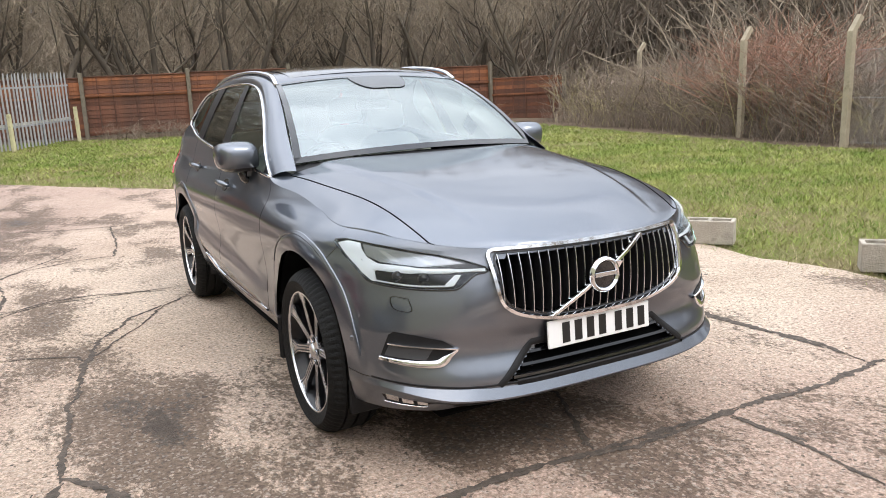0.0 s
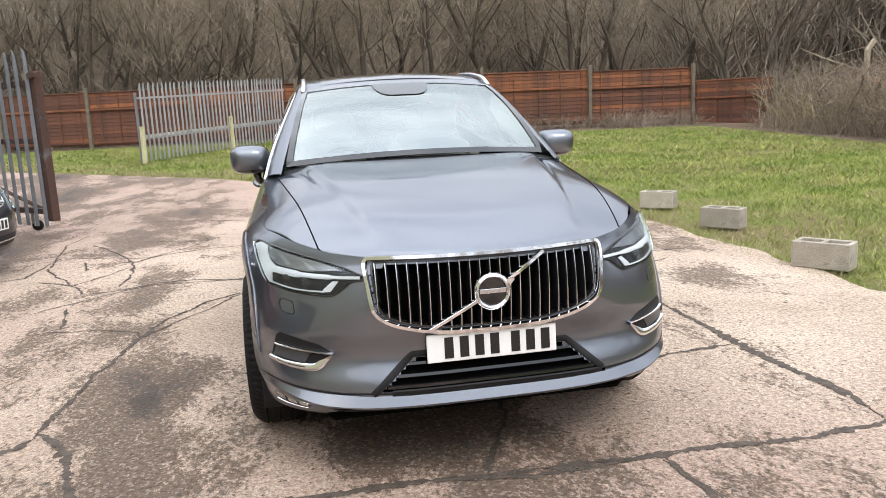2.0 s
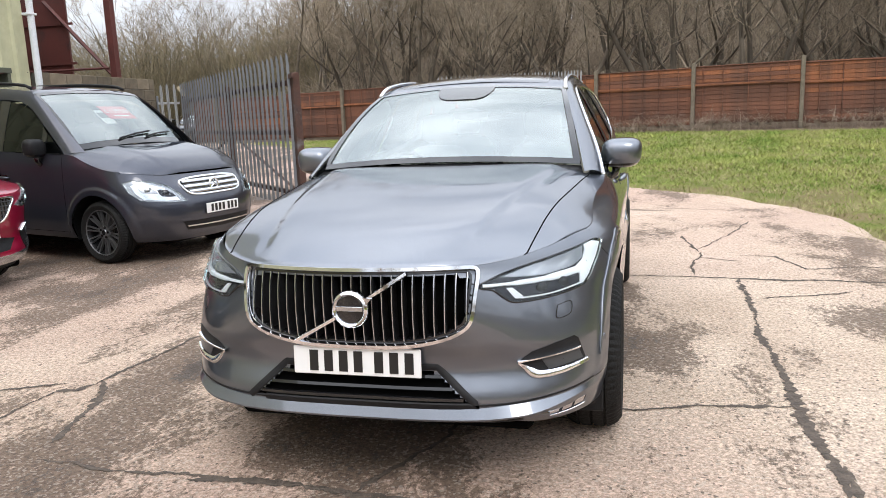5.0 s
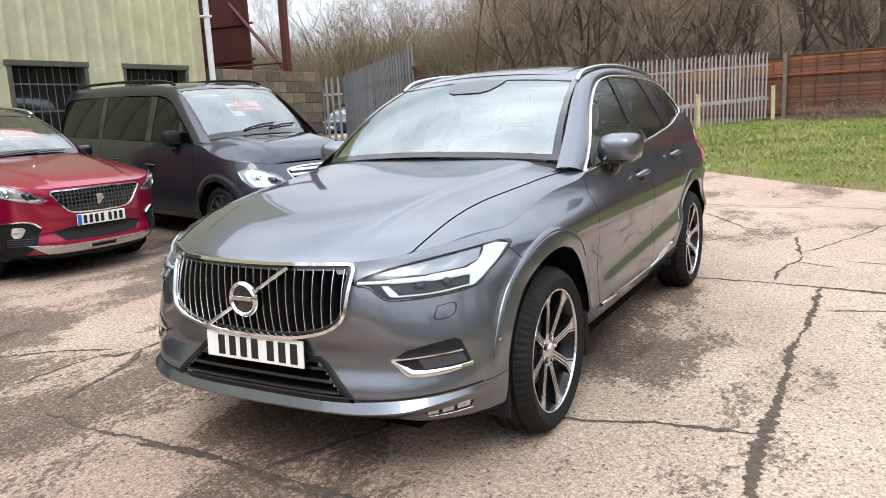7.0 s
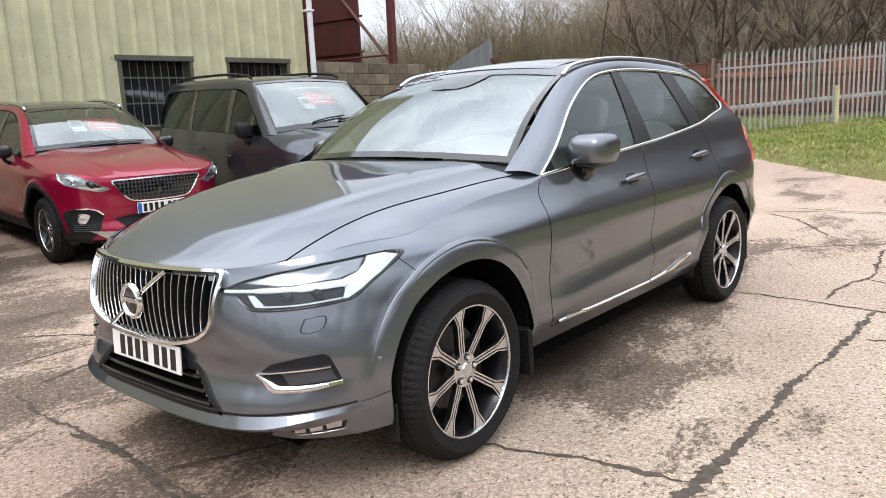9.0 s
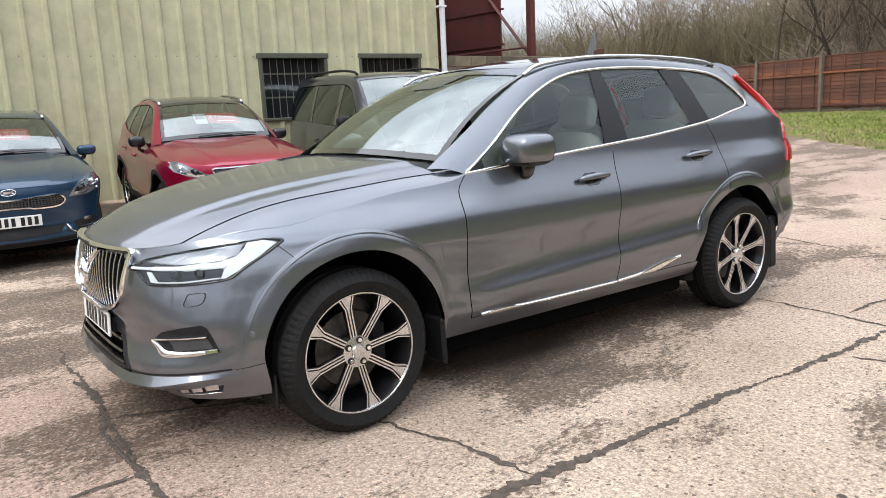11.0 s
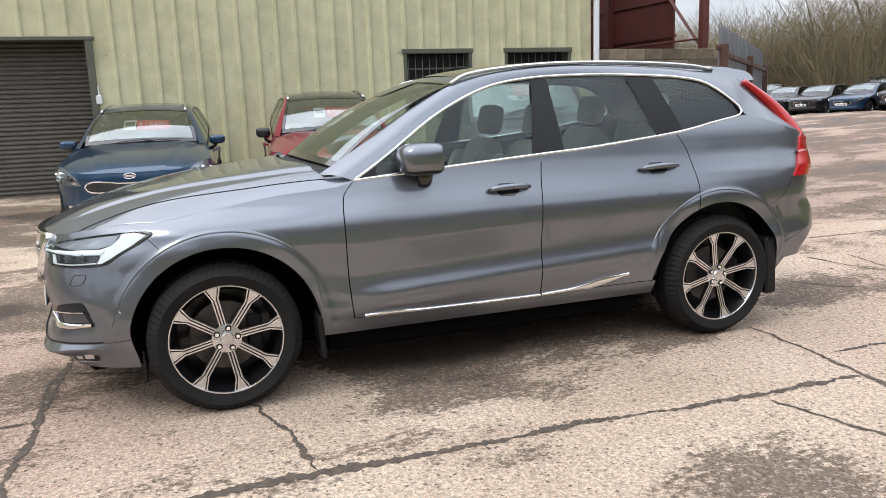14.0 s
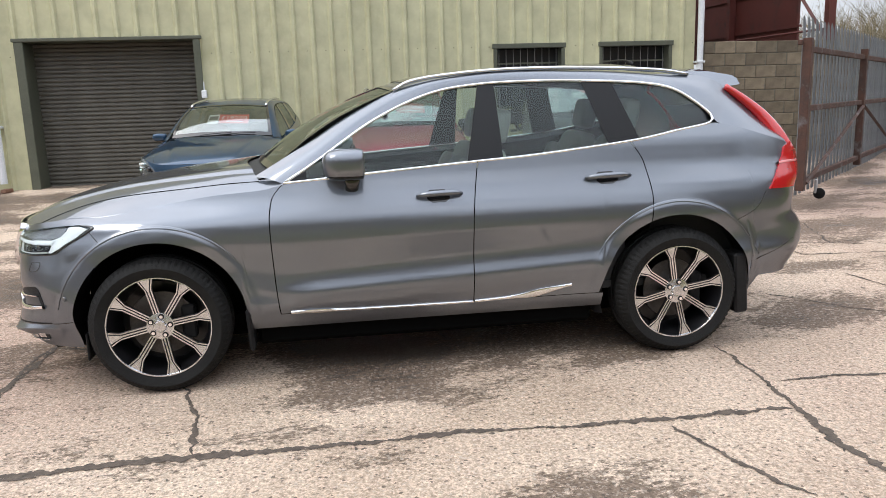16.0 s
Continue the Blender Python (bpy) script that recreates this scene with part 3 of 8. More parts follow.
    fr.box((WX - 0.5, y1, z0), (WX + 0.06, y1 + 0.12, z1 + 0.002), 0.008)
    fr.box((WX - 0.5, y0 - 0.18, z1), (WX + 0.07, y1 + 0.15, z1 + 0.06), 0.008)
    fr.done("door_frame", FRAME_OLIVE, d)
    z = z0
    prof = [(0.0, 0.0), (0.018, 0.012), (0.022, 0.03), (0.018, 0.052), (0.0, 0.066), (-0.004, 0.075)]
    slat = Shape().grid([[(WX - 0.42 + a, y, b) for y in (y0, y1)] for a, b in prof], flip=True).mesh("slat", SHUTTER)
    while z < z1:
        o = new("slat", slat)
        o.location, o.parent = (0, 0, z), d
        z += 0.075
    for yy, zb, zt in ((8.04, 0.0, 7.6), (-4.72, 0.0, 7.6)):
        pp = thing("downpipe", "white painted metal rainwater downpipe on the workshop wall", "downpipe")
        Shape().tube([(WX + 0.12, yy, zb + 0.3), (WX + 0.12, yy, zt)], 0.058, 14).done("pipe", PIPE_WHITE, pp, smooth=True, sharp=40)
        for zz in (1.25, 2.05, 3.4):
            Shape().box((WX + 0.0, yy - 0.08, zz), (WX + 0.185, yy + 0.08, zz + 0.04), 0.006).done("bracket", PIPE_WHITE, pp)
    so = thing("junction_box", "small white electrical box on the cladding", "electrical box")
    Shape().box((WX + 0.03, -1.28, 1.66), (WX + 0.1, -1.19, 1.80), 0.01).done("box", PIPE_WHITE, so)
    Shape().tube([(WX + 0.05, -1.235, 1.80), (WX + 0.05, -1.235, 1.95)], 0.012, 6).done("conduit", PIPE_WHITE, so)


build_wall()

LOOSE_BRICK = surface("loose_brick", (0.20, 0.10, 0.065), (0.27, 0.15, 0.10), 9, 0.9, fine=90, bump=0.5, own=0.3)
for bx, by, yaw in ((-8.95, -4.95, 20), (-8.75, -4.75, 75), (-9.0, -4.62, -10), (-8.98, -4.93, 40)):
    lb = thing("loose_brick", "loose dirty red brick on the ground by the workshop wall", "brick", pose(bx, by, float(rise(bx, by)) + (0.068 if yaw == 40 else 0.0), 0, 0, yaw), "loose bricks by the wall")
    Shape().box((-0.107, -0.051, 0), (0.107, 0.051, 0.065), 0.006).done("brick", LOOSE_BRICK, lb)


# ---- fences and gate ----
WOODS = [surface("fence_board_%s" % n, a, b, 3, 0.75, fine=40, bump=0.4, stretch=(1, 1, 0.25), own=0.3, dirt=(0.075, 0.034, 0.02), dirt_scale=0.9, dirt_lo=0.40, dirt_hi=0.66) for n, a, b in
         (("orange", (0.33, 0.115, 0.040), (0.20, 0.070, 0.028)), ("brown", (0.185, 0.068, 0.032), (0.115, 0.045, 0.025)))]
GALV_OLD = surface("dull_galvanised_steel", (0.16, 0.17, 0.185), (0.22, 0.23, 0.245), 3, 0.55, 0.35, fine=40, bump=0.1, own=0.12, dirt=(0.13, 0.11, 0.095), dirt_scale=4, dirt_lo=0.6, dirt_hi=0.8)
POST_CONCRETE = surface("concrete_post", (0.20, 0.165, 0.12), (0.12, 0.10, 0.072), 4, 0.85, fine=60, bump=0.4, dirt=(0.09, 0.085, 0.05), dirt_scale=3)
GALV = surface("galvanised_steel", (0.30, 0.30, 0.30), (0.42, 0.42, 0.42), 3, 0.5, 0.35, fine=40, bump=0.1, own=0.12, dirt=(0.17, 0.15, 0.13), dirt_scale=4, dirt_lo=0.6, dirt_hi=0.8)
RUST = surface("rusty_steel", (0.095, 0.042, 0.028), (0.05, 0.032, 0.027), 6, 0.8, 0.1, fine=60, bump=0.4, dirt=(0.14, 0.13, 0.13), dirt_scale=5)
OLD_WHITE = surface("flaking_white_paint", (0.62, 0.60, 0.52), (0.45, 0.42, 0.34), 6, 0.7, fine=60, bump=0.2, dirt=(0.12, 0.10, 0.07), dirt_scale=7)

FENCE = [(15.2, 19.4, 0.1), (13.6, 22.0, 0.6), (5.9, 22.4, 0.72), (-0.4, 23.9, 0.66), (-7.6, 25.4, 0.68), (-13.9, 27.2, 0.6), (-17.2, 27.4, 0.58), (-18.6, 27.6, 0.56)]


def build_fence():
    """Horizontal-lap panels between concrete posts."""
    rnd = random.Random(4)
    fe = thing("fence", "orange-brown wooden lap fence between concrete posts at the wood's edge", "fence")
    pts = [Vector(p) for p in FENCE]
    seg = []
    for a, b in zip(pts, pts[1:]):
        n = max(1, round((b - a).xy.length / 3.2))
        seg += [(a.lerp(b, i / n), a.lerp(b, (i + 1) / n)) for i in range(n)]
    for a, b in seg:
        d = (b - a).normalized()
        ln = (b - a).length
        side = Vector((-d.y, d.x, 0)).normalized()
        if side.y > 0:
            side = -side
        rot = Matrix((Vector((d.x, d.y, 0)).normalized(), side, Vector((0, 0, 1)))).transposed().to_4x4()
        tone = WOODS[0] if rnd.random() < 0.22 else WOODS[1]
        H = 1.84
        for i in range(14):
            z = H * i / 14
            top = i >= 10
            me = Shape().box((0.06, -0.012, 0), (ln - 0.06, 0.012, H / 14 + 0.02), 0.004).mesh("board", WOODS[0] if (top and rnd.random() < 0.55) or rnd.random() < 0.15 else tone)
            o = new("board", me)
            o.parent = fe
            o.matrix_world = Matrix.Translation(a + Vector((0, 0, z + 0.05))) @ rot @ pose(0, 0, 0, 5, rnd.uniform(-0.3, 0.3), 0)
        for z in (0.12, H * 0.69):
            o = new("rail", Shape().box((0.05, 0.052, z), (ln - 0.05, 0.085, z + 0.06), 0.005).mesh("rail", WOODS[1] if z < 1 else WOODS[0]))
            o.parent = fe
            o.matrix_world = Matrix.Translation(a) @ rot
        for x in np.linspace(0.4, ln - 0.4, 5) + np.array([rnd.uniform(-0.12, 0.12) for _ in range(5)]):
            x = float(x)
            me = Shape().box((x - 0.014, 0.02, 0.05), (x + 0.014, 0.04, H), 0.004).mesh("batten", tone)
            o = new("batten", me)
            o.parent = fe
            o.matrix_world = Matrix.Translation(a) @ rot
        me = Shape().box((0.04, -0.03, H + 0.03), (ln - 0.04, 0.04, H + 0.06), 0.005).mesh("capping", WOODS[1])
        o = new("capping", me)
        o.parent = fe
        o.matrix_world = Matrix.Translation(a) @ rot
        s = Shape().box((-0.06, -0.07, -0.3), (0.06, 0.07, H + 0.2), 0.012)
        o = new("post", s.mesh("post", POST_CONCRETE))
        o.parent = fe
        o.matrix_world = Matrix.Translation(a) @ rot @ pose(0, 0.06, 0, rnd.uniform(-1.5, 1.5), rnd.uniform(-1.5, 1.5), 0)


build_fence()


def pale_mesh(h):
    """One W-section pale with a pointed, splayed top."""
    xs, ds = np.array([-0.031, -0.016, 0, 0.016, 0.031]), np.array([0.0, 0.020, 0.006, 0.020, 0.0])
    rows = []
    for z, k, bend in ((0, 1, 0), (h - 0.16, 1, 0), (h - 0.05, 0.8, 0.008), (h, 0.12, 0.02)):
        rows.append([(x * k, -d * k - bend, z) for x, d in zip(xs, ds)])
    back = [[(x, y + 0.006, z) for x, y, z in r] for r in rows]
    s = Shape().grid(rows).grid(back, flip=True)
    return s


def palisade(name, label, a, b, h, gap, post_every, parent_mat=GALV, splay=True, rails=(0.3, 0.8), clear=0.06):
    a, b = Vector(a), Vector(b)
    d = b - a
    ln = d.xy.length
    yaw = math.degrees(math.atan2(d.y, d.x))
    t = thing(name, label, "fence", pose(a.x, a.y, a.z, 0, 0, yaw))
    sl = d.z / ln
    me = pale_mesh(h - clear).mesh("pale", GALV)
    n = round(ln / gap)
    rnd = random.Random(len(name))
    for i in range(n):
        x = gap * (i + 0.5)
        o = new("pale", me)
        o.parent = t
        o.matrix_basis = pose(x, 0, sl * x + clear + rnd.uniform(-0.012, 0.012), rnd.uniform(-0.5, 0.5), rnd.uniform(-0.6, 0.6), 0)
    for r in rails:
        s = Shape().box((0, 0.008, h * r), (ln, 0.05, h * r + 0.05), 0.004)
        s.v[0][:, 2] += s.v[0][:, 0] * sl
        s.done("rail", parent_mat, t)
    x = 0.0
    while x <= ln + 0.05:
        Shape().box((x - 0.022, 0.052, sl * x - 0.2), (x + 0.022, 0.12, sl * x + h - 0.25), 0.006).done("post", GALV_OLD, t)
        x += post_every
    return t


pf = palisade("palisade_fence", "galvanised steel palisade fence with pointed pales on the grass", (-4.5, 17.6, 0.36), (-0.8, 23.3, 0.62), 2.1, 0.168, 2.7)

BARRIER = surface("faded_yellow_timber", (0.62, 0.58, 0.33), (0.50, 0.45, 0.28), 4, 0.8, fine=40, bump=0.3, dirt=(0.22, 0.20, 0.10), dirt_scale=5)


def build_barrier():
    """A low painted timber rail on short posts along the palisade."""
    a, b = Vector((-4.5, 17.6, 0.36)), Vector((-0.8, 23.3, 0.62))
    d = b - a
    ln = d.xy.length
    t = thing("timber_barrier", "low faded yellow timber rail on short posts at the palisade", "barrier", pose(*a, 0, 0, math.degrees(math.atan2(d.y, d.x))))
    rail = Shape().box((0.0, 0.07, 0.66), (ln, 0.10, 0.75), 0.006)
    rail.v[0][:, 2] += rail.v[0][:, 0] * d.z / ln
    rail.done("rail", OLD_WHITE, t)
    for x, h in ((-0.08, 0.98), (ln * 0.54, 1.02), (ln + 0.1, 1.05)):
        o = Shape().box((-0.05, -0.12, -0.3), (0.05, -0.03, h), 0.01).done("post", BARRIER, t)
        o.matrix_basis = pose(x, 0, x * d.z / ln, 0, 1.5 if x < 0 else -0.8)


build_barrier()


def build_gate():
    """Open palisade gate leaf with a rusty frame, seen from both sides."""
    a, b = Vector((-9.0, 12.05, 0.14)), Vector((-3.70, 6.58, 0.05))
    d = b - a
    ln = d.xy.length
    g = thing("palisade_gate", "open steel palisade gate leaf with a rusty frame and caster wheel", "gate", pose(a.x, a.y, a.z, 0, 0, math.degrees(math.atan2(d.y, d.x))))
    h = 2.18
    me = pale_mesh(h - 0.02).mesh("pale", GALV_OLD)
    n = 34
    for i in range(n):
        o = new("pale", me)
        o.parent = g
        o.matrix_basis = pose(0.07 + (ln - 0.14) * i / (n - 1), -0.002, 0.05, 0, random.uniform(-0.4, 0.4), 0)
    for x in (0.0, ln / 2, ln):
        w = 0.05 if 0 < x < ln else 0.06
        Shape().box((x - w, 0.01, 0.12), (x + w, 0.11, h - 0.24), 0.006).done("frame_post", RUST, g)
    for z in (0.20, 1.08, h - 0.40):
        for x0, x1 in ((0.062, ln / 2 - 0.052), (ln / 2 + 0.052, ln - 0.062)):
            Shape().box((x0, 0.02, z), (x1, 0.08, z + 0.07), 0.006).done("frame_rail", RUST, g)
    for x0, x1 in ((0.1, ln / 2 - 0.08), (ln - 0.1, ln / 2 + 0.08)):
        Shape().tube([(x0, 0.1, 0.2), (x1, 0.1, 1.05)], 0.028, 4).done("brace", RUST, g)
    c = Shape().lathe([(0.0, -0.02), (0.06, -0.02), (0.07, -0.012), (0.07, 0.012), (0.06, 0.02), (0.0, 0.02)], 20)
    w = c.done("caster_wheel", RUBBER, g, smooth=True, sharp=40)
    w.location = (ln - 0.62, 0.16, 0.02)
    Shape().box((ln - 0.66, 0.1, 0.02), (ln - 0.58, 0.13, 0.2), 0.005).done("caster_fork", GALV, g)
    # padlock plate at the free end
    Shape().box((ln - 0.02, -0.03, h - 0.32), (ln + 0.14, 0.02, h - 0.26), 0.005).done("latch", RUST, g)


build_gate()
palisade("palisade_fence", "short run of galvanised palisade fence beside the block wall", (-9.38, 11.72, 0.14), (-9.03, 12.02, 0.14), 2.2, 0.15, 1.3)

BLOCK = surface("grey_concrete_block", (0.34, 0.30, 0.24), (0.46, 0.41, 0.34), 5, 0.9, fine=70, bump=0.5, own=0.18, dirt=(0.13, 0.12, 0.085), dirt_scale=3)
WALL_BLOCK = surface("weathered_wall_block", (0.115, 0.09, 0.062), (0.205, 0.165, 0.112), 4, 0.9, fine=70, bump=0.5, own=0.35, dirt=(0.065, 0.058, 0.048), dirt_scale=2)
MORTAR = surface("mortar", (0.10, 0.09, 0.075), (0.15, 0.135, 0.11), 6, 0.95, fine=80, bump=0.4)


def build_block_wall():
    a, b = Vector((-9.22, 8.14, 0.1)), Vector((-9.42, 11.7, 0.1))
    d = b - a
    ln = d.xy.length
    w = thing("block_wall", "weathered concrete block wall beside the workshop", "wall", pose(a.x, a.y, 0.1, 0, 0, math.degrees(math.atan2(d.y, d.x))), kind="structure")
    Shape().box((0.0, 0.012, 0), (ln - 0.005, 0.2, 2.33)).done("mortar_bed", MORTAR, w)
    full = {}
    rnd = random.Random(2)
    for r in range(10):
        z = r * 0.235
        x = -0.225 * (r % 2)
        while x < ln - 0.05:
            x0, x1 = max(x, 0) + 0.006, min(x + 0.44, ln)
            k = round(x1 - x0, 3)
            if k not in full:
                full[k] = Shape().box((0, 0, 0), (k, 0.19, 0.223), 0.008).mesh("block", WALL_BLOCK)
            o = new("block", full[k])
            o.parent = w
            o.location = (x0, rnd.uniform(-0.003, 0.003), z + 0.006)
            x += 0.45


build_block_wall()

RED_STEEL = surface("red_oxide_steel", (0.115, 0.026, 0.02), (0.085, 0.022, 0.018), 2, 0.6, 0.1, fine=40, bump=0.2, dirt=(0.05, 0.022, 0.018), dirt_scale=2)


def build_red_frame():
    """Red oxide steel platform behind the wall."""
    t = thing("steel_platform", "dark red painted steel platform with panels, rails and braces", "steel structure", pose(-10.1, 11.35, 0, 0, 0, 6))
    for x in (0.0, -3.4, -6.5):
        Shape().box((x - 0.07, -0.09, 0), (x + 0.07, 0.09, 6.2), 0.006).done("column", RED_STEEL, t)
    for z, hh in ((2.25, 0.22), (5.3, 0.2)):
        Shape().box((-6.4, -0.06, z), (-0.072, 0.06, z + hh), 0.006).done("beam", RED_STEEL, t)
    Shape().box((-6.4, 0.1, 2.3), (-1.1, 0.16, 5.4)).done("panel", RED_STEEL, t)
    for z in (2.85, 3.7, 4.5):
        Shape().box((-6.4, 0.065, z), (-0.95, 0.098, z + 0.05)).done("panel_rib", RED_STEEL, t)
    Shape().tube([(-0.08, -0.05, 2.6), (-1.5, -0.05, 4.2)], 0.045, 4).done("brace", RED_STEEL, t)
    Shape().tube([(-6.4, -0.08, 2.72), (-0.1, -0.08, 2.72)], 0.025, 8).done("handrail", RED_STEEL, t)


build_red_frame()


def hollow_block(x, y, yaw, z=0.0):
    """Concrete block with two hollow cores, standing on its bed."""
    t = thing("concrete_block", "grey hollow concrete block lying on the grass edge", "concrete block", pose(x, y, z, 0, 0, yaw), "hollow concrete blocks")
    L, W, H, k = 0.44, 0.215, 0.215, 0.035
    s = Shape()
    xs = [0, k, L / 2 - k / 2, L / 2 + k / 2, L - k, L]
    s.box((0, 0, 0), (L, k, H), 0.006).box((0, W - k, 0), (L, W, H), 0.006)
    for i in (0, 2, 4):
        s.box((xs[i], k - 0.004, 0.0), (xs[i + 1], W - k + 0.004, H - 0.003), 0.004)
    s.box((k, k, 0), (L - k, W - k, 0.03))
    s.done("block", BLOCK, t)
    return t


hollow_block(3.78, 5.78, -45)
hollow_block(3.66, 4.05, -55)
hollow_block(3.26, 1.92, -55)
hollow_block(3.42, 0.30, -50)


# ---- vehicles: shared tools ----
def curve(pts):
    """Smooth monotone curve through (a, b) pairs."""
    xs, ys = np.array([p[0] for p in pts], float), np.array([p[1] for p in pts], float)
    h, dl = np.diff(xs), np.diff(ys) / np.diff(xs)
    m = np.zeros(len(xs))
    m[0], m[-1] = dl[0], dl[-1]
    for i in range(1, len(xs) - 1):
        if dl[i - 1] * dl[i] > 0:
            w1, w2 = 2 * h[i] + h[i - 1], h[i] + 2 * h[i - 1]
            m[i] = (w1 + w2) / (w1 / dl[i - 1] + w2 / dl[i])

    def f(x):
        x = np.clip(np.asarray(x, float), xs[0], xs[-1])
        i = np.clip(np.searchsorted(xs, x) - 1, 0, len(xs) - 2)
        t = (x - xs[i]) / h[i]
        return (1 + 2 * t) * (1 - t) ** 2 * ys[i] + t * (1 - t) ** 2 * h[i] * m[i] + t * t * (3 - 2 * t) * ys[i + 1] + t * t * (t - 1) * h[i] * m[i + 1]

    return f


def path(pts, n):
    """n points along a smooth line through the points, evenly spread."""
    p = np.array(pts, float)
    ext = np.r_[[2 * p[0] - p[1]], p, [2 * p[-1] - p[-2]]]
    out = []
    for i in range(1, len(ext) - 2):
        a, b, c, d = ext[i - 1:i + 3]
        for t in np.linspace(0, 1, 24, endpoint=False):
            out.append(0.5 * (2 * b + (c - a) * t + (2 * a - 5 * b + 4 * c - d) * t * t + (3 * b - a - 3 * c + d) * t ** 3))
    out = np.array(out + [p[-1]])
    s = np.r_[0, np.cumsum(np.linalg.norm(np.diff(out, axis=0), axis=1))]
    k = np.linspace(0, s[-1], n)
    return np.array([np.interp(k, s, out[:, j]) for j in range(out.shape[1])]).T


def smooth(a, b, x):
    t = np.clip((x - a) / (b - a), 0, 1)
    return t * t * (3 - 2 * t)


def inside(poly, x, y):
    poly = np.asarray(poly)
    r = np.zeros(np.shape(x), bool)
    for (x0, y0), (x1, y1) in zip(poly, np.roll(poly, -1, 0)):
        c = ((y0 > y) != (y1 > y)) & (x < (x1 - x0) * (y - y0) / (y1 - y0 + 1e-12) + x0)
        r ^= c
    return r


class Car:
    """Body surfaces of a car: front towards -y, front axle at y = 0, its left side towards +x."""

    def __init__(self, q):
        self.q = q
        self.side, self.nose, self.rimx, self.rimy = curve(q["side"]), curve(q["nose"]), curve(q["rimx"]), curve(q["rimy"])
        self.hood, self.belt, self.rear = curve(q["hood"]), curve(q["belt"]), curve(q["rear"])
        self.c0, self.r0, self.nr = q["c0"], q["r0"], q["nr"]
        self.N = curve(q["n"]) if isinstance(q["n"], list) else (lambda z: np.full(np.shape(z), float(q["n"])))
        self.n = float(self.N(0.95))
        self.low = curve(q.get("side_front", q["side"]))
        self.hub, self.arch, self.wb, self.flare = q["hub"], q["arch"], q["wb"], q.get("flare", 0.015)
        self.k, self.crease = q.get("roll", 6.0), q.get("crease", 0.013)

    def wide(self, y, z):
        """Half width before the ends are rounded: the shoulders draw in over the front wheels."""
        w = smooth(-0.3, 0.2 + 0.8 * smooth(0.80, 0.95, z), y)
        return self.side(z) * w + self.low(z) * (1 - w)

    def X(self, y, z):
        y, z = np.asarray(y, float), np.asarray(z, float)
        z0, z = z, z - 0.046 * (np.clip(y, 0.5, 2.5) - 1.35) * (1 - smooth(0.62, 0.9, z)) * smooth(0.36, 0.46, z) * smooth(0.42, 0.75, y)
        t = np.clip((self.c0 - y) / (self.c0 - self.nose(z)), 0, 1)
        n = self.N(z)
        f = (1 - t ** n) ** (1 / n)
        u = np.clip((y - self.r0) / (self.rear(z) - self.r0), 0, 1)
        f = f * (1 - u ** self.nr) ** (1 / self.nr)
        x = self.wide(y, z) * f
        if "side_front" in self.q:
            x = x - 0.020 * np.exp(-((z - 0.512) / 0.055) ** 2) * (1 - smooth(0.50, 0.85, y)) * smooth(0.0, 0.2, y)
            x = x + 0.016 * np.clip(1 - np.abs(z0 - 0.985) / 0.10, 0, 1) * smooth(2.55, 3.15, y) * (y < self.rear(z) - 0.01)
        for ya in (0, self.wb):
            r = np.hypot(y - ya, z0 - self.hub)
            x = x + self.flare * (1 - smooth(self.arch + 0.055, self.arch + 0.09, r)) * smooth(self.hub - 0.1, self.hub + 0.1, z0)
        return x

    def F(self, x, z):
        t = np.clip(np.abs(x) / self.low(z), 0, 1)
        n = self.N(z)
        return self.c0 - (self.c0 - self.nose(z)) * (1 - t ** n) ** (1 / n)

    def on_front(self, x, z, off=0.0):
        """Point on the front at (x, z), lifted off the surface."""
        x, z = np.asarray(x, float), np.asarray(z, float)
        e = 0.004
        gx = (self.F(x + e, z) - self.F(x - e, z)) / (2 * e)
        gz = (self.F(x, z + e) - self.F(x, z - e)) / (2 * e)
        n = np.stack([gx, -np.ones_like(gx), gz], -1)
        n /= np.linalg.norm(n, axis=-1)[..., None]
        return np.stack([x, self.F(x, z), z], -1) + n * np.asarray(off)[..., None]

    def on_side(self, y, z, off=0.0, s=1):
        y, z = np.asarray(y, float), np.asarray(z, float)
        e = 0.006
        gy = (self.X(y + e, z) - self.X(y - e, z)) / (2 * e)
        gz = (self.X(y, z + e) - self.X(y, z - e)) / (2 * e)
        n = np.stack([np.ones_like(gy), -gy, -gz], -1)
        n /= np.linalg.norm(n, axis=-1)[..., None]
        p = np.stack([self.X(y, z), y, z], -1) + n * np.asarray(off)[..., None]
        return p * np.array([s, 1, 1])

    def Z(self, x, y):
        """Top surface of bonnet and wings."""
        x, y = np.abs(np.asarray(x, float)), np.asarray(y, float)
        wr = self.wide(y, self.rimy(y))
        ar = self.c0 - self.nose(self.rimx(0))
        rho = ((x / wr) ** self.n + (np.clip(self.c0 - y, 0, None) / ar) ** self.n) ** (1 / self.n)
        rho = np.clip(rho, 1e-4, 1)
        y1 = self.q["rim_y0"]
        zr = np.where(y > y1, self.rimy(y), self.rimx(np.clip(x / rho, 0, 2)))
        z = zr + (self.hood(y) - zr) * np.clip(1 - rho ** self.k, 0, 1) ** (0.5 + 0.5 * smooth(0.35, 0.75, x / wr))
        xc = self.q["crease_x"]
        xm = np.interp(y, [-0.85, 0.5], xc)
        return z + self.crease * (1 - smooth(0, 0.04, x - xm)) * smooth(0.0, 0.25, 0.99 - rho)

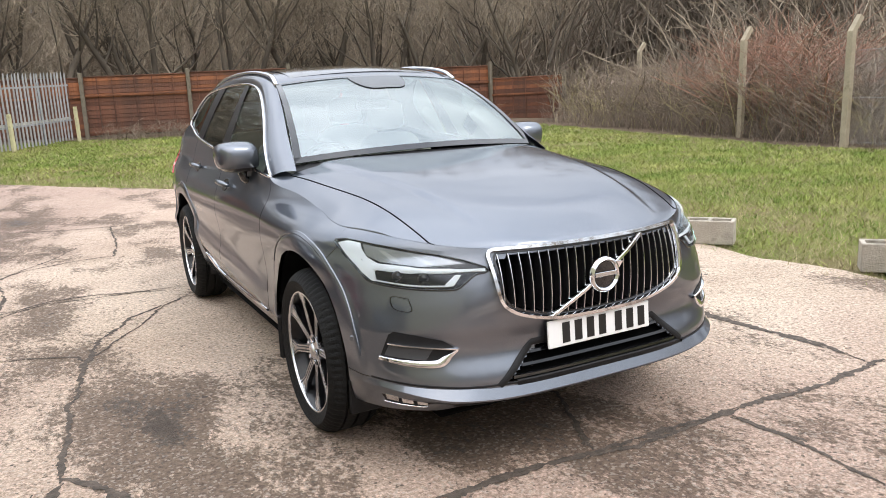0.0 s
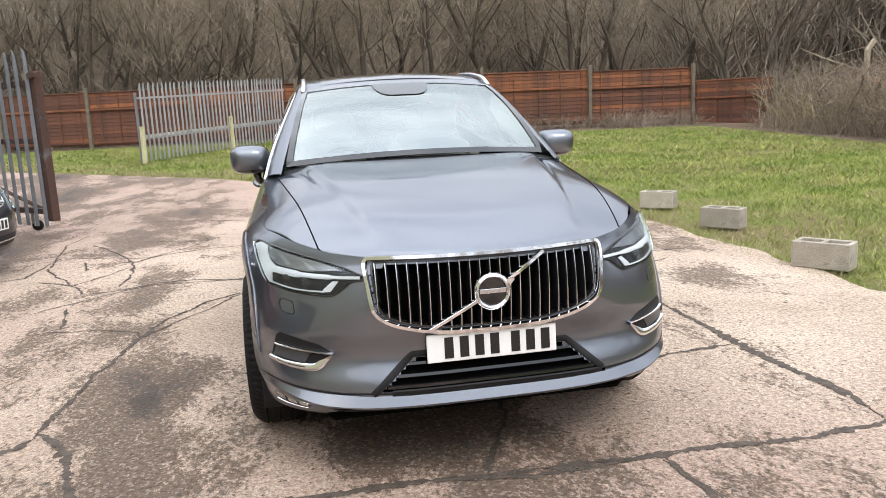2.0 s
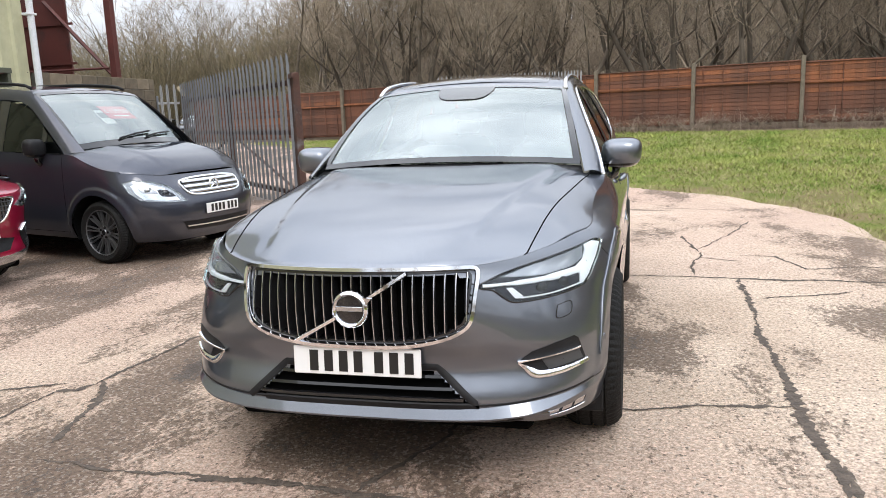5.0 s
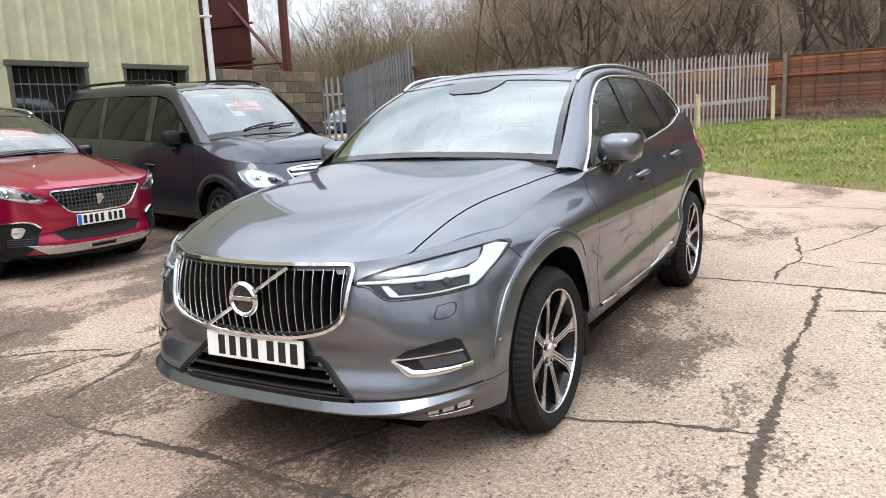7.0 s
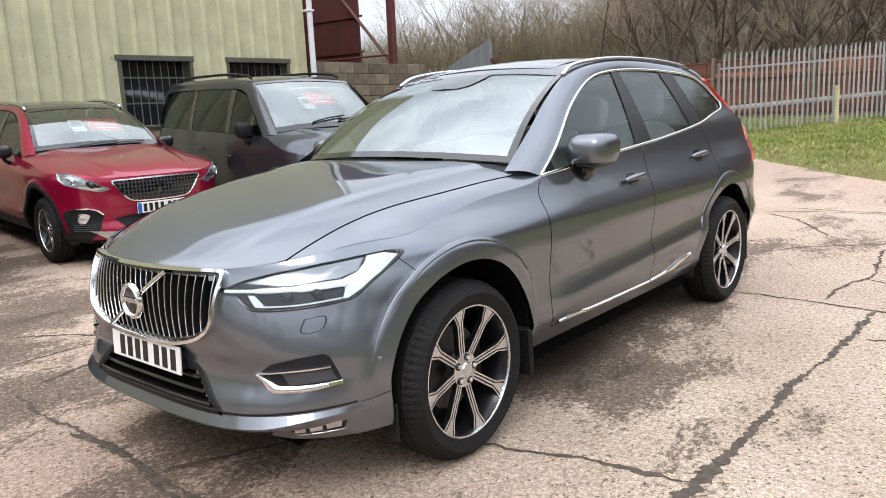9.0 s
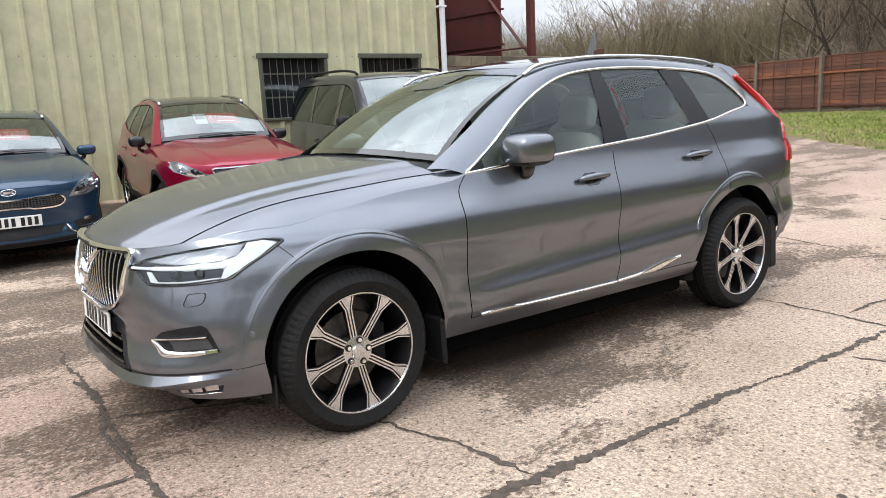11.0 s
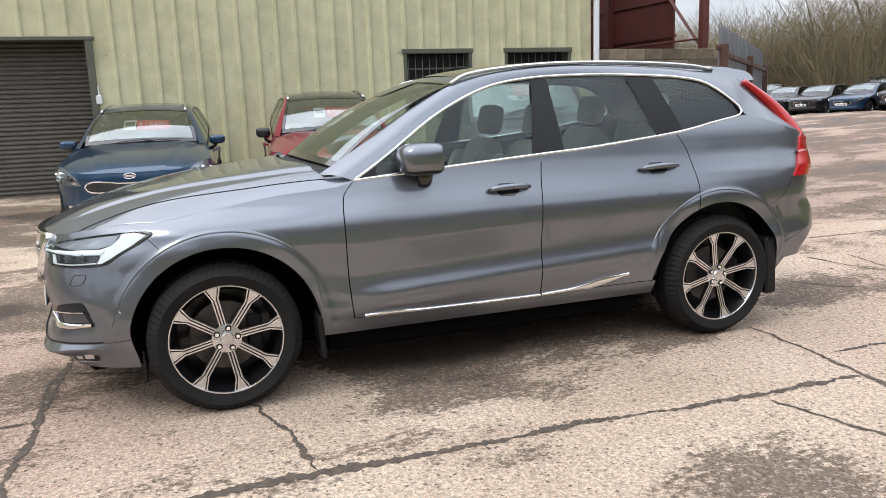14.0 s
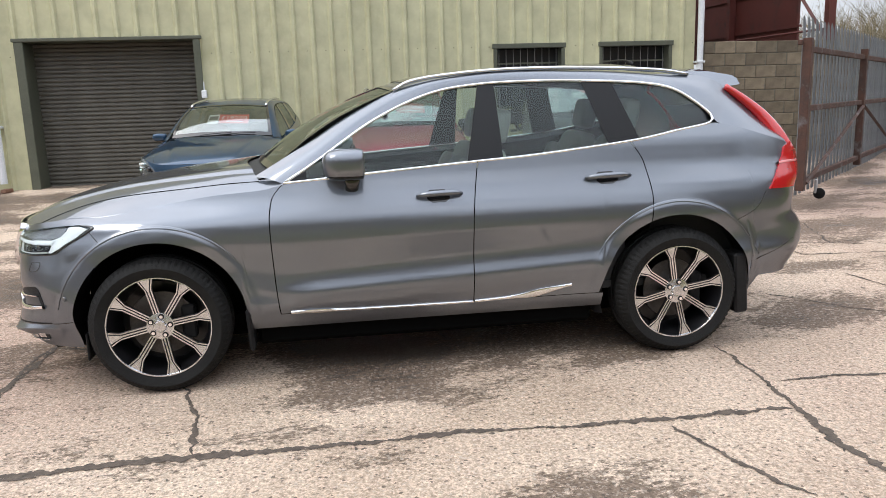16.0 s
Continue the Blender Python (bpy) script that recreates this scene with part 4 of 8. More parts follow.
    def archz(self, y, grow=0.0):
        """Lower edge of the side at y."""
        z = np.full(np.shape(y), self.q["sill"], float)
        for ya in (0.012, self.wb - 0.012):
            d = (self.arch + grow) ** 2 - (np.asarray(y) - ya) ** 2
            z = np.where(d > 0, np.maximum(z, self.hub + np.sqrt(np.clip(d, 0, None))), z)
        return z


def side_patch(car, ya, yb, zb, zt, nu, nv, s, off=0.0):
    """Side panel between two edges y(z) and two edges z(y)."""
    u = np.linspace(0, 1, nu)[:, None] * np.ones((1, nv))
    v = np.ones((nu, 1)) * np.linspace(0, 1, nv)[None]
    y = ya(np.full_like(u, 0.8)) * (1 - u) + yb(np.full_like(u, 0.8)) * u
    for _ in range(30):
        z = zb(y) * (1 - v) + zt(y) * v
        y = 0.65 * y + 0.35 * (ya(z) * (1 - u) + yb(z) * u)
    z = zb(y) * (1 - v) + zt(y) * v
    return car.on_side(y, z, off, s)


def panel_front(car, poly, off, depth, mirror=False, res=0.02):
    """A raised piece on the front with the outline poly in (x, z), curved with the surface."""
    poly = np.asarray(poly, float)
    fine = []
    for a, b in zip(poly, np.roll(poly, -1, 0)):
        n = max(1, int(np.linalg.norm(b - a) / res))
        fine += [a + (b - a) * i / n for i in range(n)]
    fine = np.array(fine)
    c = fine.mean(0)
    rings = []
    for k in np.linspace(1, 0.04, 7):
        q = c + (fine - c) * k
        rings.append(car.on_front(q[:, 0], q[:, 1], off + depth))
    back = car.on_front(fine[:, 0], fine[:, 1], off - 0.02)
    g = np.array([back] + rings)
    if mirror:
        g = g * np.array([-1, 1, 1])
    return g


def strip_front(car, line, wid, off, h, s=1):
    """A raised band along a line of (x, z) on the front; wid: its height in z."""
    line = np.asarray(line, float)
    d = np.gradient(line, axis=0)
    d /= np.linalg.norm(d, axis=1)[:, None]
    nrm = np.c_[-d[:, 1], d[:, 0]]
    wid = np.broadcast_to(wid, len(line))[:, None]
    rows = []
    for a, o in ((-0.5, off - 0.012), (-0.5, off + h * 0.6), (-0.32, off + h), (0.32, off + h), (0.5, off + h * 0.6), (0.5, off - 0.012)):
        q = line + nrm * wid * a
        rows.append(car.on_front(q[:, 0], q[:, 1], o))
    return np.array(rows) * np.array([s, 1, 1])


def ribbon_side(car, line, wid, off, h, s=1):
    line = np.asarray(line, float)
    d = np.gradient(line, axis=0)
    d /= np.linalg.norm(d, axis=1)[:, None]
    nrm = np.c_[-d[:, 1], d[:, 0]]
    wid = np.broadcast_to(wid, len(line))[:, None]
    rows = []
    for a, o in ((-0.5, off - 0.01), (-0.5, off + h * 0.6), (-0.3, off + h), (0.3, off + h), (0.5, off + h * 0.6), (0.5, off - 0.01)):
        q = line + nrm * wid * a
        rows.append(car.on_side(q[:, 0], q[:, 1], o, s))
    return np.array(rows)


# ---- wheels ----
ALLOY = surface("machined_alloy", (0.74, 0.75, 0.77), (0.62, 0.63, 0.65), 20, 0.26, 1.0, fine=200, bump=0.0)
ALLOY_DARK = plain("gloss_black_alloy", (0.006, 0.006, 0.007), 0.3, 0.0, 0.2, 0.3)
DISC = surface("brake_disc", (0.11, 0.105, 0.10), (0.07, 0.06, 0.055), 20, 0.45, 0.8, fine=100, bump=0.1)


def wheel(parent, at, s, R=0.362, rim=0.267, W=0.235, spokes=8, twin=True, face=ALLOY, style="twin"):
    """A wheel whose outer face looks towards s * x."""
    w = Shape()
    n = 216
    half = W / 2
    prof = [(rim - 0.012, -half + 0.05), (rim + 0.005, -half + 0.010), (rim + 0.03, -half), (R - 0.045, -half - 0.006), (R - 0.02, -half + 0.012), (R - 0.008, -half + 0.03), (R, -half + 0.05)]
    for c in (-0.055, 0.0, 0.055):
        prof += [(R + 0.002, c - 0.007), (R - 0.008, c - 0.005), (R - 0.008, c + 0.005), (R + 0.002, c + 0.007)]
    prof += [(R, half - 0.05), (R - 0.008, half - 0.03), (R - 0.02, half - 0.012), (R - 0.045, half + 0.006), (rim + 0.03, half), (rim + 0.005, half - 0.010), (rim - 0.012, half - 0.05)]
    a = np.linspace(0, math.tau, n, endpoint=False)
    g = np.zeros((len(prof), n, 3))
    for i, (r, h) in enumerate(prof):
        rr = np.full(n, r)
        if 4 <= i <= 6 or len(prof) - 7 <= i <= len(prof) - 5:
            rr = rr - 0.007 * (np.arange(n) % 3 == 0)
        g[i] = np.c_[np.full(n, h), rr * np.cos(a), rr * np.sin(a)]
    holder = new("wheel")
    holder.parent = parent
    holder.matrix_basis = pose(*at) @ (Matrix.Identity(4) if s > 0 else Matrix.Rotation(math.pi, 4, "Z"))
    w.grid(g, wrap=True).done("tyre", RUBBER, holder, "black tyre with siped shoulders", smooth=True, sharp=35)
    f = half - 0.012
    Shape().lathe([(rim - 0.007, f - 0.012), (rim - 0.0065, f - 0.001), (rim - 0.005, f + 0.001), (rim + 0.001, f + 0.001), (rim + 0.004, f - 0.006), (rim + 0.004, f - 0.02)], 64).done("rim_lip", face, holder, smooth=True, sharp=40)
    Shape().lathe([(rim - 0.005, f - 0.006), (rim - 0.028, f - 0.05), (rim - 0.04, -half + 0.03), (0.05, -half + 0.03)], 48).done("rim_barrel", ALLOY_DARK, holder, smooth=True, sharp=40)
    Shape().lathe([(0.0, 0.0), (0.17, 0.0), (0.172, -0.012), (0.06, -0.014)], 40).done("brake_disc", DISC, holder, smooth=True, sharp=40)
    Shape().box((-0.03, 0.1, -0.09), (0.025, 0.175, 0.09), 0.01).done("brake_caliper", BLACK_PLASTIC, holder)
    sp = Shape()
    dk = Shape()
    for i in range(spokes):
        b = math.tau * (i + 0.25) / spokes
        ca, sa = math.cos(b), math.sin(b)

        def blade(o0, o1, w0, w1, x0, x1, sh, thick=0.03):
            r0, r1 = (0.078, rim - 0.012) if sh is dk else (0.055, rim - 0.006)
            pts = []
            for r, o, ww, xx in ((r0, o0, w0, x0), (r1, o1, w1, x1)):
                for k in (-1, 1):
                    q = o + k * ww
                    pts.append((xx, r * ca - q * sa, r * sa + q * ca))
            p = [pts[0], pts[1], pts[3], pts[2]]
            sh.plate(p, (-thick, 0, 0))

        if style == "twin":
            # black spoke that flares at the rim, with three machined lines on it
            def piece(sh, outline, lift, thick):
                sh.plate([(f - 0.034 + 0.026 * min(max((r - 0.06) / (rim - 0.06), 0), 1) + lift, r * ca - o * sa, r * sa + o * ca) for r, o in outline], (-thick, 0, 0))

            e = rim - 0.005
            piece(dk, [(0.06, -0.0165), (0.205, -0.0172), (e, -0.040), (e, 0.040), (0.205, 0.0172), (0.06, 0.0165)], -0.003, 0.022)
            piece(sp, [(0.062, -0.0036), (0.198, -0.0044), (e, -0.026), (e, 0.026), (0.198, 0.0044), (0.062, 0.0036)], 0.0, 0.006)
            for k in (-1, 1):
                piece(sp, [(0.062, k * 0.0098), (0.203, k * 0.0108), (e, k * 0.0335), (e, k * 0.0405), (0.205, k * 0.0172), (0.062, k * 0.0165)], 0.0, 0.006)
        elif style == "five":
            blade(-0.03, -0.022, 0.013, 0.010, f - 0.035, f - 0.008, sp)
            blade(0.03, 0.022, 0.013, 0.010, f - 0.035, f - 0.008, sp)
        else:
            blade(-0.012, -0.05, 0.005, 0.006, f - 0.035, f - 0.008, sp)
            blade(0.012, 0.05, 0.005, 0.006, f - 0.035, f - 0.008, sp)
    sp.done("spokes", face, holder, "machined alloy spoke faces", fix=True)
    if dk.f:
        dk.done("spoke_back", ALLOY_DARK, holder, fix=True)
    Shape().lathe([(0.0, f - 0.022), (0.03, f - 0.02), (0.034, f - 0.026), (0.070, f - 0.032), (0.074, f - 0.05), (0.068, f - 0.08)], 40).done("hub", face, holder, smooth=True, sharp=30)
    Shape().lathe([(0.0, f - 0.018), (0.026, f - 0.019), (0.029, f - 0.024)], 24).done("centre_cap", BLACK_GLOSS if style != "twin" else SATIN, holder, smooth=True, sharp=40)
    for i in range(5):
        b = math.tau * (i + 0.1) / 5
        nt = Shape().lathe([(0.0, f - 0.02), (0.009, f - 0.02), (0.0105, f - 0.026), (0.0105, f - 0.04), (0.016, f - 0.0405), (0.016, f - 0.034)], 10)
        o = nt.done("wheel_nut", CHROME if style == "twin" else BLACK_GLOSS, holder, smooth=True, sharp=30)
        o.location = (0, 0.052 * math.cos(b), 0.052 * math.sin(b))
        k = Shape().lathe([(0.0105, f - 0.0262), (0.0155, f - 0.0262), (0.0165, f - 0.034)], 14).done("nut_recess", ALLOY_DARK, holder)
        k.location = o.location
    return holder


# ---- vehicles: the body that all cars share ----
def build_shell(car, t, PAINT, fine=1.0, trim=BLACK_PLASTIC):
    """Front, bonnet, wings, doors, quarters, sills, roof, pillars and glass under the thing t."""
    q = car.q
    N = lambda k: max(4, int(k * fine))
    h0, ar = car.hub, car.arch
    y1 = q["rim_y0"]
    # front cover
    nz, nt = N(46), N(72)
    rows = []
    for j in range(nt):
        s = j / (nt - 1)
        zt = 0.9
        for _ in range(4):
            ye = y1
            nn = float(car.N(zt))
            th = math.acos(min(1, max(0, (car.c0 - ye) / (car.c0 - float(car.nose(zt))))) ** (nn / 2)) * s
            zt = float(car.rimx(float(car.low(zt)) * math.sin(th) ** (2 / nn)))
        zz = np.linspace(q["chin"] - q.get("corner_drop", 0.0) * float(smooth(0.28, 0.5, s)), zt, nz)
        dz = np.clip(ar ** 2 - (np.minimum(zz, h0 + ar * 0.745) - h0) ** 2, 0, None)
        ye = np.where(zz < h0 + ar * 0.745, np.where(zz < h0, -ar, -np.sqrt(dz)) + 0.012, y1)
        if "corner_drop" in q:
            ye = ye + 0.040 * (1 - smooth(h0 - 0.10, h0 + 0.12, zz))
        ye = np.minimum(ye, y1)
        a = car.c0 - car.nose(zz)
        nn = car.N(zz)
        th = np.arccos(np.clip((car.c0 - ye) / a, 0, 1) ** (nn / 2)) * s
        x = car.low(zz) * np.sin(th) ** (2 / nn)
        y = car.c0 - a * np.cos(th) ** (2 / nn)
        x = np.where(y > -0.6, car.X(y, zz), x) if s > 0.5 else x
        rows.append(np.c_[x, y, zz])
    g = np.array(rows)
    holes = q.get("holes", [])
    sh = Shape()
    full = np.concatenate([g[::-1] * np.array([-1, 1, 1]), g[1:]])
    a, b = full.shape[:2]
    cx = (full[:-1, :-1] + full[1:, 1:]) / 2
    dead = np.zeros(cx.shape[:2], bool)
    for poly in holes:
        dead |= inside(poly, np.abs(cx[..., 0]), cx[..., 2]) & (cx[..., 1] < -0.3)
    fs = [(i * b + j, (i + 1) * b + j, (i + 1) * b + j + 1, i * b + j + 1) for i in range(a - 1) for j in range(b - 1) if not dead[i, j]]
    sh.add(full, fs).done("front_bumper", PAINT, t, smooth=True, sharp=50)
    # bonnet
    nv, nu = N(50), N(50)
    xe = lambda v: q["hood_x"][0] + (q["hood_x"][1] - q["hood_x"][0]) * np.asarray(v) ** 0.8
    yc = lambda x: q["cowl"][0] + q["cowl"][1] * (np.abs(x) / 0.8) ** 2
    v = np.linspace(0, 1, nv)[:, None] ** 1.4
    u = np.linspace(-1, 1, 2 * nu - 1)[None]
    x = u * xe(v)
    arim = car.c0 - float(car.nose(car.rimx(0)))
    wrim = float(car.low(car.rimx(0.6)))
    yf = car.c0 - arim * 0.997 * (1 - np.clip(np.abs(x) / wrim, 0, 1) ** car.n) ** (1 / car.n)
    y = yf * (1 - v) + yc(x) * v
    Shape().grid(np.dstack([x, y, car.Z(x, y)]), flip=False).done("bonnet", PAINT, t, smooth=True, fix=True)
    if fine >= 1:
        vv_ = np.linspace(0.02, 1, 60) ** 1.4
        xs_ = xe(vv_) + 0.002
        y0_ = car.c0 - arim * 0.997 * (1 - np.clip(xs_ / wrim, 0, 1) ** car.n) ** (1 / car.n)
        ys_ = y0_ * (1 - vv_) + yc(xs_) * vv_
        for s in (1, -1):
            Shape().tube(np.c_[xs_ * s, ys_, car.Z(xs_, ys_) - 0.0005], 0.0032, 6).done("bonnet_gap", DARK_VOID, t)
    # wing tops
    for s in (1, -1):
        w = np.linspace(0, 1, N(16))[None]
        xi = xe(v) + 0.004
        yi = car.c0 - arim * 0.997 * (1 - np.clip(xi / wrim, 0, 1) ** car.n) ** (1 / car.n)
        yi = yi * (1 - v) + (yc(xi) + 0.14) * v
        th0 = math.asin(min(1, (q["hood_x"][0] + 0.004) / wrim) ** (car.n / 2))
        yo_end = q["door_f"][-1][1] if q.get("door_f") else yc(0.8) + 0.2
        vv = v
        th = th0 + (math.pi / 2 - th0) * np.clip(vv / 0.62, 0, 1)
        yo = np.where(vv < 0.62, car.c0 - arim * np.cos(th) ** (2 / car.n), car.c0 + (yo_end - car.c0) * (vv - 0.62) / 0.38)
        xo = car.X(yo, np.where(yo > y1, car.rimy(yo), car.rimx(np.clip(wrim * np.sin(th) ** (2 / car.n), 0, 2))))
        ww = 1 - (1 - w) ** 1.8
        px, py = xi * (1 - ww) + xo * ww, yi * (1 - ww) + yo * ww
        pz = car.Z(px, py)
        zo = np.where(yo > y1, car.rimy(yo), car.rimx(np.clip(xo, 0, 2)))
        pz[:, -1:] = zo
        Shape().grid(np.dstack([px * s, py, pz])).done("wing_top", PAINT, t, smooth=True, fix=True)
    # sides
    df, bp, dr = curve([(z, y) for z, y in q["door_f"]]), curve([(z, y) for z, y in q["b_post"]]), curve([(z, y) for z, y in q["door_r"]])
    gap = 0.0028
    const = lambda c: (lambda z: np.full(np.shape(z), float(c)))
    top_f = lambda y: np.where(y < q["belt"][0][0], car.rimy(y), car.belt(y))
    dz = lambda y: np.maximum(car.archz(y, 0.0), q["door_z"])
    for s in (1, -1):
        def patch(name, ya, yb, zb, zt, nu, nv, parent=t, off=0.0, mat=PAINT):
            p = side_patch(car, ya, yb, zb, zt, N(nu), N(nv), s, off)
            return Shape().grid(p, flip=s > 0).done(name, mat, parent, smooth=True)
        patch("front_wing", const(y1), lambda z: df(z) - gap, lambda y: np.maximum(car.archz(y), q["sill"] + 0.0), top_f, 90, 40)
        patch("front_door", lambda z: df(z) + gap, lambda z: bp(z) - gap, dz, car.belt, 44, 44)
        patch("rear_door", lambda z: bp(z) + gap, lambda z: dr(z) - gap, dz, car.belt, 60, 44)
        patch("quarter_panel", lambda z: dr(z) + gap, lambda z: car.rear(z) - 0.0, lambda y: np.maximum(car.archz(y), q["tail_z"] * smooth(car.wb + ar - 0.02, car.wb + ar + 0.05, y)), lambda y: q["quarter"](y) if callable(q["quarter"]) else curve(q["quarter"])(y), 120, 44)
        patch("sill_panel", const(ar - 0.0), const(car.wb - ar), const(q["sill"]), lambda y: np.full(np.shape(y), q["door_z"] - 0.004), 30, 8, mat=q.get("sill_mat", PAINT))
        # dark inner side behind the panel gaps, its near-black colour standing for their shade
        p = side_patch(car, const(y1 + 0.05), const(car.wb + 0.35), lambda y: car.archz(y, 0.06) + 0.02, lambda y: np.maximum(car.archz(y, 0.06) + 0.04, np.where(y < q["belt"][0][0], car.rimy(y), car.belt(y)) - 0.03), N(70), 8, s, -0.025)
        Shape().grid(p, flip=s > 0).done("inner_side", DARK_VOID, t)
        # wheel houses
        for ya in (0, car.wb):
            aa = np.linspace(-0.25, math.pi + 0.25, 28)
            lip_x = [float(car.X(ya + (ar + 0.02) * math.cos(k), max(h0 + (ar + 0.02) * math.sin(k), q["sill"] + 0.03))) for k in aa]
            arr = [[(s * (lx - dx if dx else 0.45), ya + (ar + ee) * math.cos(k), h0 + (ar + ee) * math.sin(k)) for k, lx in zip(aa, lip_x)] for dx, ee in ((0.016, 0.004), (0.055, 0.03), (0, 0.03))]
            Shape().grid(arr, flip=s < 0).done("wheel_arch_liner", BLACK_PLASTIC, t, smooth=True)
            # blank box; its near-black colour stands for the shade behind the wheel
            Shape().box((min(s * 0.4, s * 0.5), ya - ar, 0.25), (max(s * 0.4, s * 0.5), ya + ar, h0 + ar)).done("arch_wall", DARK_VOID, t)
    # floor pan; the wide lower slab is added to deepen the shade underneath
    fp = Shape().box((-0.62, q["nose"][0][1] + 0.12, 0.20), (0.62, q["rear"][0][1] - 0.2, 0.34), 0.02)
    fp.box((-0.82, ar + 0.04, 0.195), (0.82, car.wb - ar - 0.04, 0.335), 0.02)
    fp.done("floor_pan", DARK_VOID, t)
    # upper frame: outer edge of roof and pillars against the window line
    dlo = path(q["dlo_top"], N(90))
    edge = path(q["roof_edge"], N(90))
    yb, zb = dlo[:, 0], dlo[:, 1]
    xg = car_glass_x(car, yb, zb)
    inner = np.c_[xg, yb, zb]
    for s in (1, -1):
        g = []
        for k in np.linspace(0, 1, 7):
            m = inner * (1 - k) + edge * k
            bul = math.sin(k * math.pi) * 0.012
            m = m + np.c_[np.full(len(m), bul), np.zeros(len(m)), np.full(len(m), bul)]
            g.append(m * np.array([s, 1, 1]))
        Shape().grid(g, flip=s < 0).done("roof_side_frame", PAINT, t, smooth=True)
    # roof
    i0 = int(np.argmax(edge[:, 1] > q["roof_y"][0]))
    i1 = int(np.argmax(edge[:, 1] > q["roof_y"][1])) or len(edge) - 1
    ed = edge[i0:i1]
    w = np.linspace(-1, 1, N(24))
    crown = q.get("crown", 0.035)
    g = np.array([[(e[0] * k, e[1] - q.get("bow", 0.05) * (1 - k * k) * (1 - smooth(0, 0.5, e[1] - q["roof_y"][0])), e[2] + crown * (1 - k * k)) for k in w] for e in ed])
    Shape().grid(g, flip=True).done("roof", q.get("roof_mat", PAINT), t, smooth=True)
    # windscreen
    sc = q["screen"]
    top = g[0]
    bot = np.array([(sc["x"] * k, sc["y"] + sc["bow"] * k * k, sc["z"] - sc["fall"] * k * k) for k in w])
    ws = []
    for v in np.linspace(0, 1, N(22)):
        r = bot * (1 - v) + top * v
        r = r + np.outer(np.ones(len(w)), (0, -0.045, 0.05)) * (4 * v * (1 - v)) * sc.get("bulge", 0.7)
        ws.append(r)
    ws = np.array(ws)
    o = Shape().grid(ws).done("windscreen", q.get("glass", GLASS_CLEAR), t, smooth=True)
    o.visible_shadow = False
    for k0, k1 in ((0, 1), (len(w) - 1, len(w) - 2)):
        a, b = ws[:, k0], ws[:, k0] + (ws[:, k1] - ws[:, k0]) * min(1.0, 0.45 * fine + 0.1)
        Shape().grid(np.stack([a, b], 1) + np.array([0, -0.003, 0.004])).done("windscreen_border", BLACK_GLOSS, t, smooth=True)
    Shape().grid(ws[:2] + np.array([0, -0.003, 0.004])).done("windscreen_border", BLACK_GLOSS, t, smooth=True)
    Shape().grid(np.stack([ws[-1] + (ws[-2] - ws[-1]) * 0.6, ws[-1]]) + np.array([0, -0.003, 0.004])).done("windscreen_border", BLACK_GLOSS, t, smooth=True)
    # cowl
    cw = np.array([[(k * sc["x"] * 1.03, float(yc(k * sc["x"])) - 0.03, float(car.Z(abs(k) * sc["x"], float(yc(k * sc["x"])) - 0.03)) - 0.02) for k in w], bot + np.array([0, 0.02, -0.006])])
    Shape().grid(cw).done("cowl", BLACK_PLASTIC, t)
    # rear end
    back = edge[i1 - 1:]
    g2 = np.array([[(e[0] * k, e[1] + 0.06 * (1 - k * k), e[2] + crown * (1 - k * k) * (1 - j / len(back))) for k in w] for j, e in enumerate(back)])
    cut = max(2, int(len(g2) * 0.6))
    Shape().grid(g2[:cut], flip=True).done("rear_window", GLASS_DARK, t, smooth=True)
    Shape().grid(g2[cut - 1:], flip=True).done("tailgate", PAINT, t, smooth=True)
    zz = np.linspace(q["tail_z"], edge[-1][2], 16)
    rg = []
    for z in zz:
        ye = float(car.rear(z))
        xm = float(car.X(ye - 0.12, z))
        rg.append([(xm * k, ye - 0.12 * abs(k) ** 4, z) for k in np.linspace(-1, 1, 25)])
    Shape().grid(rg, flip=False).done("rear_bumper", PAINT, t, smooth=True)
    return ws, inner, edge


def car_glass_x(car, y, z):
    """Half width at the side glass."""
    y, z = np.asarray(y, float), np.asarray(z, float)
    zb = car.belt(y)
    d = np.clip(z - zb, 0, None)
    lean = car.q.get("lean", (0.42, 0.22))
    return car.X(y, np.minimum(z, zb)) - 0.006 - lean[0] * d - lean[1] * d * d


def glass_pane(car, t, poly, mat, name="side_window", s=1, off=-0.006, label="", res=18):
    """A pane between a lower and an upper line of (y, z)."""
    lo, hi = path(poly[0], res), path(poly[1], res)
    g = []
    for k in np.linspace(0, 1, 10):
        m = lo * (1 - k) + hi * k
        g.append(np.c_[(car_glass_x(car, m[:, 0], m[:, 1]) + off) * s, m])
    o = Shape().grid(g, flip=s < 0).done(name, mat, t, label, smooth=True)
    if mat in (GLASS_SIDE, GLASS_DARK, GLASS_CLEAR):
        o.visible_shadow = False
    return o


def tube_on_glass(car, t, line, r, mat, name, s=1, off=0.002, n=80, label=""):
    p = path(line, n)
    pts = np.c_[(car_glass_x(car, p[:, 0], p[:, 1]) + off) * s, p]
    return Shape().tube(pts, r, 8).done(name, mat, t, label, smooth=True)


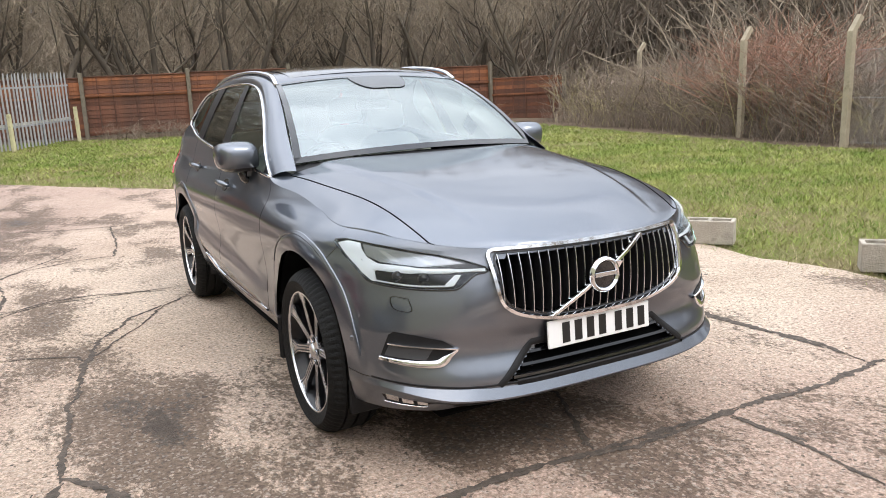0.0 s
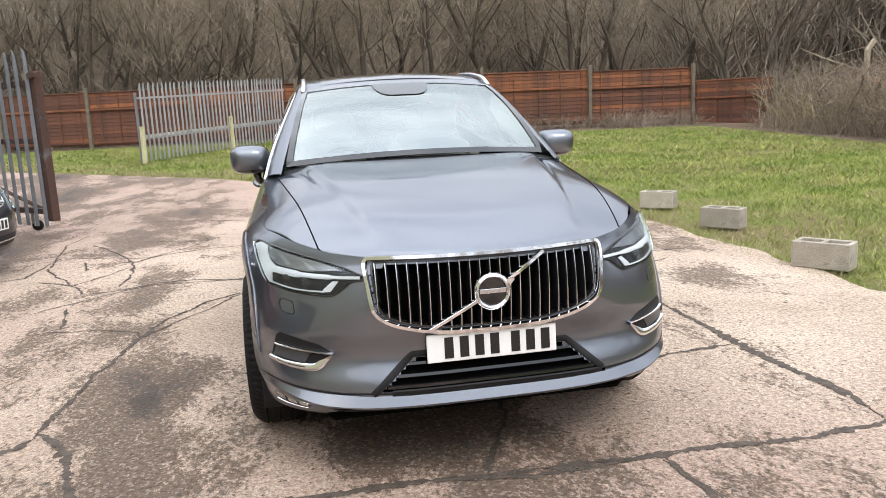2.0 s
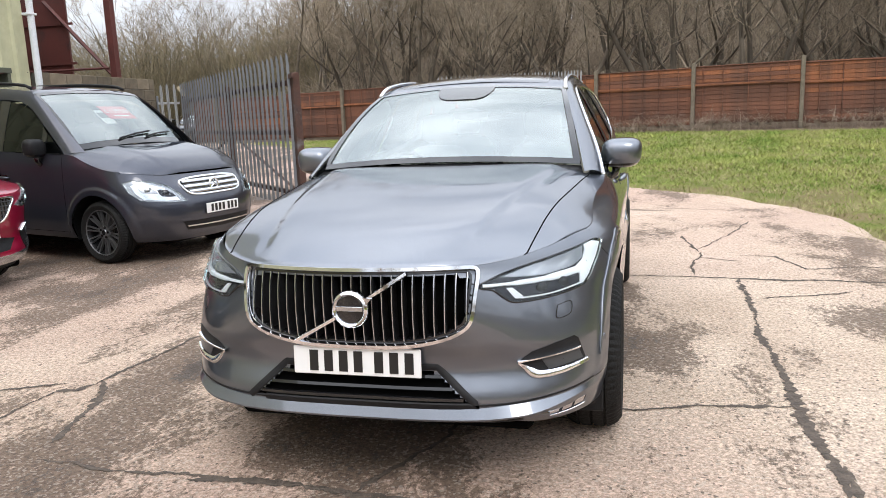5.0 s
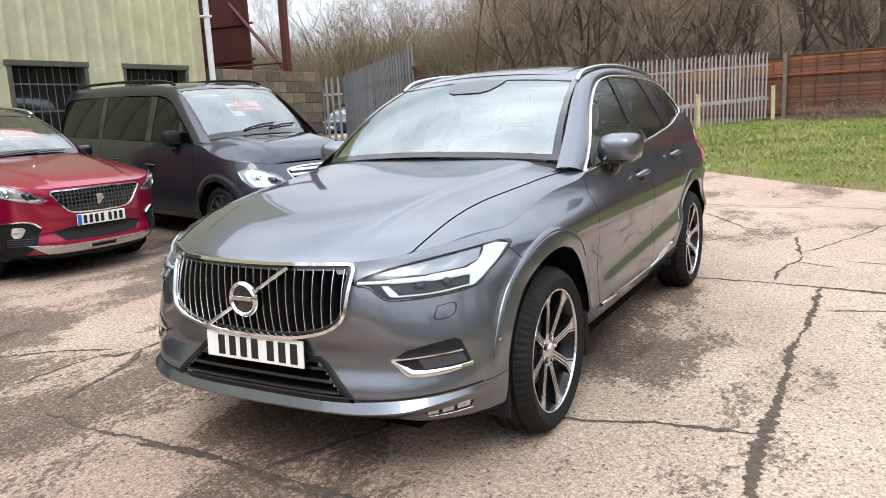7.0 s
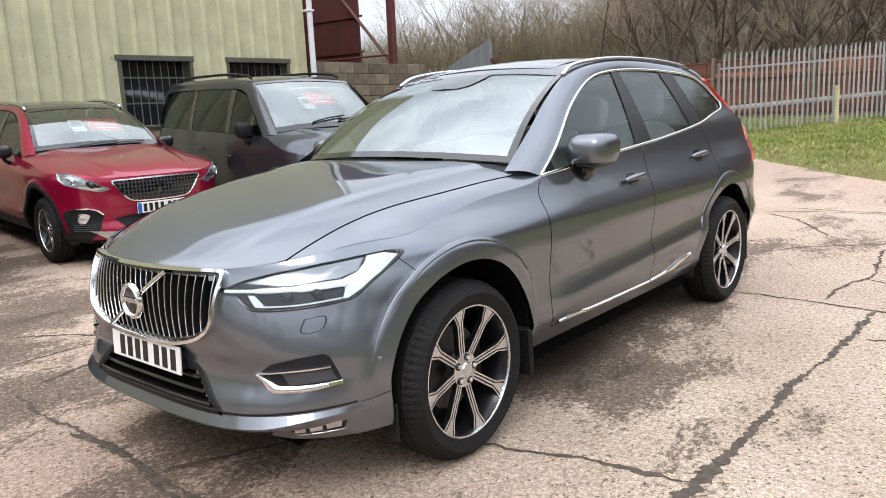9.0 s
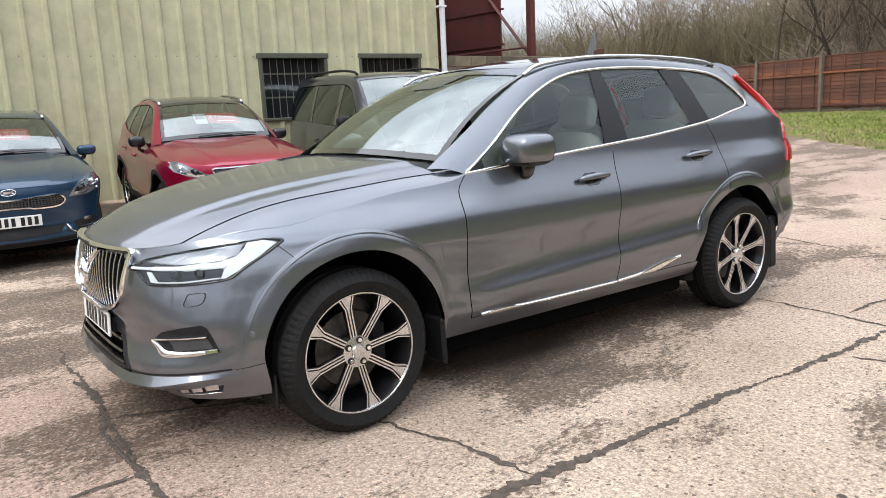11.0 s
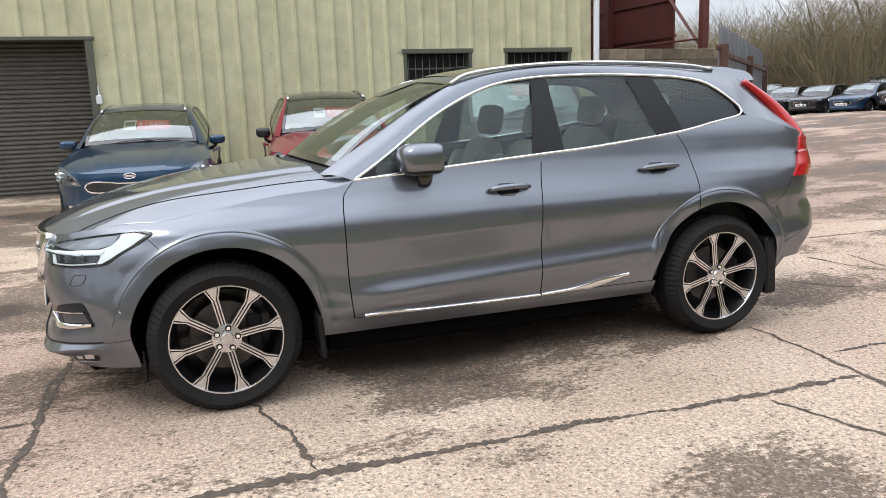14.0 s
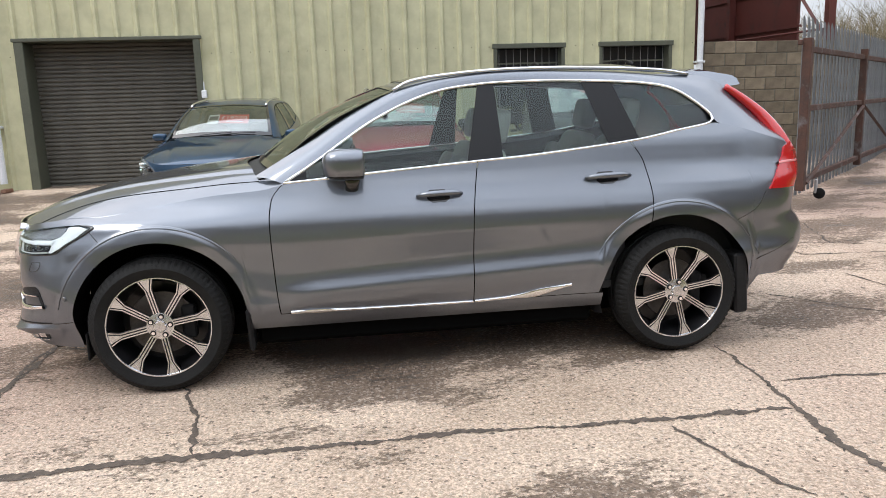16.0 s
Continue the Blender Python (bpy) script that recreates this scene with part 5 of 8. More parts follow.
def seat(t, x, y, z, mat, head=True, wide=0.5, lift=0.0):
    """A car seat: cushion, backrest and headrest."""
    h = new("seat")
    h.parent = t
    h.matrix_basis = pose(x, y, z)
    w = wide / 2
    th, ph = np.linspace(0, math.tau, 24, endpoint=False), np.linspace(-math.pi / 2, math.pi / 2, 13)
    soft = lambda a: np.sign(a) * np.abs(a) ** 0.45
    ball = np.array([[(soft(math.cos(b)) * soft(math.cos(a)), soft(math.cos(b)) * soft(math.sin(a)), soft(math.sin(b))) for a in th] for b in ph])

    def pad(name, lo, hi, tilt=0, at=(0, 0, 0)):
        lo, hi = np.array(lo), np.array(hi)
        o = Shape().grid(ball * (hi - lo) / 2 + (hi + lo) / 2, wrap=True).done(name, mat, h, smooth=True)
        o.matrix_basis = pose(*at, tilt)
        return o
    pad("cushion", (-w, -0.28, 0), (w, 0.26, 0.17))
    pad("backrest", (-w + 0.02, -0.08, 0), (w - 0.02, 0.08, 0.58), -17, (0, 0.24, 0.12))
    for k in (-1, 1):
        pad("side_bolster", (-0.05, -0.11, 0), (0.05, 0.05, 0.45), -17, (k * (w - 0.04), 0.21, 0.15))
    if head:
        pad("headrest", (-0.13, -0.055, 0), (0.13, 0.055, 0.2), -12, (0, 0.42, 0.70 + lift))
    return h


# ---- the grey car ----
GREY_PAINT = paint("osmium_grey_paint", (0.137, 0.151, 0.177), 0.9, 0.38, 0.12, 1.75)

SUV = dict(
    side=[(0.25, 0.80), (0.30, 0.862), (0.38, 0.903), (0.47, 0.929), (0.522, 0.935), (0.576, 0.921), (0.622, 0.916), (0.71, 0.923), (0.80, 0.934), (0.87, 0.930), (0.92, 0.915), (0.98, 0.889), (1.03, 0.868), (1.10, 0.845), (1.15, 0.834), (1.22, 0.818), (1.3, 0.778), (1.4, 0.72)],
    nose=[(0.255, -0.765), (0.30, -0.815), (0.345, -0.850), (0.37, -0.864), (0.40, -0.860), (0.50, -0.826), (0.53, -0.829), (0.60, -0.85), (0.72, -0.86), (0.80, -0.858), (0.872, -0.846), (0.95, -0.82), (1.1, -0.79)],
    rear=[(0.25, 3.58), (0.4, 3.73), (0.5, 3.79), (0.6, 3.82), (0.68, 3.79), (0.78, 3.73), (0.9, 3.74), (1.0, 3.775), (1.1, 3.78), (1.15, 3.765), (1.3, 3.69), (1.5, 3.50)],
    rimx=[(0, 0.872), (0.42, 0.873), (0.55, 0.884), (0.68, 0.910), (0.79, 0.935), (0.95, 0.94)],
    rimy=[(-0.9, 0.93), (-0.29, 0.937), (0, 0.978), (0.3, 1.022), (0.6, 1.048), (0.69, 1.071), (1, 1.09)],
    hood=[(-0.95, 0.88), (-0.8, 0.935), (-0.5, 1.008), (-0.15, 1.068), (0.2, 1.112), (0.5, 1.142), (0.8, 1.15)],
    belt=[(0.68, 1.070), (1.14, 1.104), (1.735, 1.144), (2.07, 1.166), (2.61, 1.220), (3.03, 1.294), (3.3, 1.325)],
    quarter=[(2.5, 1.208), (2.61, 1.220), (3.03, 1.294), (3.12, 1.305), (3.22, 1.287), (3.4, 1.235), (3.6, 1.175), (3.8, 1.10)],
    dlo_top=[(0.68, 1.070), (0.858, 1.182), (1.17, 1.382), (1.48, 1.515), (1.765, 1.562), (2.12, 1.573), (2.45, 1.563), (2.74, 1.543), (2.92, 1.50), (3.07, 1.395), (3.125, 1.33), (3.15, 1.303), (3.22, 1.287), (3.4, 1.235), (3.58, 1.18)],
    roof_edge=[(0.745, 0.52, 1.105), (0.69, 0.80, 1.265), (0.635, 1.05, 1.415), (0.583, 1.33, 1.546), (0.565, 1.6, 1.605), (0.56, 2.0, 1.632), (0.555, 2.5, 1.62), (0.54, 2.9, 1.592), (0.535, 3.20, 1.563), (0.56, 3.37, 1.44), (0.615, 3.52, 1.285), (0.67, 3.63, 1.175)],
    door_f=[(0.30, 0.634), (0.585, 0.609), (0.88, 0.601), (0.992, 0.615), (1.08, 0.685)],
    b_post=[(0.33, 1.672), (0.6, 1.676), (0.82, 1.68), (1.15, 1.725)],
    door_r=[(0.35, 2.66), (0.80, 2.69), (0.911, 2.70), (1.10, 2.672), (1.226, 2.60)],
    c0=0.1, n=[(0.25, 3.6), (0.40, 3.5), (0.55, 3.35), (0.63, 3.1), (0.70, 2.85), (0.75, 2.65), (0.80, 2.45), (0.86, 2.26), (0.9, 2.24), (1.2, 2.24)], side_front=[(0.22, 0.875), (0.27, 0.895), (0.33, 0.905), (0.40, 0.917), (0.50, 0.928), (0.60, 0.924), (0.70, 0.923), (0.80, 0.933), (0.87, 0.925), (0.90, 0.908), (0.92, 0.888), (0.95, 0.846), (0.98, 0.803), (1.02, 0.776), (1.1, 0.75), (1.2, 0.73)], corner_drop=0.035, r0=2.9, nr=4.5, hub=0.362, arch=0.448, flare=0.009, wb=2.865, sill=0.30, chin=0.30, door_z=0.385, tail_z=0.42,
    rim_y0=-0.29, hood_x=(0.60, 0.765), cowl=(0.43, 0.13), crease_x=(0.36, 0.60), roof_y=(1.30, 3.12),
    screen=dict(x=0.722, y=0.50, bow=0.12, z=1.165, fall=0.035),
    holes=[[(0, 0.60), (0.2, 0.605), (0.33, 0.633), (0.42, 0.68), (0.432, 0.84), (0, 0.848)], [(0, 0.372), (0.42, 0.378), (0.29, 0.49), (0, 0.49)]],
)


def flat_side(car, t, poly, off, mat, name, s, label="", depth=0.02):
    """A raised piece on the side with the outline poly in (y, z)."""
    poly = np.asarray(poly, float)
    fine = []
    for a, b in zip(poly, np.roll(poly, -1, 0)):
        n = max(1, int(np.linalg.norm(b - a) / 0.02))
        fine += [a + (b - a) * i / n for i in range(n)]
    fine = np.array(fine)
    c = fine.mean(0)
    g = [car.on_side(fine[:, 0], fine[:, 1], off - depth, s)]
    for k in np.linspace(1, 0.03, 6):
        w = c + (fine - c) * k
        g.append(car.on_side(w[:, 0], w[:, 1], off, s))
    return Shape().grid(np.array(g), wrap=True, flip=s > 0).done(name, mat, t, label, smooth=True, sharp=50)


def flat_front(car, t, poly, off, mat, name, s=1, label="", depth=0.0):
    g = panel_front(car, poly, off, depth, s < 0)
    return Shape().grid(g, wrap=True, flip=s > 0).done(name, mat, t, label, smooth=True, sharp=50)


def band_front(car, t, line, wid, off, h, mat, name, s=1, n=24, label="", soft=True):
    ln = path(line, n) if soft else np.asarray(line, float)
    return Shape().grid(strip_front(car, ln, wid, off, h, s), flip=s > 0).done(name, mat, t, label, smooth=True, sharp=45)


def number_plate(t, at, w=0.50, h=0.107, tilt=0, yaw=0, blue=False, chars=7):
    """White plate with plain dark bars for its characters."""
    p = new("number_plate")
    p.parent = t
    p.matrix_basis = pose(*at, tilt, 0, yaw)
    Shape().box((-w / 2, -0.006, -h / 2), (w / 2, 0.004, h / 2), 0.003).done("plate", PLATE_WHITE, p)
    if blue:
        Shape().box((-w / 2 + 0.003, -0.0085, -h / 2 + 0.003), (-w / 2 + 0.042, -0.0063, h / 2 - 0.003)).done("band", PLATE_BLUE, p)
    cw, gap = 0.034, 0.0245
    x = -w / 2 + (0.066 if not blue else 0.062)
    for i in range(chars):
        Shape().box((x, -0.0085, -0.0395), (x + cw, -0.0063, 0.0395)).done("bar", INK, p)
        x += cw + gap + (0.022 if i == 3 else 0)
    return p


PLATE_BLUE = plain("plate_blue", (0.02, 0.12, 0.5), 0.4)


def mirror(t, s, at, size, PAINT, lower=BLACK_GLOSS):
    """Door mirror: painted cap, dark lower shell, arm and glass."""
    h = new("door_mirror")
    h.parent = t
    h.matrix_basis = pose(*at)
    sx, sy, sz = size
    th, ph = np.linspace(0, math.tau, 36, endpoint=False), np.linspace(-math.pi / 2, math.pi / 2, 17)
    def sup(a, e):
        return np.sign(a) * np.abs(a) ** e
    g = np.array([[(sup(math.cos(b), 0.55) * sup(math.cos(a), 0.6) * sx, sup(math.cos(b), 0.55) * sup(math.sin(a), 0.75) * sy, sup(math.sin(b), 0.7) * sz) for a in th] for b in ph])
    g[..., 0] *= s
    g[..., 1] = np.where(g[..., 1] > sy * 0.62, sy * 0.62, g[..., 1])
    g[..., 0] += s * g[..., 2] * 0.08
    split = 5
    Shape().grid(g[split:], wrap=True, flip=s < 0).done("cap", PAINT, h, smooth=True)
    Shape().grid(g[:split + 1] * np.array([0.985, 0.985, 1]), wrap=True, flip=s < 0).done("lower_shell", lower, h, smooth=True)
    Shape().box((min(-s * sx * 0.2, s * sx * 0.8), sy * 0.625, -sz * 0.7), (max(-s * sx * 0.2, s * sx * 0.8), sy * 0.64, sz * 0.7), 0.005).done("mirror_glass", CHROME, h)
    Shape().tube([(-s * sx * 0.2, 0.02, -sz * 0.6), (-s * sx * 0.32, 0.02, -sz * 1.45), (-s * sx * 0.95, 0.01, -sz * 2.05)], [0.05, 0.036, 0.045], 10, flat=0.6).done("arm", lower, h, smooth=True)
    return h


def handle(car, t, y0, y1, z, s, PAINT, off=0.035):
    h = new("door_handle")
    h.parent = t
    p = car.on_side(np.linspace(y0, y1, 9), np.linspace(z, z + 0.006, 9), np.array([0.012, 0.03, 0.037, 0.04, 0.041, 0.04, 0.037, 0.03, 0.012]), s)
    Shape().tube(p, [0.010, 0.014, 0.016, 0.017, 0.017, 0.017, 0.016, 0.014, 0.010], 10).done("grip", PAINT, h, smooth=True)
    yy = (y0 + y1) / 2
    cup = [(yy - 0.07 + 0.0, z + 0.018), (yy - 0.05, z + 0.034), (yy + 0.03, z + 0.034), (yy + 0.05, z + 0.02), (yy + 0.06, z - 0.014), (yy + 0.03, z - 0.032), (yy - 0.04, z - 0.032), (yy - 0.065, z - 0.014)]
    flat_side(car, h, cup, 0.002, BLACK_GLOSS, "grip_cup", s, depth=0.004)
    return h


def build_suv():
    car = Car(SUV)
    t = thing("car", "dark grey metallic SUV with chrome trim parked on the concrete", "car", pose(0, 0, 0))
    ws, inner, edge = build_shell(car, t, GREY_PAINT)
    # grille
    gr = new("grille")
    gr.parent = t
    half = [(0, 0.592), (0.2, 0.598), (0.33, 0.622), (0.40, 0.652), (0.432, 0.69), (0.444, 0.78), (0.449, 0.84), (0.44, 0.861), (0.415, 0.868), (0.2, 0.870), (0, 0.870)]
    ring = half + [(-x, z) for x, z in half[-2:0:-1]] + [half[0]]
    flat_front(car, gr, [(x * 0.99, 0.73 + (z - 0.73) * 0.98) for x, z in ring[:-1]], -0.05, DARK_VOID, "back_panel")
    loop = path(ring, 150)
    Shape().grid(strip_front(car, loop, 0.018, 0.0, 0.026), flip=True).done("frame", CHROME, gr, "polished chrome frame", smooth=True, sharp=45)
    inner_loop = np.array([(x * 0.955, 0.731 + (z - 0.731) * 0.915) for x, z in loop])
    Shape().grid(strip_front(car, inner_loop, 0.012, -0.02, 0.025), flip=True).done("frame_inset", BLACK_GLOSS, gr, smooth=True, sharp=45)
    hb = sorted([(x, z) for x, z in half[:6]])
    for i in range(23):
        x = (i - 11) * 0.0378
        zb = float(np.interp(abs(x), [p[0] for p in hb], [p[1] for p in hb])) + 0.014
        ln = np.array([(x, z) for z in np.linspace(zb, 0.852, 7)])
        b = Shape().grid(strip_front(car, ln, 0.010, -0.046, 0.050), flip=True).done("grille_bar", BLACK_PLASTIC, gr, smooth=True, sharp=45)
        Shape().grid(strip_front(car, ln[:], 0.0050, 0.002, 0.006), flip=True).done("bar_edge", SATIN, b, "bright bar edge", smooth=True, sharp=45)
    band_front(car, gr, [(-0.235, 0.603), (0.0, 0.733), (0.205, 0.856)], 0.016, 0.016, 0.010, CHROME, "diagonal_bar", label="chrome diagonal bar")
    em = Shape().lathe([(0.050, 0.0), (0.052, 0.012), (0.060, 0.017), (0.068, 0.012), (0.071, 0.0)], 48)
    o = em.done("emblem_ring", CHROME, gr, smooth=True, sharp=50)
    y0 = float(car.F(0, 0.733))
    o.matrix_basis = pose(0.0, y0 - 0.024, 0.733, 0, 0, -90)
    o = Shape().lathe([(0.0, 0.008), (0.05, 0.006), (0.052, 0.0)], 40).done("emblem_disc", BLACK_GLOSS, gr, smooth=True, sharp=50)
    o.matrix_basis = pose(0.0, y0 - 0.024, 0.733, 0, 0, -90)
    Shape().box((-0.05, y0 - 0.038, 0.728), (0.05, y0 - 0.033, 0.745), 0.001).done("emblem_bar", SATIN, gr)
    Shape().plate([(0.045, y0 - 0.036, 0.778), (0.085, y0 - 0.036, 0.776), (0.064, y0 - 0.036, 0.750)], (0, 0.012, 0)).done("emblem_arrow", CHROME, gr, fix=True)
    # lower intake
    lo = new("lower_intake")
    lo.parent = t
    lp = [(-0.455, 0.368), (-0.30, 0.505), (0.30, 0.505), (0.455, 0.368)]
    flat_front(car, lo, lp, -0.03, DARK_VOID, "back_panel")
    for z, w in ((0.47, 0.315), (0.43, 0.36), (0.392, 0.40)):
        band_front(car, lo, [(-w, z), (0, z), (w, z)], 0.016, -0.012, 0.016, BLACK_GLOSS, "slat")
    Shape().grid(strip_front(car, np.concatenate([np.linspace(a, b, 14)[:-1] for a, b in zip(lp, lp[1:] + lp[:1])]), 0.026, -0.003, 0.008), flip=True).done("surround", BLACK_PLASTIC, lo, smooth=True, sharp=45)
    number_plate(t, (0, float(car.F(0, 0.55)) - 0.022, 0.527), tilt=-3)
    Shape().box((-0.24, float(car.F(0, 0.52)) - 0.016, 0.49), (0.24, float(car.F(0, 0.52)) + 0.02, 0.56)).done("plate_holder", BLACK_PLASTIC, t)
    # lip and chin
    lip = [(-0.86, 0.372), (-0.72, 0.360), (-0.52, 0.347), (-0.44, 0.342), (0, 0.338), (0.44, 0.342), (0.52, 0.347), (0.72, 0.360), (0.86, 0.372)]
    band = path(lip, 70)
    keep = 1 - 0.85 * smooth(0.6, 0.86, np.abs(band[:, 0]))
    rows = []
    for dz, o in ((0.024, -0.012), (0.021, 0.002), (0.004, 0.038), (-0.002, 0.040), (-0.030, 0.020), (-0.036, -0.01)):
        rows.append(car.on_front(band[:, 0], band[:, 1] + dz, o * np.where(o > 0, keep, 1)))
    Shape().grid(rows, flip=False).done("front_lip", GREY_PAINT, t, "lighter grey front lip", smooth=True, sharp=22, fix=True)
    seam = path([(-0.845, 0.401), (-0.7, 0.388), (-0.5, 0.374), (0, 0.366), (0.5, 0.374), (0.7, 0.388), (0.845, 0.401)], 60)
    Shape().grid(strip_front(car, seam, 0.008, -0.001, 0.003), flip=True).done("lip_gap", BLACK_PLASTIC, t, smooth=True)
    band_front(car, t, [(-0.60, 0.306), (-0.5, 0.300), (0, 0.300), (0.5, 0.300), (0.60, 0.306)], 0.03, 0.0, 0.006, BLACK_PLASTIC, "chin", n=50)
    HL = [(0.462, 0.808), (0.53, 0.836), (0.61, 0.858), (0.70, 0.876), (0.772, 0.889), (0.825, 0.899), (0.857, 0.887), (0.844, 0.835), (0.824, 0.785), (0.802, 0.756), (0.70, 0.741), (0.585, 0.738), (0.548, 0.754), (0.505, 0.786), (0.462, 0.794)]
    for s in (1, -1):
        h = new("headlight")
        h.parent = t
        flat_front(car, h, HL, 0.003, LAMP_DARK, "housing", s)
        flat_front(car, h, [(0.53, 0.826), (0.61, 0.851), (0.70, 0.869), (0.795, 0.887), (0.797, 0.848), (0.765, 0.828), (0.66, 0.816)], 0.005, LAMP_GREY, "reflector", s)
        flat_front(car, h, [(0.62, 0.822), (0.66, 0.849), (0.675, 0.852), (0.645, 0.822)], 0.006, LAMP_RIB, "reflector_rib", s)
        flat_front(car, h, [(0.71, 0.832), (0.745, 0.867), (0.762, 0.871), (0.735, 0.832)], 0.006, LAMP_RIB, "reflector_rib", s)
        flat_front(car, h, [(0.765, 0.815), (0.796, 0.842), (0.803, 0.872), (0.800, 0.890), (0.825, 0.895), (0.852, 0.884), (0.840, 0.835), (0.820, 0.787), (0.802, 0.762), (0.792, 0.762), (0.790, 0.795)], 0.007, LAMP_WHITE, "daytime_wing", s, "white daytime running lamp")
        band_front(car, h, [(0.468, 0.801), (0.56, 0.801), (0.68, 0.803), (0.79, 0.812)], [0.011] * 8 + [0.016] * 8 + [0.023] * 8, 0.007, 0.006, LAMP_WHITE, "daytime_stem", s)
        flat_front(car, h, [(0.548, 0.788), (0.568, 0.788), (0.604, 0.757), (0.608, 0.748), (0.58, 0.750)], 0.007, LAMP_WHITE, "daytime_hook", s)
        band_front(car, h, [(0.60, 0.750), (0.70, 0.752), (0.79, 0.764)], 0.006, 0.006, 0.005, LAMP_WHITE, "lower_strip", s)
        for x, z in ((0.665, 0.776), (0.735, 0.781)):
            o = Shape().lathe([(0.0, 0.009), (0.010, 0.008), (0.016, 0.003), (0.020, 0.003), (0.022, 0.0)], 24).done("projector", LENS_DARK, h, smooth=True, sharp=50)
            c = car.on_front(np.array([x]), np.array([z]), np.array([0.006]))[0]
            o.matrix_basis = pose(c[0] * s, c[1], c[2], 0, 0, -90 + s * 32)
        flat_front(car, h, HL, 0.016, LENS, "lens", s, "clear lens")
        Shape().grid(strip_front(car, path(HL + [HL[0]], 80), 0.007, 0.002, 0.004, s), flip=s > 0).done("seal", BLACK_GLOSS, h, smooth=True)
        # side vent with chrome hook
        vent = lambda pts: [(0.702 + (x - 0.72) * 0.95, z + 0.016) for x, z in pts]
        f = new("bumper_vent")
        f.parent = t
        flat_front(car, f, vent([(0.607, 0.508), (0.653, 0.539), (0.736, 0.560), (0.801, 0.571), (0.816, 0.558), (0.845, 0.460), (0.753, 0.445), (0.666, 0.444)]), 0.003, BLACK_PLASTIC, "recess", s)
        flat_front(car, f, vent([(0.684, 0.507), (0.816, 0.517), (0.830, 0.478), (0.710, 0.464)]), 0.006, GREY_DARK, "vent_panel", s)
        band_front(car, f, vent([(0.598, 0.505), (0.710, 0.516), (0.816, 0.525)]), 0.008, 0.006, 0.008, CHROME, "chrome_top", s)
        hook = [(0.599, 0.503), (0.630, 0.478), (0.663, 0.454), (0.701, 0.450), (0.771, 0.455), (0.842, 0.467)]
        band_front(car, f, vent(hook), np.r_[np.linspace(0.010, 0.028, 8), np.linspace(0.028, 0.018, 22)], 0.006, 0.009, CHROME, "chrome_hook", s, n=30)
        fl = new("fog_light")
        fl.parent = t
        flat_front(car, fl, [(0.60, 0.336), (0.72, 0.339), (0.826, 0.353), (0.806, 0.312), (0.70, 0.302)], 0.003, BLACK_PLASTIC, "housing", s)
        for x, z in ((0.708, 0.321), (0.750, 0.325), (0.790, 0.331)):
            flat_front(car, fl, [(x - 0.018, z - 0.014), (x + 0.012, z - 0.010), (x + 0.020, z + 0.014), (x - 0.012, z + 0.010)], 0.008, SATIN, "lamp_cell", s)
        band_front(car, fl, [(0.69, 0.300), (0.75, 0.304), (0.806, 0.310)], 0.004, 0.004, 0.006, CHROME, "chrome_edge", s)
        # washer cover and sensor
        wc_ = [(0.722, 0.706), (0.766, 0.710), (0.766, 0.669), (0.722, 0.663), (0.722, 0.706)]
        Shape().grid(strip_front(car, path(wc_, 60), 0.0035, 0.0002, 0.0006, s), flip=s > 0).done("washer_cover_edge", BLACK_GLOSS, t)
        o = Shape().lathe([(0.0, 0.002), (0.009, 0.0015), (0.0105, 0.0), (0.0125, 0.0005), (0.0135, -0.002)], 20).done("parking_sensor", GREY_PAINT, t, smooth=True, sharp=40)
        c = car.on_side(np.array([-0.462]), np.array([0.536]), np.array([0.002]), s)[0]
        o.matrix_basis = pose(*c, 0, 0, -35 if s > 0 else 180 + 35)
        # crisp edge of the arch flares
        for ya, a0, a1 in ((0.012, 0.22, 0.93), (car.wb - 0.012, 0.12, 0.86)):
            aa = np.linspace(math.pi * a0, math.pi * a1, 60)
            ln = np.c_[ya + (car.arch + 0.078) * np.cos(aa), car.hub + (car.arch + 0.078) * np.sin(aa)]
            fade = np.sin(np.linspace(0, math.pi, 60)) ** 0.5
            Shape().grid(ribbon_side(car, ln, 0.003 + 0.013 * fade, -0.001, 0.0055, s), flip=s < 0).done("arch_lip", GREY_PAINT, t, smooth=True, sharp=25)
        # crease from the lamp to the arch
        Shape().grid(ribbon_side(car, path([(-0.33, 0.885), (-0.30, 0.86), (-0.262, 0.82)], 20), 0.004, 0.0, 0.0008, s), flip=s > 0).done("shut_line", BLACK_GLOSS, t)
        Shape().grid(ribbon_side(car, path([(-0.535, 0.398), (-0.48, 0.404), (-0.428, 0.410)], 20), 0.0035, 0.0, 0.0008, s), flip=s > 0).done("shut_line", BLACK_GLOSS, t)
        Shape().grid(ribbon_side(car, path([(3.33, 0.525), (3.48, 0.575), (3.60, 0.625)], 20), 0.0035, 0.0, 0.0008, s), flip=s > 0).done("shut_line", BLACK_GLOSS, t)
        Shape().grid(ribbon_side(car, path([(3.19, 0.752), (3.315, 0.82), (3.385, 0.915)], 20), 0.0035, 0.0, 0.0008, s), flip=s > 0).done("shut_line", BLACK_GLOSS, t)
        # windows
        bl = lambda y: float(car.belt(y)) + 0.004
        glass_pane(car, t, ([(0.76, bl(0.76)), (1.2, bl(1.2)), (1.67, bl(1.67))], [(0.76, 1.105), (1.17, 1.37), (1.48, 1.503), (1.77, 1.552)]), GLASS_SIDE, s=s)
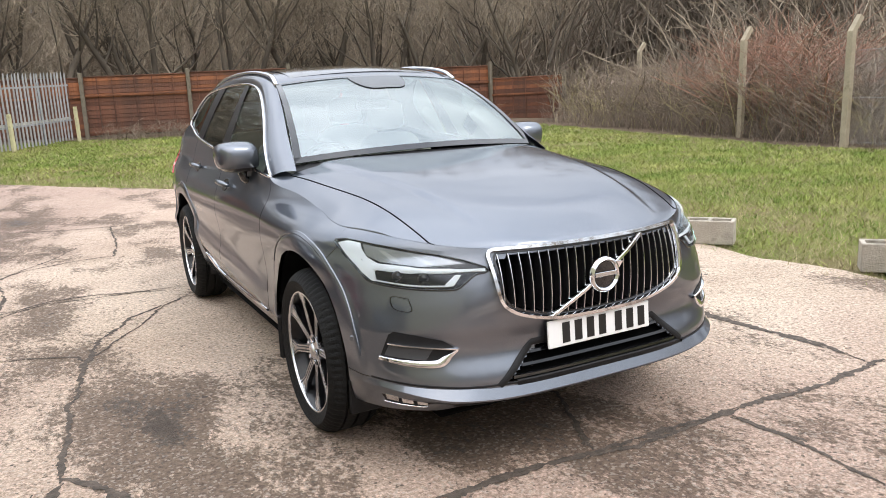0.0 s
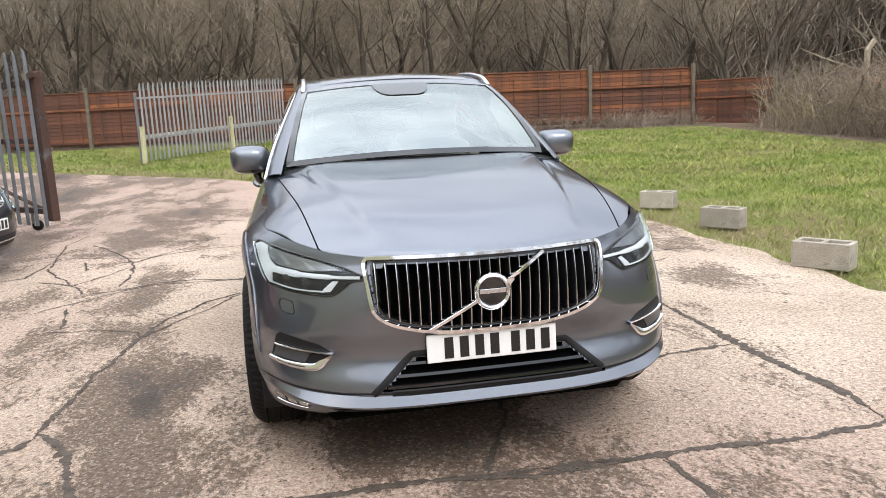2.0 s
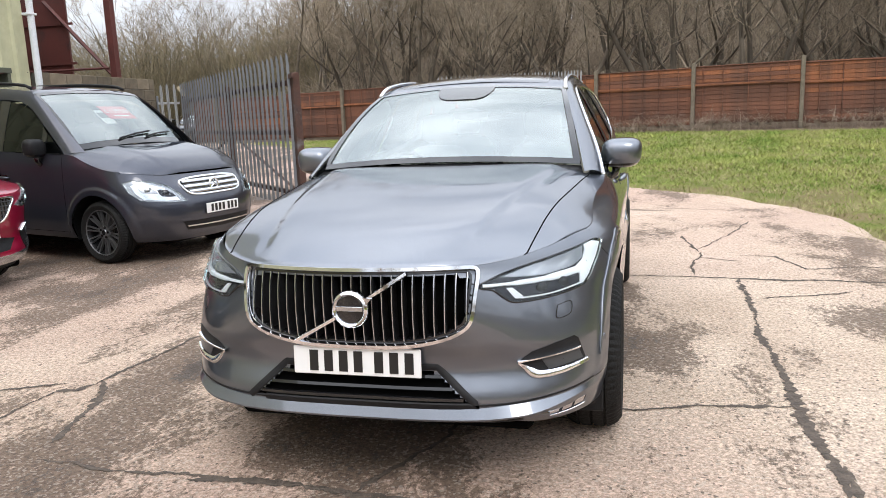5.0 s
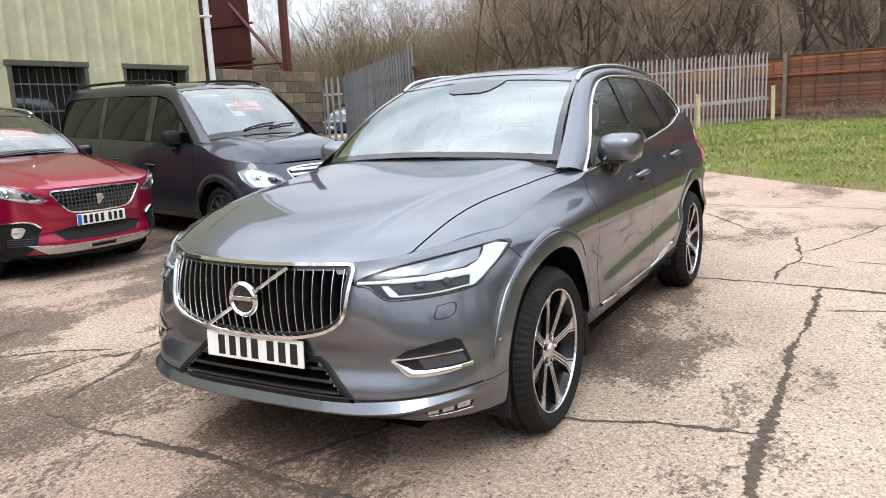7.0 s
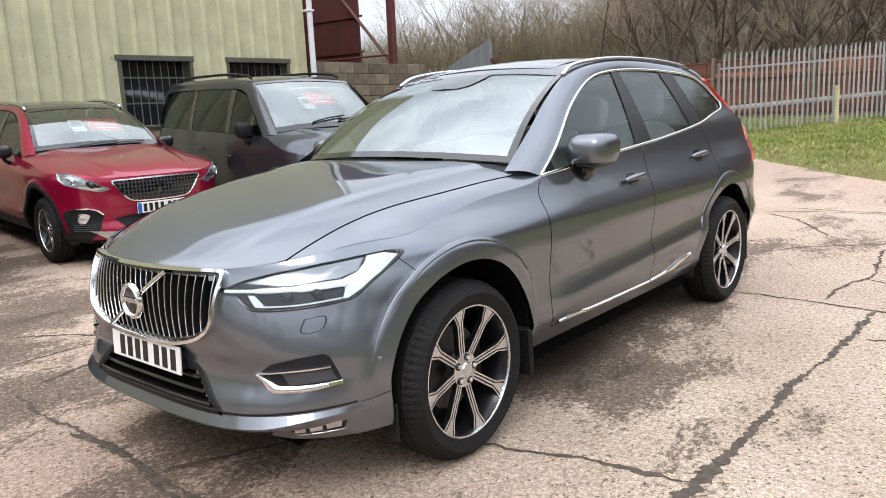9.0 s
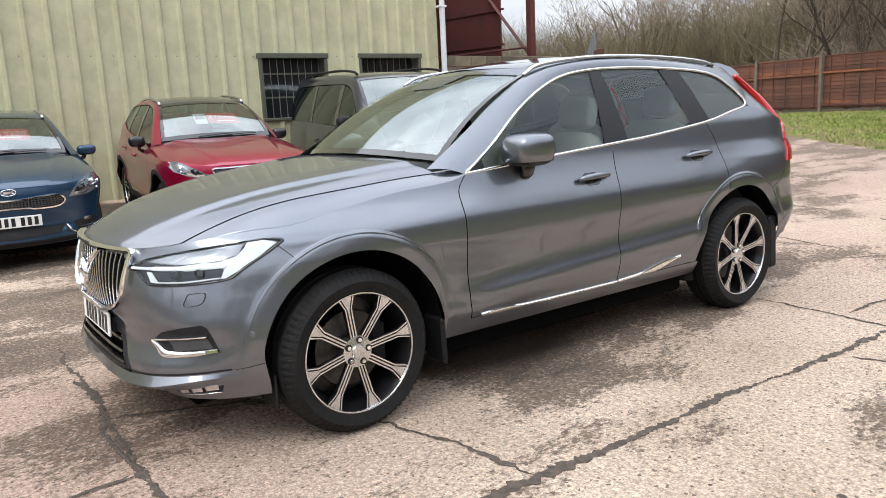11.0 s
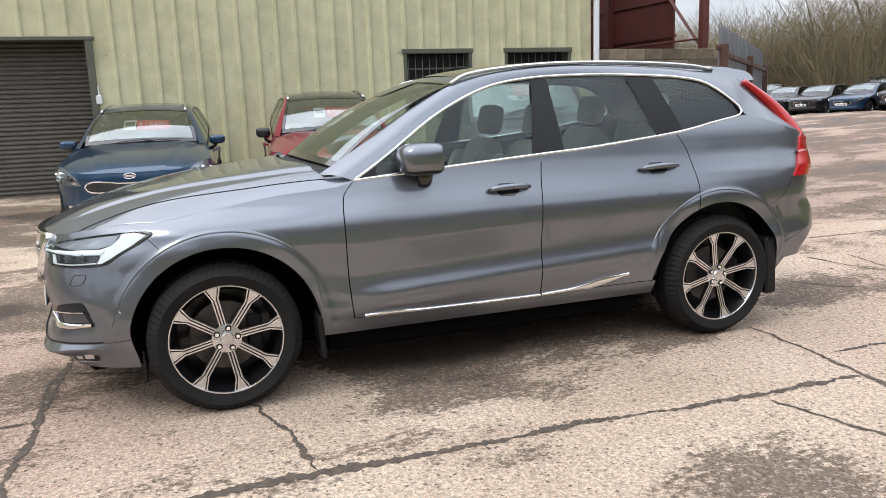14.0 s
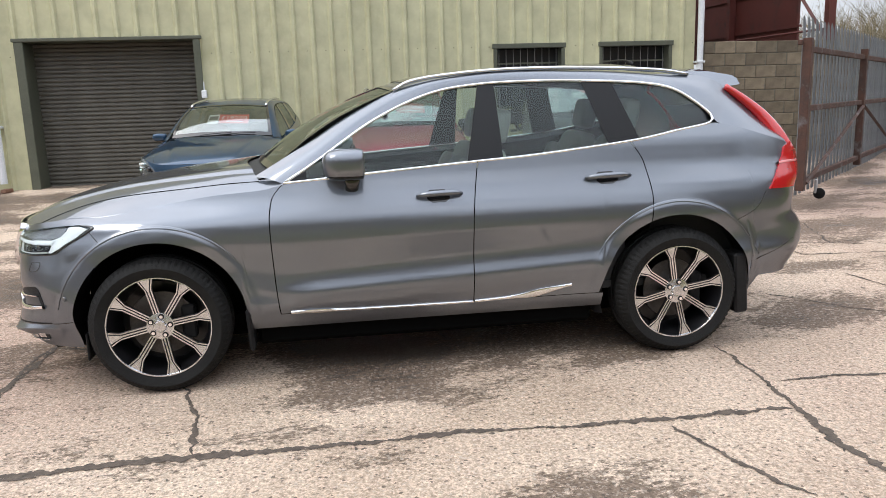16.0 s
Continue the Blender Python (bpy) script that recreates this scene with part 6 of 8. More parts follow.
        glass_pane(car, t, ([(1.87, bl(1.87)), (2.2, bl(2.2)), (2.475, bl(2.475))], [(1.865, 1.56), (2.13, 1.565), (2.37, 1.557)]), GLASS_SIDE, s=s)
        glass_pane(car, t, ([(2.66, bl(2.66)), (2.85, bl(2.85)), (3.10, bl(3.10))], [(2.545, 1.55), (2.73, 1.533), (2.91, 1.49), (3.06, 1.385)]), GLASS_TINT, s=s)
        glass_pane(car, t, ([(1.67, bl(1.67)), (1.87, bl(1.87))], [(1.77, 1.552), (1.865, 1.56)]), PILLAR, "b_pillar", s, 0.0)
        glass_pane(car, t, ([(2.475, bl(2.475)), (2.66, bl(2.66))], [(2.37, 1.557), (2.545, 1.55)]), PILLAR, "c_pillar", s, 0.0)
        glass_pane(car, t, ([(0.70, bl(0.70)), (0.76, bl(0.76)), (0.80, bl(0.80))], [(0.70, 1.085), (0.76, 1.11), (0.80, 1.132)]), PILLAR, "sail_panel", s, 0.0)
        tube_on_glass(car, t, [(0.68, 1.073), (1.14, 1.107), (1.735, 1.147), (2.07, 1.169), (2.61, 1.223), (2.9, 1.272), (3.08, 1.302), (3.118, 1.33), (3.07, 1.392), (2.92, 1.498), (2.74, 1.540), (2.45, 1.561), (2.12, 1.571), (1.765, 1.560), (1.48, 1.512), (1.17, 1.379), (0.858, 1.179), (0.69, 1.079)], 0.0085, CHROME, "window_trim", s, n=160, label="chrome window surround")
        # sill trim
        a = path([(0.68, 0.393), (1.2, 0.385), (1.67, 0.383)], 40)
        Shape().grid(ribbon_side(car, a, 0.013 + 0.012 * np.exp(-((a[:, 0] - 0.82) / 0.10) ** 2), 0.0, 0.010, s), flip=s > 0).done("sill_trim", CHROME, t, smooth=True, sharp=45)
        b = path([(1.68, 0.384), (1.95, 0.398), (2.10, 0.422), (2.23, 0.444)], 40)
        Shape().grid(ribbon_side(car, b, 0.015 + 0.026 * np.exp(-((b[:, 0] - 2.04) / 0.12) ** 2), 0.0, 0.010, s), flip=s > 0).done("sill_trim", CHROME, t, smooth=True, sharp=45)
        handle(car, t, 1.378, 1.622, 0.974, s, GREY_PAINT)
        handle(car, t, 2.322, 2.58, 1.028, s, GREY_PAINT)
        mirror(t, s, (s * 0.918, 1.02, 1.165), (0.112, 0.13, 0.082), GREY_PAINT)
        # tail lamp
        tl = new("tail_light")
        tl.parent = t
        flat_side(car, tl, [(3.405, 0.925), (3.595, 0.925), (3.665, 1.04), (3.67, 1.12), (3.62, 1.18), (3.55, 1.15), (3.53, 1.10), (3.47, 1.02)], 0.012, LAMP_RED, "lamp", s)
        Shape().tube([(s * x, y, z) for x, y, z in path([(0.712, 3.62, 1.11), (0.672, 3.57, 1.225), (0.622, 3.50, 1.335), (0.585, 3.40, 1.43), (0.565, 3.29, 1.51)], 24)], np.linspace(0.052, 0.018, 24), 12).done("lamp_strip", LAMP_RED, tl, smooth=True)
        Shape().grid(ribbon_side(car, path([(3.49, 1.062), (3.56, 1.066), (3.65, 1.066)], 10), 0.012, 0.012, 0.004, s), flip=s > 0).done("lamp_bar", LAMP_PINK, tl)
        # roof rail
        rp = path([(0.586, 1.30, 1.545), (0.577, 1.40, 1.594), (0.572, 1.6, 1.624), (0.567, 1.9, 1.645), (0.563, 2.25, 1.648), (0.558, 2.6, 1.638), (0.552, 2.9, 1.618), (0.546, 3.06, 1.592)], 50)
        Shape().tube([(s * x, y, z - 0.006) for x, y, z in rp], 0.014, 10, flat=0.8).done("roof_rail", SATIN, t, "satin silver roof rail", smooth=True)
        # mud flaps
        for y0, z0, z1, th in ((0.475, 0.19, 0.42, 0.014), (3.275, 0.205, 0.56, 0.04)):
            o = Shape().box((min(s * 0.76, s * 0.925), -th, z0), (max(s * 0.76, s * 0.915), th, z1), 0.012).done("mud_flap", BLACK_PLASTIC, t)
            o.matrix_basis = pose(0, y0, 0, 3, 0, 0)
            sk = Shape().box((min(s * 0.74, s * 0.88), -0.385, 0.19), (max(s * 0.74, s * 0.875), -0.372, 0.34), 0.006)
        sk.done("mud_flap", BLACK_PLASTIC, t)
        for y in (0, 2.865):
            wheel(t, (s * (0.925 - 0.105), y, 0.360), s)
        # door cards
        Shape().box((min(s * 0.74, s * 0.78), 0.8, 0.4), (max(s * 0.74, s * 0.78), 2.6, 1.04), 0.02).done("door_card", DARK_TRIM, t)
    # roof glass, spoiler, cabin
    w = np.linspace(-1, 1, 15)
    ed = np.array([e for e in edge if 1.36 < e[1] < 2.5])
    g = [[(e[0] * 0.82 * k, e[1] - 0.05 * (1 - k * k) * (1 - smooth(0, 0.5, e[1] - 1.3)), e[2] + 0.035 * (1 - (0.82 * k) ** 2) + 0.004) for k in w] for e in ed]
    Shape().grid(g, flip=True).done("roof_glass", BLACK_GLOSS, t, "dark glass roof panel", smooth=True)
    prof = [(3.06, 1.606), (3.22, 1.602), (3.38, 1.576), (3.405, 1.558), (3.405, 1.520), (3.28, 1.505), (3.06, 1.53)]
    spg = [[(k * hw, y + 0.04 * (1 - k * k), z + 0.034 * (1 - k * k)) for (y, z), hw in zip(prof, (0.485, 0.485, 0.475, 0.49, 0.53, 0.55, 0.55))] for k in np.linspace(-1, 1, 21)]
    spl = Shape().grid(spg, wrap=True)
    spl.f += [tuple(range(7))[::-1], tuple(range(140, 147))]
    spl.done("rear_spoiler", GREY_PAINT, t, smooth=True, sharp=35, fix=True)
    hd = [[(e[0] * 0.96 * k, e[1], e[2] + 0.03 * (1 - k * k) - 0.03) for k in w] for e in edge if 1.34 < e[1] < 3.1 and e[2] > 1.5]
    Shape().grid(hd).done("headlining", LIGHT_TRIM, t, smooth=True)
    Shape().box((-0.69, 0.64, 0.72), (0.69, 1.0, 1.075), 0.07).done("dashboard", DARK_TRIM, t, smooth=True)
    Shape().box((-0.12, 1.0, 0.5), (0.12, 1.9, 0.82), 0.04).done("console", DARK_TRIM, t)
    Shape().box((-0.8, 0.6, 0.38), (0.8, 3.3, 0.42)).done("cabin_floor", DARK_TRIM, t)
    Shape().box((-0.7, 2.75, 0.42), (0.7, 3.35, 1.02), 0.03).done("boot_cover", DARK_TRIM, t)
    m0, nw = ws.shape[0], ws.shape[1]
    rows = []
    for v, hw in ((0.975, 0.17), (0.91, 0.17), (0.83, 0.155), (0.77, 0.13), (0.735, 0.085)):
        i = v * (m0 - 1)
        lo_, hi_ = ws[int(i)], ws[min(int(i) + 1, m0 - 1)]
        row = lo_ + (hi_ - lo_) * (i - int(i))
        rows.append([tuple(np.array([np.interp(x, row[:, 0], row[:, j]) for j in range(3)]) + np.array([0, -0.003, 0.004])) for x in np.linspace(-hw, hw, 9)])
    Shape().grid(rows).done("sensor_patch", FRIT, t, "black band round the mirror foot", smooth=True)
    Shape().box((-0.11, 1.27, 1.37), (0.11, 1.30, 1.43), 0.012).done("rear_view_mirror", BLACK_GLOSS, t)
    a = np.linspace(0, math.tau, 33)
    sw = Shape().tube([(-0.37 + 0.185 * math.cos(k), 1.02 + 0.07 * math.sin(k), 1.02 + 0.17 * math.sin(k)) for k in a], 0.016, 8, caps=False)
    sw.box((-0.46, 0.99, 0.98), (-0.28, 1.03, 1.06), 0.01)
    sw.done("steering_wheel", DARK_TRIM, t, smooth=True, sharp=50)
    for x in (0.37, -0.37):
        seat(t, x, 1.50, 0.52, LEATHER)
        seat(t, x, 2.30, 0.56, LEATHER, wide=0.56)
    return t


LENS_DARK = plain("projector_glass", (0.02, 0.022, 0.028), 0.04, 0.0, 1.0)
GREY_DARK = plain("dark_satin_grey", (0.05, 0.052, 0.056), 0.3)
GLASS_TINT = glass("tinted_glass", (0.55, 0.62, 0.60), ior=1.55)
PILLAR = plain("pillar_black", (0.009, 0.009, 0.010), 0.3, spec=0.22)
FRIT = plain("frit_band", (0.045, 0.05, 0.053), 0.14, spec=0.6)
build_suv()


# ---- the other vehicles ----
RED_PAINT = paint("ruby_red_paint", (0.29, 0.003, 0.034), 0.45, 0.3, 0.1)
BLUE_PAINT = paint("deep_blue_paint", (0.012, 0.045, 0.095), 0.5, 0.3, 0.1)
VAN_PAINT = paint("dark_van_paint", (0.046, 0.050, 0.066), 0.7, 0.36, 0.1, 1.5)
BLACK_PAINT = paint("black_paint", (0.012, 0.012, 0.014), 0.3, 0.3, 0.1)
CARD_RED = plain("price_card_red", (0.62, 0.03, 0.045), 0.45)
CARD_WHITE = surface("paper_white", (0.72, 0.74, 0.74), (0.66, 0.70, 0.70), 12, 0.7, fine=60, bump=0.0)
HEADLAMP = plain("lamp_reflector", (0.7, 0.72, 0.74), 0.12, 0.9)
WHEEL_GREY = plain("dark_grey_alloy", (0.22, 0.22, 0.225), 0.3, 0.8)


def variant(q, sx, ymap, zmap, **more):
    """The same body with other proportions."""
    ya, yb = [p[0] for p in ymap], [p[1] for p in ymap]
    za, zb = [p[0] for p in zmap], [p[1] for p in zmap]
    Y, Zf = (lambda y: float(np.interp(y, ya, yb))), (lambda z: float(np.interp(z, za, zb)))
    n = dict(q)
    n["side"] = [(Zf(z), x * sx) for z, x in q["side"]]
    for k in ("nose", "rear", "door_f", "b_post", "door_r"):
        n[k] = [(Zf(z), Y(y)) for z, y in q[k]]
    n["rimx"] = [(x * sx, Zf(z)) for x, z in q["rimx"]]
    for k in ("rimy", "hood", "belt", "quarter", "dlo_top"):
        n[k] = [(Y(y), Zf(z)) for y, z in q[k]]
    n["roof_edge"] = [(x * sx, Y(y), Zf(z)) for x, y, z in q["roof_edge"]]
    n.update(wb=Y(q["wb"]), hub=Zf(q["hub"]), r0=Y(q["r0"]), c0=Y(q["c0"]), sill=Zf(q["sill"]), chin=Zf(q["chin"]), door_z=Zf(q["door_z"]), tail_z=Zf(q["tail_z"]), rim_y0=Y(q["rim_y0"]),
             hood_x=tuple(x * sx for x in q["hood_x"]), crease_x=tuple(x * sx for x in q["crease_x"]), cowl=(Y(q["cowl"][0]), q["cowl"][1]), roof_y=(Y(q["roof_y"][0]), Y(q["roof_y"][1])), holes=[])
    s = q["screen"]
    n["screen"] = dict(x=s["x"] * sx, y=Y(s["y"]), bow=s["bow"], z=Zf(s["z"]), fall=s["fall"])
    for k in ("side_front", "corner_drop"):
        n.pop(k, None)
    n.update(more)
    return n


def written(text, size, mat, parent, m, name="lettering"):
    c = bpy.data.curves.new(name, "FONT")
    c.body, c.size, c.align_x, c.align_y, c.extrude = text, size, "CENTER", "CENTER", 0.0006
    c.materials.append(mat)
    o = new(name, c)
    o.parent = parent
    o.matrix_basis = m
    return o


def price_card(t, ws, u, v, text, sheet):
    """Red price card and a paper sheet behind the windscreen glass ws at (u, v)."""
    def at(u, v):
        i, j = v * (len(ws) - 1), (u + 1) / 2 * (ws.shape[1] - 1)
        p = ws[int(i), int(j)]
        ey = ws[min(int(i) + 1, len(ws) - 1), int(j)] - p
        ex = ws[int(i), min(int(j) + 1, ws.shape[1] - 1)] - p
        ex, ey = Vector(ex).normalized(), Vector(ey).normalized()
        n = ex.cross(ey).normalized()
        ey = n.cross(ex)
        return Matrix((ex, ey, n)).transposed().to_4x4(), Vector(p), n
    r, p, n = at(u, v)
    side = -1 if n.y > 0 else 1
    h = new("price_card")
    h.parent = t
    h.matrix_basis = Matrix.Translation(p - n * 0.03 * side) @ r
    Shape().box((-0.20, -0.13, -0.001), (0.20, 0.12, 0.001)).done("card", CARD_RED, h, "red price card")
    written(text, 0.118, PLATE_WHITE, h, pose(0, 0.02, 0.003 * side) @ (Matrix.Identity(4) if side > 0 else Matrix.Rotation(math.pi, 4, "Y")))
    Shape().box((-0.10, -0.085, 0.0015 * side), (0.12, -0.065, 0.003 * side) if side > 0 else (0.12, -0.065, -0.001)).done("text_bar", PLATE_WHITE, h)
    r, p, n = at(sheet, v - 0.02)
    h2 = new("paper_sheet")
    h2.parent = t
    h2.matrix_basis = Matrix.Translation(p - n * 0.03 * side) @ r
    Shape().box((-0.075, -0.13, -0.001), (0.075, 0.13, 0.001)).done("sheet", CARD_WHITE, h2, "white information sheet")
    Shape().box((-0.06, -0.02, 0.0012 * side) if side > 0 else (-0.06, -0.02, -0.003), (0.06, 0.08, 0.003) if side > 0 else (0.06, 0.08, -0.0012)).done("picture_bar", GREY_DARK, h2)


def parked(q, m, label, PAINT, fine=0.5, wheel_style="five", face=ALLOY, rim=0.225, tyre=0.345, category="car", lamps=None, grille=None, plate=None, plate_blue=True, rails=None, far=False, arch_trim=None, windows=None, lower=None, mirror_at=None, fogs=None, roof_trim=None, cap=None, grille_mat=SATIN, nbars=16, card=None, emblem="ring", cross=0, wipe=1.0, fog_bar=None):
    car = Car(q)
    t = thing("car" if category == "car" else "van", label, category, m)
    ws, inner, edge = build_shell(car, t, PAINT, fine)
    for s in (1, -1):
        for w in windows:
            glass_pane(car, t, w[0], w[1], s=s, name=w[2] if len(w) > 2 else "side_window", res=12, off=0.001 if w[1] in (BLACK_GLOSS,) else -0.004)
        for y in (0, q["wb"]):
            wheel(t, (s * (float(np.interp(q["hub"], [p[0] for p in q["side"]], [p[1] for p in q["side"]])) - 0.10), y, tyre), s, R=tyre, rim=rim, W=0.215, spokes=10 if wheel_style == "mesh" else 5, face=face, style=wheel_style)
        h = new("headlight")
        h.parent = t
        flat_front(car, h, lamps, 0.004, LAMP_GREY, "housing", s)
        c = np.mean(lamps, 0)
        toward = lambda k, dx, dz: [tuple(c + np.array([dx, dz]) + (np.array(p) - c) * k) for p in lamps]
        flat_front(car, h, toward(0.78, 0.01, -0.006), 0.006, HEADLAMP, "reflector", s)
        flat_front(car, h, toward(0.34, -0.07, -0.02), 0.009, LAMP_DARK, "bowl", s)
        flat_front(car, h, toward(0.30, 0.065, 0.018), 0.009, LAMP_GREY, "bowl", s)
        for dx, dz in ((-0.065, -0.018), (0.06, 0.018)):
            o = Shape().lathe([(0.0, 0.015), (0.016, 0.012), (0.028, 0.003), (0.033, 0.006), (0.037, 0.0)], 20).done("projector", HEADLAMP if dx > 0 else LENS_DARK, h, smooth=True, sharp=50)
            k = car.on_front(np.array([c[0] + dx]), np.array([c[1] + dz]), np.array([0.008]))[0]
            o.matrix_basis = pose(k[0] * s, k[1], k[2], 0, 0, -90 + s * 30)
        flat_front(car, h, lamps, 0.02, LENS, "lens", s)
        if fogs:
            f = new("fog_light")
            f.parent = t
            flat_front(car, f, fogs, 0.004, BLACK_PLASTIC, "housing", s)
            cc = np.mean(fogs, 0)
            flat_front(car, f, [tuple(cc + (np.array(p) - cc) * 0.3 + np.array([0.0, 0.055])) for p in fogs], 0.010, HEADLAMP, "lamp", s)
            for j in range(4):
                band_front(car, f, [(cc[0] - 0.09, cc[1] - 0.015 - 0.02 * j), (cc[0], cc[1] - 0.015 - 0.02 * j), (cc[0] + 0.07, cc[1] - 0.015 - 0.02 * j)], 0.007, 0.006, 0.006, GREY_DARK, "slat", s, 8)
            if fog_bar:
                band_front(car, f, fog_bar, 0.016, 0.010, 0.010, CHROME, "chrome_blade", s, 16, "bright blade")
        if mirror_at:
            mirror(t, s, (s * mirror_at[0], mirror_at[1], mirror_at[2]), mirror_at[3], cap or PAINT)
        if rails:
            rp = path(rails, 30)
            Shape().tube([(s * x, y, z) for x, y, z in rp], 0.018, 8).done("roof_rail", roof_trim or SATIN, t, smooth=True)
        if arch_trim:
            for ya in (0, q["wb"]):
                aa = np.linspace(0.0, math.pi, 40)
                ln = np.c_[ya + (car.arch + 0.02) * np.cos(aa), car.hub + (car.arch + 0.02) * np.sin(aa)]
                Shape().grid(ribbon_side(car, ln, 0.055, 0.0, 0.012, s), flip=s < 0).done("arch_trim", arch_trim, t, smooth=True, sharp=40)
            ln = np.c_[np.linspace(car.arch, q["wb"] - car.arch, 30), np.full(30, q["door_z"] - 0.02)]
            Shape().grid(ribbon_side(car, ln, 0.11, 0.0, 0.014, s), flip=s > 0).done("sill_trim", arch_trim, t, smooth=True, sharp=40)
        for y0, y1, z in ((1.30, 1.52, 0.93), (2.2, 2.42, 0.98)):
            if not far:
                handle(car, t, y0, y1, z * q["hub"] / 0.36 + 0.02, s, PAINT)
        Shape().box((min(s * 0.70, s * 0.74), 0.75, 0.4), (max(s * 0.70, s * 0.74), q["wb"] - 0.2, q["belt"][1][1] - 0.08), 0.02).done("door_card", DARK_TRIM, t)
    if grille:
        g = new("grille")
        g.parent = t
        flat_front(car, g, grille + [(-x, z) for x, z in grille[::-1] if x > 0], 0.002, BLACK_GLOSS, "back_panel")
        loop = path(grille + [(-x, z) for x, z in grille[::-1] if x > 0] + [grille[0]], 110)
        Shape().grid(strip_front(car, loop, 0.02, 0.0, 0.016), flip=False).done("frame", CHROME, g, smooth=True, sharp=45)
        zs = [z for _, z in grille]
        xm = max(x for x, _ in grille)
        if nbars > 0:
            for i in range(nbars):
                x = (i - (nbars - 1) / 2) * 2 * xm * 0.9 / nbars
                poly = [p for p in grille]
                zz = np.linspace(min(zs), max(zs), 60)
                ok = inside(np.array(poly + [(-a, b) for a, b in poly[::-1]]), np.full(60, x), zz)
                if ok.sum() > 4:
                    zz = zz[ok]
                    band_front(car, g, [(x, zz[0] + 0.01), (x, (zz[0] + zz[-1]) / 2), (x, zz[-1] - 0.01)], 0.010, 0.003, 0.008, grille_mat, "grille_bar", n=6)
        else:
            for i in range(-nbars):
                z = min(zs) + (max(zs) - min(zs)) * (i + 0.7) / (-nbars + 0.4)
                xs = np.linspace(0, xm, 60)
                ok = inside(np.array(grille + [(-a, b) for a, b in grille[::-1]]), xs, np.full(60, z))
                if ok.any():
                    w = xs[ok].max() - 0.015
                    band_front(car, g, [(-w, z), (0, z), (w, z)], 0.03, 0.004, 0.014, grille_mat, "grille_bar", n=20)
        zc = (min(zs) + max(zs)) / 2
        if emblem == "ring":
            o = Shape().lathe([(0.055, 0.0), (0.058, 0.012), (0.068, 0.014), (0.075, 0.0)], 32).done("emblem", CHROME, g, smooth=True, sharp=50)
            o.matrix_basis = pose(0, float(car.F(0, zc)) - 0.012, zc, 0, 0, -90)
            for k in (90, 210, 330):
                e = (math.cos(math.radians(k)), math.sin(math.radians(k)))
                Shape().tube([(0, float(car.F(0, zc)) - 0.02, zc), (0.06 * e[0], float(car.F(0, zc)) - 0.02, zc + 0.06 * e[1])], [0.011, 0.005], 6).done("emblem_spoke", CHROME, g)
        elif emblem == "oval":
            a = np.linspace(0, math.tau, 40)
            ze = max(zs) + 0.055
            yo = float(car.F(0, min(ze, car.rimx(0) - 0.005))) - 0.004
            Shape().tube([(0.062 * math.cos(k), yo, ze + 0.030 * math.sin(k)) for k in a], 0.005, 6, caps=False).done("emblem", CHROME, g, smooth=True)
            Shape().box((-0.045, yo - 0.002, ze - 0.011), (0.045, yo + 0.004, ze + 0.011), 0.002).done("emblem_bar", CHROME, g)
        elif emblem == "shape":
            yo = float(car.F(0, zc)) - 0.016
            Shape().plate([(-0.03, yo, zc - 0.05), (0.0, yo, zc - 0.05), (0.02, yo, zc - 0.01), (0.045, yo, zc - 0.005), (0.02, yo, zc + 0.05), (-0.035, yo, zc + 0.045)], (0, 0.01, 0)).done("emblem", CHROME, g, fix=True)
        if cross:
            for z in np.linspace(min(zs), max(zs), cross + 2)[1:-1]:
                xs = np.linspace(0, xm, 60)
                ok = inside(np.array(grille + [(-a, b) for a, b in grille[::-1]]), xs, np.full(60, z))
                if ok.any():
                    w = xs[ok].max() - 0.012
                    band_front(car, g, [(-w, z), (0, z), (w, z)], 0.006, 0.004, 0.007, grille_mat, "cross_bar", n=20)
    if plate:
        number_plate(t, (0, float(car.F(0, plate)) - 0.02, plate), blue=plate_blue)
    if lower:
        for poly, mat, off in lower:
            flat_front(car, t, poly + [(-x, z) for x, z in poly[::-1] if x > 0.001], off, mat, "lower_panel")
    if card:
        price_card(t, ws, *card)
    if not far:
        # wipers
        for k in (-0.35, 0.2):
            i = int((k + 1) / 2 * (ws.shape[1] - 1))
            r = 1 if category == "van" else 0
            p0, p1 = ws[r, i] + np.array([0, -0.02, 0.012]), ws[r, min(i + 4, ws.shape[1] - 1)] * (1 - 0.4 - 0.6 * r) + ws[r + 1, min(i + 4, ws.shape[1] - 1)] * (0.4 + 0.6 * r) + np.array([0, -0.018, 0.016])
            Shape().tube([p0, (p0 + p1) / 2 + np.array([0, -0.004, 0.012 * wipe]), p1], 0.011 * wipe, 6).done("wiper", BLACK_PLASTIC, t)
        Shape().box((-0.64, q["screen"]["y"] + 0.14, 0.6), (0.64, q["screen"]["y"] + 0.45, q["screen"]["z"] - 0.09), 0.06).done("dashboard", DARK_TRIM, t)
        for x in (0.36, -0.36):
            seat(t, x, q["screen"]["y"] + 0.95, 0.5 if category == "car" else 0.75, DARK_TRIM)
        Shape().box((-0.7, 0.6, 0.36), (0.7, q["wb"] + 0.4, 0.42)).done("cabin_floor", DARK_TRIM, t)
    return t


